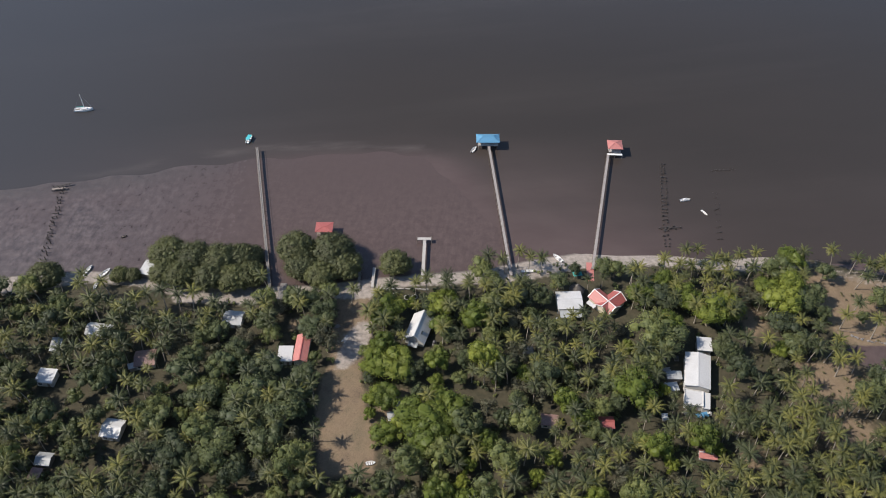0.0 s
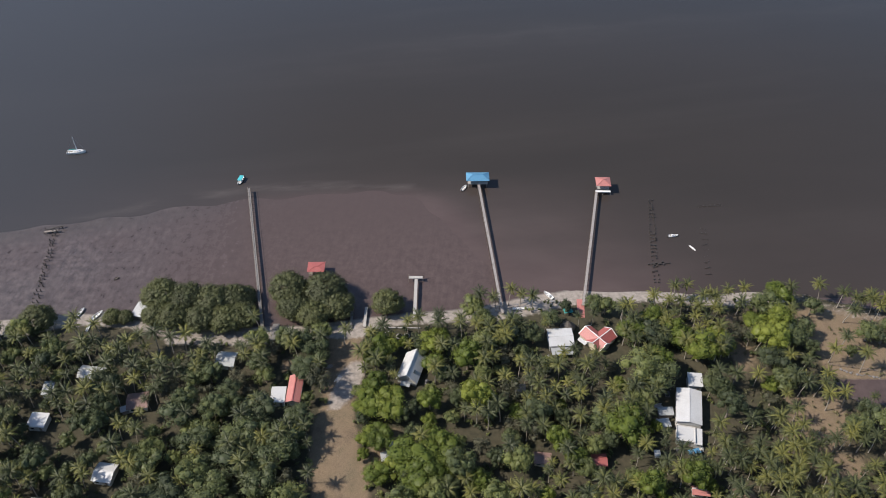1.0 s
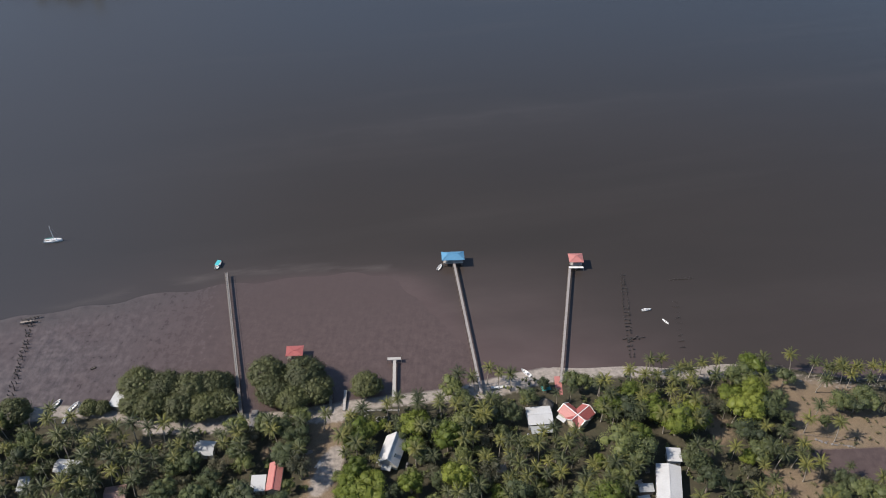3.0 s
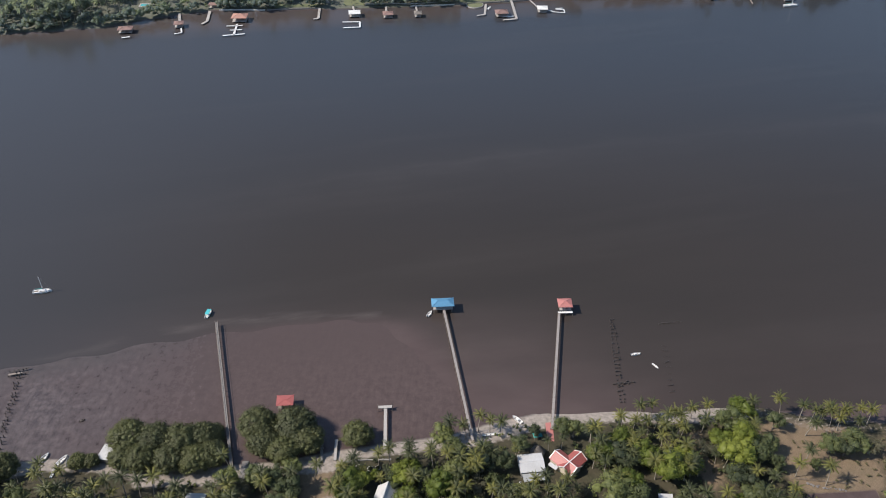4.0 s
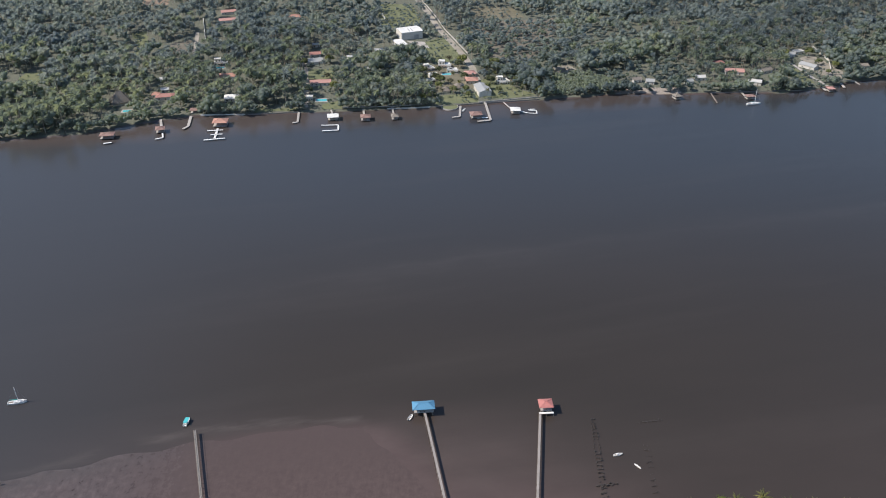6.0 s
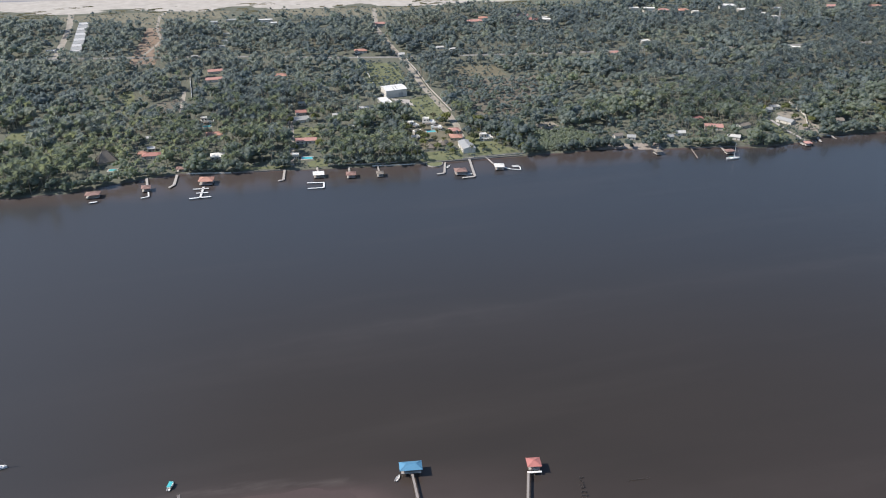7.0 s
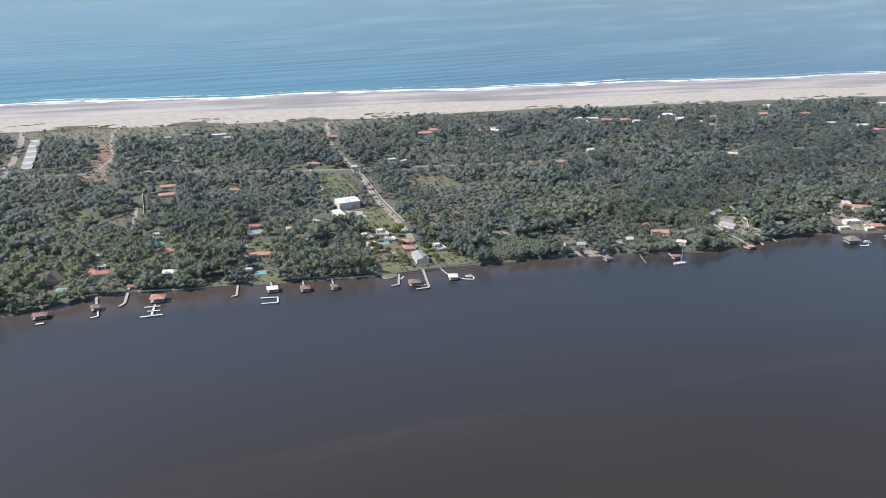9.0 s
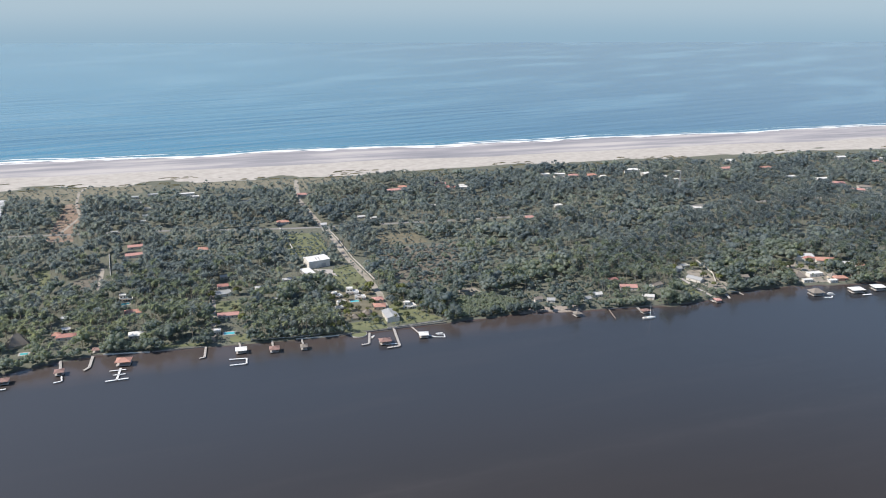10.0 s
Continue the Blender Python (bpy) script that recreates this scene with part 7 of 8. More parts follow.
# round grassed jetty head
terrace = thing("round_terrace", pose(78, 735.5, 0), "round grassed terrace with a pale concrete rim", "terrace")
part("rim", post(0, 0, -1.0, 0.95, 8.0, 7.9, 28), PALE_CONCRETE, terrace, "pale concrete rim")
part("turf", post(0, 0, 0.955, 1.05, 7.4, 7.3, 28), LAWN, terrace, "green turf")

# ---- trees of the near shore ----
count = 0
for x, y, r in MANG_AT:
    count += 1
    plant("mangrove_tree", MANGROVES[count % 3], x, y, r / 5.0, r / 5.4, 67 * count, "dense olive-green mangrove tree at the mud's edge", "tree", "mangroves")
# palms and trees close round the houses
PALM_D = [(59.8, 206.0), (57.3, 212.2), (44.1, 204.4), (37.7, 206.7), (37.7, 198.5), (46.7, 194.8), (77.9, 230.8), (77.0, 220.9), (68.7, 193.5), (64.9, 186.4), (56.0, 189.2), (39.8, 189.1), (105.5, 193.6), (109.1, 199.5), (62.8, 209.0), (50.0, 209.5), (104.5, 178.5), (89.0, 166.0), (177.0, 239.5), (183.2, 240.5), (188.8, 239.2), (193.5, 238.0), (198.0, 238.6), (202.0, 237.4), (187.0, 234.5), (195.0, 233.0), (169.5, 206.0), (165.0, 217.0)]
BROAD_D = [(-77.0, 203.0, 5.5), (-70.5, 209.5, 5), (-79.0, 196.5, 5.5), (-66.5, 204.0, 4.5), (-88.0, 204.0, 5.5), (-93.0, 209.5, 5), (-61.0, 222.5, 5), (-66.0, 217.5, 5), (-72.0, 221.5, 5.5), (-24.0, 220.5, 5.5), (-4.5, 217.0, 5), (109.0, 196.0, 6), (188.0, 223.0, 6.5), (183.2, 220.6, 5), (194.5, 221.0, 6), (163.0, 184.0, 5), (168.5, 179.5, 6), (157.5, 177.5, 6), (174.0, 176.0, 6)]
GLOSSY = BROAD_C[:10] + BROAD_A[5:11] + [BROAD_B[k] for k in (0, 2, 6, 7, 9, 11, 14, 15)]
for x, y, r in BROAD_A + BROAD_B + BROAD_C + BROAD_D:
    count += 1
    k = (0, 1, 2, 3, 4, 5, 6)[count % 7] if r < 7.5 else count % 6
    plant("broadleaf_tree", FRUIT[count % 3] if (x, y, r) in GLOSSY else BROADS[k], x, y, r / 5.0, (0.55 + r / 11.0) * (1.25 if r >= 8 and x > 60 else 1.0), 67 * count, "broad green leafy tree with an uneven crown", "tree", "broadleaf trees")
for x, y in PALM_A + PALM_B + PALM_D:
    count += 1
    s = 0.92 + 0.2 * ((count * 37) % 10) / 10
    plant("coconut_palm", PALMS[count % 5], x, y, s, s, 53 * count, "tall coconut palm with a bare curved trunk", "palm", "coconut palms")

# trees in the waterside gardens across the lagoon
for x, y, r in ((63, 751, 5.5), (51, 781, 6), (85, 768, 4.5), (119, 775, 4), (128, 764, 4), (156, 772, 6), (167, 782, 6), (54, 748, 5), (71, 806, 4.5), (98, 756, 3.5), (154, 806, 7), (38, 756, 6.5), (133, 832, 7), (166, 757, 5)):
    count += 1
    plant("broadleaf_tree", BROADS[count % 6], x, y, r / 5.0, r / 5.2, 67 * count, "leafy garden tree between waterside houses", "tree", "broadleaf trees")
for x, y in ((73, 757), (92, 777), (142, 766), (150, 757), (115, 752), (60, 795), (88, 800), (160, 795), (46, 765), (128, 800)):
    count += 1
    plant("coconut_palm", PALMS[count % 5], x, y, 0.8, 0.85, 53 * count, "coconut palm in a waterside garden", "palm", "coconut palms")

for x, y, r in ((626, 813, 6), (636, 811, 6.5), (611, 827, 5), (632, 781, 6.5), (648, 787, 7), (668, 825, 7), (614, 849, 5), (559, 787, 7), (645, 800, 6), (590, 812, 4.5), (583, 822, 5), (600, 806, 4), (560, 800, 7), (657, 800, 7), (566, 812, 7),
                (76, 826, 4), (75, 795, 5), (98, 838, 5), (100, 806, 4), (60, 822, 5.5), (57, 806, 6), (84, 792, 4.5), (97, 768, 4), (72, 780, 4.5), (124, 790, 5), (146, 796, 5.5), (150, 788, 4.5), (103, 850, 6), (90, 858, 5.5), (124, 818, 5), (60, 846, 6),
                (444, 838, 6), (470, 812, 4), (466, 782, 3.5), (474, 842, 5), (482, 800, 4.5), (462, 862, 6), (-36, 820, 4.5), (-62, 800, 5), (-28, 785, 5.5), (-52, 780, 4.5), (-60, 860, 5), (-34, 868, 5), (-66, 880, 6)):
    count += 1
    plant("broadleaf_tree", BROADS[count % 8], x, y, r / 5.0, r / 4.9, 67 * count, "leafy garden tree between waterside houses", "tree", "broadleaf trees")

fixed = np.array([(p[0], p[1]) for p in MANG_AT + BROAD_A + BROAD_B + BROAD_C + BROAD_D + PALM_A + PALM_B + PALM_D])


def scatter(n, x0, x1, y0, y1, gap, seed, taken=None):
    """Random spots at least about one gap apart."""
    g = np.random.default_rng(seed)
    px, py = g.uniform(x0, x1, n), g.uniform(y0, y1, n)
    cells = {}
    keep = []
    if taken is not None:
        for i, (a, b) in enumerate(taken):
            cells.setdefault((int(a // gap), int(b // gap)), []).append((a, b))
    for i in range(n):
        cx, cy = int(px[i] // gap), int(py[i] // gap)
        near = False
        for dx in (-1, 0, 1):
            for dy in (-1, 0, 1):
                for a, b in cells.get((cx + dx, cy + dy), ()):
                    if (a - px[i]) ** 2 + (b - py[i]) ** 2 < gap * gap:
                        near = True
        if not near:
            cells.setdefault((cx, cy), []).append((px[i], py[i]))
            keep.append(i)
    return px[keep], py[keep]


def near_spots(n, gap, seed, margin):
    x, y = scatter(n, -262, 262, 92, 240, gap, seed, fixed)
    ok = free(x, y, margin) & (along(NEAR_SHORE, x) - y > 9)
    ok &= ~((x > 124) & (rough_noise(x, y, 9, 3) > 0.36)) & ~((x > 154) & (y > 190))
    ok &= ~((x > 24) & (x < 76) & (along(NEAR_SHORE, x) - y < 20))
    ok &= y < np.interp(x, [-175, -158, -126, -110, -76, -60, -20, 10, 20], [230, 222, 220.5, 219.5, 218.5, 222, 225, 227, 240])
    ok &= ~((x > 98) & (x < 126) & (y > 186) & (y < 209))
    ok &= ~((x > 100) & (rough_noise(x, y, 16, 8) > 0.62))
    ok &= (y > 112) & (np.abs(x) < 172 + (y - 130) * 0.36)
    return x[ok], y[ok]


def palm_share(x, y):
    """Palms rule the east and the south-west, leafy trees the middle."""
    return 0.50 + 0.45 * rough_noise(x, y, 26, 1) + np.where((x > 20) & (y < 172), 0.22, 0) + np.where(x < -105, 0.08, 0) - np.where((x > 20) & (y >= 172), 0.16, 0) - np.where((x > -100) & (x < 10) & (y < 200), 0.5, 0)


g7 = random.Random(21)
rest_p, rest_b = [], []
lx, ly = near_spots(9000, 5.7, 11, 0.9)
keep = np.random.default_rng(5).uniform(0, 1, len(lx)) > palm_share(lx, ly)
lx, ly = lx[keep], ly[keep]
low = ~free(lx, ly, 4.0) | ~free(lx, ly + 4.5, 1.0)
leafy_at = []
for n, i in enumerate(np.argsort(np.abs(lx) * 0.6 + np.abs(ly - 190))):
    x, y, q = float(lx[i]), float(ly[i]), g7.random()
    s = 0.55 if low[i] else 0.62 + 0.75 * g7.random() ** 1.5
    leafy_at.append((x, y))
    if n < 215:
        kind = FRUIT[n % 3] if (x > -30 and n % 3 == 0) else BROADS[n % 8]
        plant("broadleaf_tree", kind, x, y, s, s * (0.95 + 0.45 * g7.random()), 360 * q, "leafy green tree in dense woodland", "tree", "broadleaf trees")
    else:
        rest_b.append((x, y, 1.15, s, 6.283 * q, n % 8, g7.random()))
qx, qy = near_spots(20000, 3.1, 13, 0.0)
gap_to = np.full(len(qx), 99.0)
for x, y in leafy_at:
    gap_to = np.minimum(gap_to, np.hypot(qx - x, qy - y))
keep = (np.random.default_rng(6).uniform(0, 1, len(qx)) < palm_share(qx, qy) + 0.05 + 0.7 * rough_noise(qx, qy, 7, 5)) & (gap_to > 3.2)
qx, qy = qx[keep], qy[keep]
low = ~free(qx, qy, 3.0) | ~free(qx, qy + 4.5, 0.5)
for n, i in enumerate(np.argsort(np.abs(qx) * 0.6 + np.abs(qy - 190))):
    x, y, q = float(qx[i]), float(qy[i]), g7.random()
    s = 0.7 if low[i] else 0.74 + 0.46 * g7.random()
    if n < 215:
        plant("coconut_palm", PALMS[n % 5], x, y, s, s, 360 * q, "coconut palm in a dense grove", "palm", "coconut palms")
    else:
        rest_p.append((x, y, 1.15, s, 6.283 * q, n % 5, g7.random()))
if rest_p:
    forest("palm_grove", np.array(rest_p), [p[2] for p in PALMS], LEAF["near_palm"], PALM_BARK, "grove of coconut palms with feathery fronds")
if rest_b:
    forest("woodland", np.array(rest_b), [b[2] for b in BROADS], LEAF["near_broad"], BARK, "dense tropical woodland of leafy trees")

# low undergrowth between the trees
bushes = []
for s in range(4):
    cv, cf = leaf_crown(1.5, 1.0, 0.7, 4, 60, 0.24, 170 + s, 0.7)
    bushes.append((np.zeros((0, 3)), np.zeros((0, 3), int), cv, cf))
ux, uy = scatter(9000, -230, 230, 110, 246, 2.5, 12)
ok = free(ux, uy, -0.5) & (along(NEAR_SHORE, ux) - uy > 6)
ok &= rough_noise(ux, uy, 14, 6) > -0.25
ux, uy = ux[ok][:1500], uy[ok][:1500]
g3 = np.random.default_rng(3)
forest("undergrowth", np.stack([ux, uy, height(ux, uy), g3.uniform(0.6, 1.9, len(ux)), g3.uniform(0, 6.28, len(ux)), g3.integers(0, 4, len(ux)), g3.uniform(0, 1, len(ux))], -1),
       bushes, LEAF["near_broad"], BARK, "low green shrubs under the trees")

# dry shrubs on the open eastern ground
DRY = []
for s in range(3):
    cv, cf = leaf_crown(1.3, 0.9, 0.6, 4, 70, 0.22, 180 + s, 0.5)
    DRY.append((np.zeros((0, 3)), np.zeros((0, 3), int), cv, cf))
ux, uy = scatter(1500, 112, 215, 135, 240, 2.6, 14)
ok = (along(NEAR_SHORE, ux) - uy > 7) & ~in_poly(ux, uy, POND) & (rough_noise(ux, uy, 12, 4) > 0.0)
ux, uy = ux[ok][:330], uy[ok][:330]
forest("dry_scrub", np.stack([ux, uy, height(ux, uy), g3.uniform(0.35, 1.3, len(ux)), g3.uniform(0, 6.28, len(ux)), g3.integers(0, 3, len(ux)), g3.uniform(0, 1, len(ux))], -1),
       DRY, LEAF["dry_scrub"], BARK, "dry grey-green shrubs on bare ground")

# ---- woods of the far strip ----
def far_palm(seed, fronds, h):
    g = np.random.default_rng(seed)
    V, F = [], []
    for k in range(fronds):
        a = 2.399963 * k + g.uniform(-0.3, 0.3)
        age = k / (fronds - 1)
        r, rise = 4.3 * g.uniform(0.85, 1.15), 1.25 - 2.0 * age + g.uniform(-0.15, 0.15)
        d, sd = np.array([math.cos(a), math.sin(a), 0]), np.array([-math.sin(a), math.cos(a), 0])
        out1, up1 = r * 0.55 * math.cos(rise), r * 0.55 * math.sin(rise)
        out2, up2 = out1 + r * 0.45 * math.cos(rise - 0.75), up1 + r * 0.45 * math.sin(rise - 0.75)
        n = len(V)
        V += [np.array([0, 0, h]), d * out1 + sd * 0.36 + [0, 0, h + up1], d * out2 + [0, 0, h + up2], d * out1 - sd * 0.36 + [0, 0, h + up1 - 0.2]]
        F += [(n, n + 1, n + 2), (n, n + 2, n + 3)]
    tv = np.array([(0.22, 0, 0), (-0.1, 0.2, 0), (-0.1, -0.2, 0), (0.12, 0, h), (-0.06, 0.1, h), (-0.06, -0.1, h)], float)
    tf = np.array([(0, 1, 4), (0, 4, 3), (1, 2, 5), (1, 5, 4), (2, 0, 3), (2, 3, 5)])
    return tv, tf, outward(np.array(V), (0, 0, h - 1.2)), np.array(F)


FAR_PALMS = [far_palm(200 + s, 27 + s % 2, 11.0 + 1.4 * s) for s in range(4)]
none3 = (np.zeros((0, 3)), np.zeros((0, 3), int))
FAR_BROADS = [(*none3, *leaf_crown(6.2, 4.8, 5.4, 8, 130, 0.75, 220 + s, 0.80)) for s in range(5)]
FAR_BROADS += [(*none3, *leaf_crown(6.4, 4.8, 5.4, 5, 62, 0.95, 230 + s, 0.82)) for s in range(5)]
FAR_BROADS += [(*none3, *leaf_crown(6.2, 4.4, 4.6, 3, 34, 1.1, 260 + s, 0.8)) for s in range(3)]

FRINGE = [(168, 751), (200, 752), (250, 757), (247, 788), (216, 812), (186, 800), (170, 778)]


def wood_spots(n, gap, seed):
    """Spots for trees of the far strip: off the plots, houses and lanes, with open fields between."""
    x, y = scatter(n, -700, 1330, 690, 1432, gap, seed)
    ok = (y - along(FAR_SHORE, x) > 2.5) & free(x, y, 0.5)
    ok &= (x > -330 - (y - 690) * 0.34) & (x < 625 + (y - 690) * 0.84)
    ok &= (y < 1375 + np.where(x > 185, 26, 0) + 22 * rough_noise(x, y, 60, 2))
    open_ground = rough_noise(x, y, 38, 8) + 0.6 * rough_noise(x, y, 13, 3)
    ok &= ~((open_ground > 0.78) | ((y > 1330) & (x < 185) & (open_ground > 0.15)))
    ok &= ~in_poly(x, y, FRINGE)
    ok &= ~((np.abs(x + 184) < 4) & (y < 1150) & (y > 900))
    return x[ok], y[ok]


def headroom(x, y):
    """How tall a tree may grow: people keep low trees before their houses and plots, tall ones behind."""
    top = np.full(len(x), 40.0)
    for bx, by, a, b, t in BLOCKS:
        if by < 600:
            continue
        d = by - y
        near = (d > 0) & (d < 60) & (np.abs(x - bx + bx * d / by) < max(a, b) * 0.85)
        top = np.where(near, np.minimum(top, 1.5 + d * 300.0 / by), top)
    for p in LOOKS:
        cy = centre(p)[1]
        for d in (6.0, 12.0, 18.0, 24.0, 32.0):
            top = np.where(in_poly(x * (1 + d / cy), y + d, p), np.minimum(top, 1.0 + d * 300.0 / cy), top)
    return top


g4 = np.random.default_rng(9)


def grove_share(x, y):
    return 0.34 + 0.85 * rough_noise(x, y, 70, 4) + 0.25 * rough_noise(x, y, 25, 1) + np.where((x < 100) & (y < 900), 0.25, 0) - np.where((x > 140) & (x < 330) & (y < 1060), 0.75, 0) + np.where((x > 330) & (y < 1150), 0.12, 0) - np.where((x > 90) & (y > 1120), 0.12, 0)


def wood_tint(x, y):
    """Stands of one kind share a tone; here and there a single tree stands out."""
    odd = g4.uniform(0, 1, len(x))
    return np.clip(0.42 + 0.50 * rough_noise(x, y, 42, 5) + 0.34 * rough_noise(x, y, 130, 2) + g4.normal(0, 0.17, len(x)) + 0.45 * (odd > 0.96) - 0.35 * (odd < 0.06), 0, 1)


# palms: tall, close together
fx, fy = wood_spots(150000, 5.2, 21)
ok = g4.uniform(0, 1, len(fx)) < np.clip(grove_share(fx, fy), 0.12, 0.95)
fx, fy = fx[ok], fy[ok]
kind = g4.integers(0, 4, len(fx))
tall = np.array([11.0, 12.4, 13.8, 15.2])[kind] * 1.08
grow = np.minimum(g4.uniform(0.85, 1.35, len(fx)) * np.where(fy > 1335, 0.68, 1.0) * (1 + 0.38 * rough_noise(fx, fy, 34, 6)), headroom(fx, fy) / tall)
ok = grow > 0.3
sp = np.stack([fx, fy, np.full(len(fx), 1.15), grow, g4.uniform(0, 6.28, len(fx)), kind, wood_tint(fx, fy)], -1)[ok]

# single palms in the gardens
qx, qy = scatter(9000, -420, 700, 735, 1100, 8.0, 24)
inside = np.zeros(len(qx), bool)
for p in GARDENS:
    inside |= in_poly(qx, qy, p) & ~in_poly(qx, qy, SCRUBLAND) & ~in_poly(qx, qy, YOUNG_PLOT)
for bx, by, a, b, t in BLOCKS:
    inside &= (qx - bx) ** 2 + (qy - by) ** 2 > (max(a, b) + 3) ** 2
inside &= g4.uniform(0, 1, len(qx)) < 0.55
qx, qy = qx[inside], qy[inside]
garden = np.stack([qx, qy, np.full(len(qx), 1.15), np.clip(headroom(qx, qy) / 13.0, 0.4, 0.75), g4.uniform(0, 6.28, len(qx)), g4.integers(0, 4, len(qx)), wood_tint(qx, qy)], -1)
sp = np.concatenate([sp, garden])
# bank palms take the less hazed frond colour, those behind the bluer one
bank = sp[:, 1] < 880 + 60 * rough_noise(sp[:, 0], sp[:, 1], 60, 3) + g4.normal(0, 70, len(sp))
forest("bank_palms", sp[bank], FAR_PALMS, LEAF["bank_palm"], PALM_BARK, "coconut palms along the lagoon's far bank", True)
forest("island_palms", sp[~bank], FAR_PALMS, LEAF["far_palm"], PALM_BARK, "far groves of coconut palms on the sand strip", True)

# leafy trees: broad crowns that close over the ground
bx_, by_ = wood_spots(90000, 8.0, 22)
ok = g4.uniform(0, 1, len(bx_)) > np.clip(grove_share(bx_, by_), 0.05, 0.72)
bx_, by_ = bx_[ok], by_[ok]
grow = np.minimum(0.78 + 0.95 * g4.uniform(0, 1, len(bx_)) ** 1.5 + 0.55 * rough_noise(bx_, by_, 34, 6), headroom(bx_, by_) / 10.5)
ok = grow > 0.2
sb = np.stack([bx_, by_, np.full(len(bx_), 1.15), grow, g4.uniform(0, 6.28, len(bx_)), g4.integers(0, 5, len(bx_)) + np.where(by_ > 900, 5, 0), wood_tint(bx_, by_)], -1)[ok]
# a ragged row of trees and bushes along the waterside
hx = np.arange(-345.0, 760.0, 3.6) + g4.uniform(-1.5, 1.5, 307)
hy = along(FAR_SHORE, hx) + g4.uniform(0.8, 6.0, len(hx))
ok = free(hx, hy, -0.8) & (rough_noise(hx, hy, 17, 2) > -0.5)
hx, hy = hx[ok], hy[ok]
grow = np.minimum(g4.uniform(0.4, 1.25, len(hx)), np.maximum(headroom(hx, hy) / 10.5, 0.2))
row = np.stack([hx, hy, np.full(len(hx), 0.9), grow, g4.uniform(0, 6.28, len(hx)), g4.integers(0, 5, len(hx)), wood_tint(hx, hy)], -1)
# bushes in gardens, on the fields and over the scrubland
gx_, gy_ = scatter(60000, -460, 700, 735, 1432, 4.2, 23)
inside = np.zeros(len(gx_), bool)
for p in GARDENS:
    inside |= in_poly(gx_, gy_, p)
for bx, by, a, b, t in BLOCKS:
    inside &= (gx_ - bx) ** 2 + (gy_ - by) ** 2 > (max(a, b) + 3) ** 2
share_of = np.where(in_poly(gx_, gy_, YOUNG_PLOT), 0.85, 0.36)
inside &= g4.uniform(0, 1, len(gx_)) < share_of
gx_, gy_ = gx_[inside], gy_[inside]
tree = np.where(in_poly(gx_, gy_, SCRUBLAND) | in_poly(gx_, gy_, YOUNG_PLOT) | (g4.uniform(0, 1, len(gx_)) > 0.5), 0.0, np.minimum(g4.uniform(0.15, 0.45, len(gx_)), np.maximum(headroom(gx_, gy_) / 10.5 - 0.2, 0.1)))
bush = np.stack([gx_, gy_, np.full(len(gx_), 1.0), tree + g4.uniform(0.16, 0.42, len(gx_)) + np.where(in_poly(gx_, gy_, SCRUBLAND), g4.uniform(0.05, 0.62, len(gx_)) ** 1.2, 0) + np.where(in_poly(gx_, gy_, YOUNG_PLOT), 0.12, 0), g4.uniform(0, 6.28, len(gx_)), g4.integers(5, 10, len(gx_)), g4.uniform(0, 0.7, len(gx_))], -1)
# grey thorny trees standing apart on the scrubland
tx, ty = scatter(6000, 110, 245, 860, 1010, 5.4, 27)
ok = in_poly(tx, ty, SCRUBLAND) & (rough_noise(tx, ty, 18, 3) > -0.35)
tx, ty = tx[ok], ty[ok]
bush = np.concatenate([bush, np.stack([tx, ty, np.full(len(tx), 1.0), g4.uniform(0.3, 0.95, len(tx)), g4.uniform(0, 6.28, len(tx)), g4.integers(5, 10, len(tx)), g4.uniform(0.2, 0.75, len(tx))], -1)])
# a close, even fringe of mangroves below the scrubland
mx, my = scatter(4000, 165, 252, 748, 815, 3.4, 28)
ok = in_poly(mx, my, FRINGE)
mx, my = mx[ok], my[ok]
bush = np.concatenate([bush, np.stack([mx, my, np.full(len(mx), 0.6), g4.uniform(0.42, 0.66, len(mx)), g4.uniform(0, 6.28, len(mx)), g4.integers(0, 5, len(mx)), g4.uniform(0.62, 0.95, len(mx))], -1)])
# undergrowth along the waterside gardens
ux, uy = wood_spots(60000, 4.4, 25)
ok = uy - along(FAR_SHORE, ux) < 70 + 30 * rough_noise(ux, uy, 40, 3)
ux, uy = ux[ok][:2600], uy[ok][:2600]
under = np.stack([ux, uy, np.full(len(ux), 0.95), np.clip(np.minimum(g4.uniform(0.2, 0.5, len(ux)), headroom(ux, uy) / 10.5), 0.14, 1), g4.uniform(0, 6.28, len(ux)), g4.integers(10, 13, len(ux)), wood_tint(ux, uy)], -1)
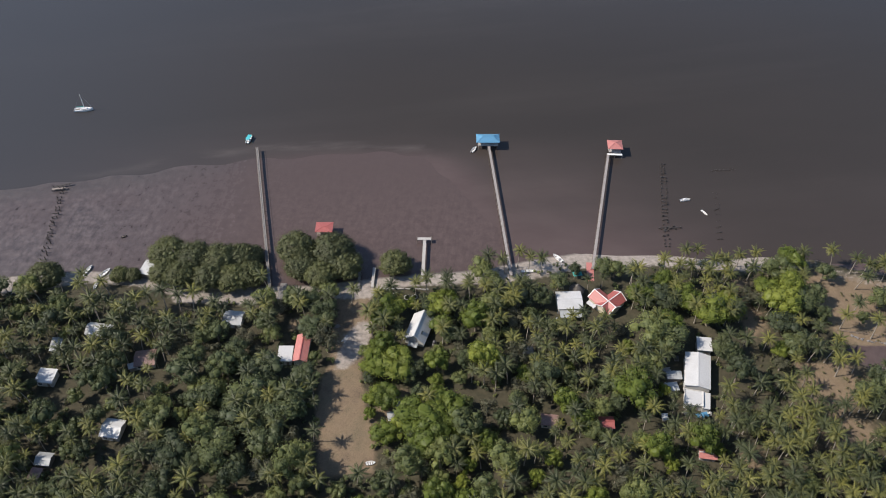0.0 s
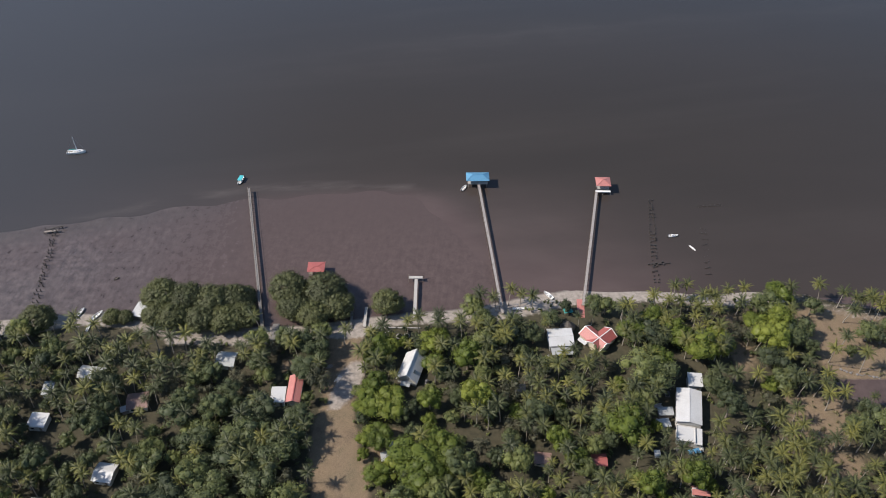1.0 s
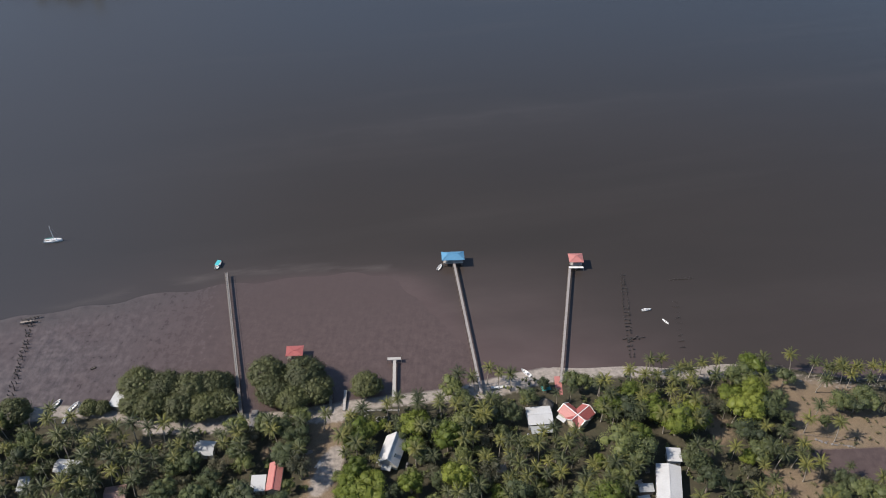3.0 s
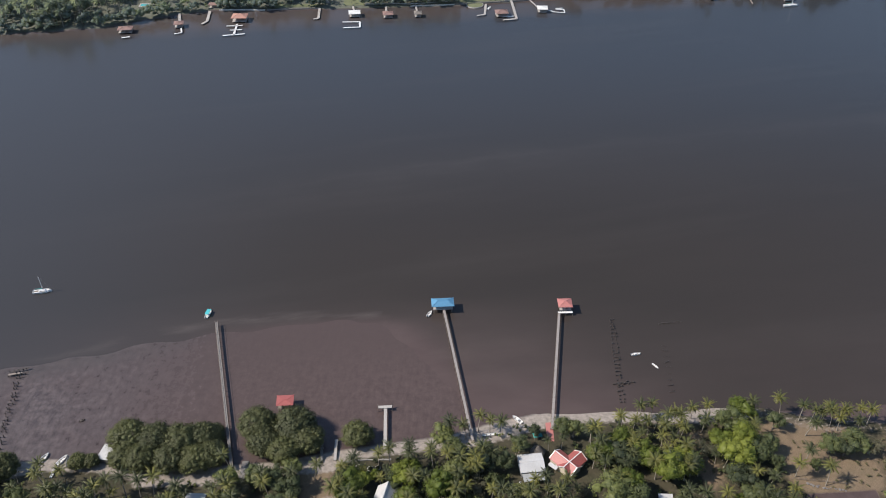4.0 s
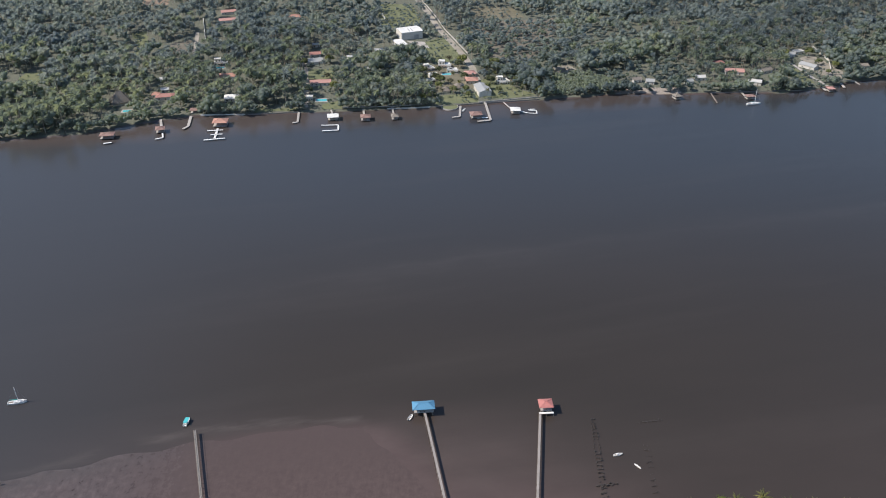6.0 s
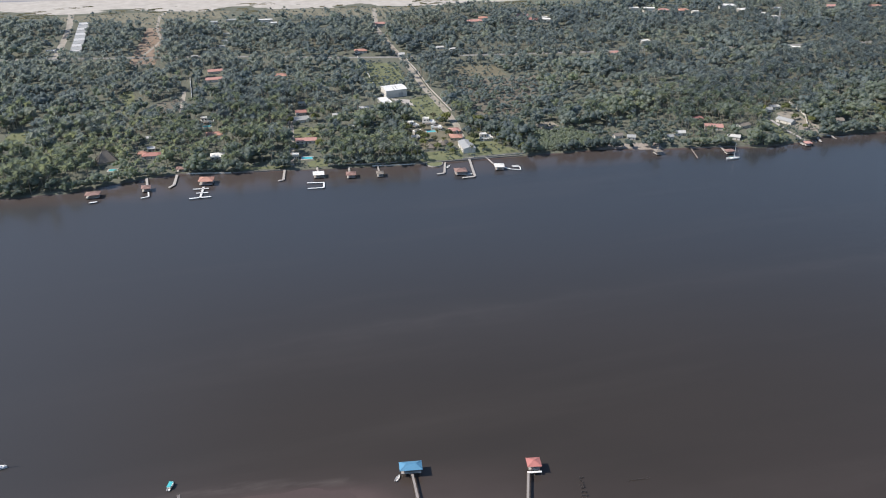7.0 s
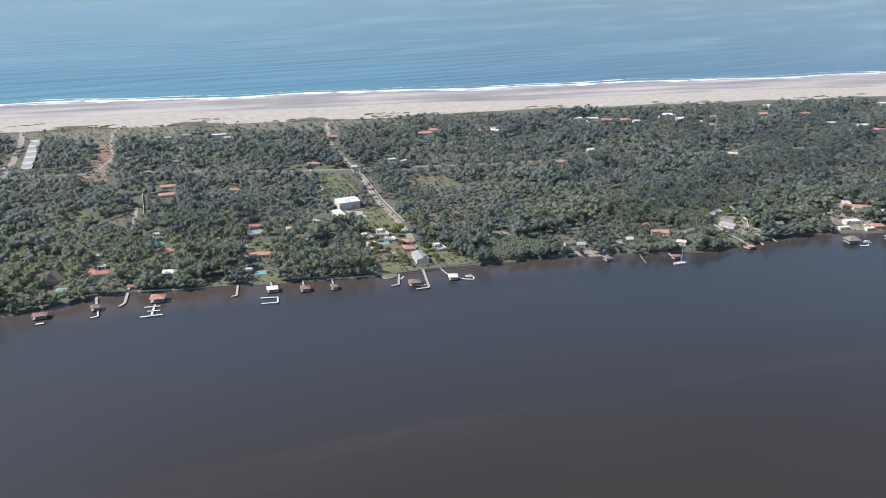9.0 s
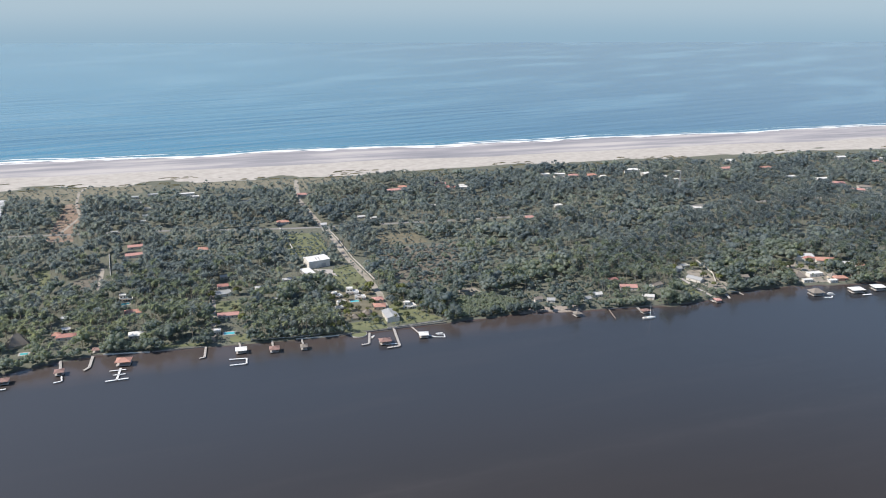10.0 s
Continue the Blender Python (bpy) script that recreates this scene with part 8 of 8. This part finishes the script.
# shrubs in the yards round the houses
yx, yy = scatter(40000, -420, 760, 735, 900, 4.6, 26)
ok = ~free(yx, yy, 0.5) & (yy - along(FAR_SHORE, yx) > 2.0)
for p in PATCHES:
    ok &= ~in_poly(yx, yy, p)
for bx, by, a, b, t in BLOCKS:
    ok &= (yx - bx) ** 2 + (yy - by) ** 2 > (max(a, b) + 2.5) ** 2
ok &= g4.uniform(0, 1, len(yx)) < 0.7
yx, yy = yx[ok], yy[ok]
yard = np.stack([yx, yy, np.full(len(yx), 0.95), np.clip(np.minimum(g4.uniform(0.2, 0.6, len(yx)), headroom(yx, yy) / 10.5), 0.16, 1), g4.uniform(0, 6.28, len(yx)), g4.integers(10, 13, len(yx)), wood_tint(yx, yy)], -1)
woods = np.concatenate([sb, row, bush, under, yard])
# same split for the leafy trees: more painted haze away from the bank
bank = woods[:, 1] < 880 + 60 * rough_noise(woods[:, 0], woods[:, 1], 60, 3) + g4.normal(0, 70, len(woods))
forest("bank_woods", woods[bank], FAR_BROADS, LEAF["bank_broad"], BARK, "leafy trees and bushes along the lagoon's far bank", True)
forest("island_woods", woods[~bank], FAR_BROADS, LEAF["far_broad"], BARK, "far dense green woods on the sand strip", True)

# scrub on the dunes
sx_, sy_ = scatter(5000, -700, 1400, 1405, 1480, 5.0, 31)
ok = (rough_noise(sx_, sy_, 40, 2) > -0.15 + (sy_ - 1430) / 70) & free(sx_, sy_, -1)
sx_, sy_ = sx_[ok][:420], sy_[ok][:420]
g5 = np.random.default_rng(4)
SCRUB = [(*none3, *leaf_crown(5.5, 0.45, 0.2, 6, 60, 0.6, 240 + s, 0.8)) for s in range(3)]
SCRUB = [(a, b, c * np.array([2.0, 0.7, 0.5, 1, 1, 1]), d) for a, b, c, d in SCRUB]
forest("dune_scrub", np.stack([sx_, sy_, height(sx_, sy_), g5.uniform(0.3, 1.1, len(sx_)), g5.normal(0.05, 0.12, len(sx_)), g5.integers(0, 3, len(sx_)), g5.uniform(0, 1, len(sx_))], -1),
       SCRUB, LEAF["dry_scrub"], BARK, "low scrub on the dunes behind the beach")
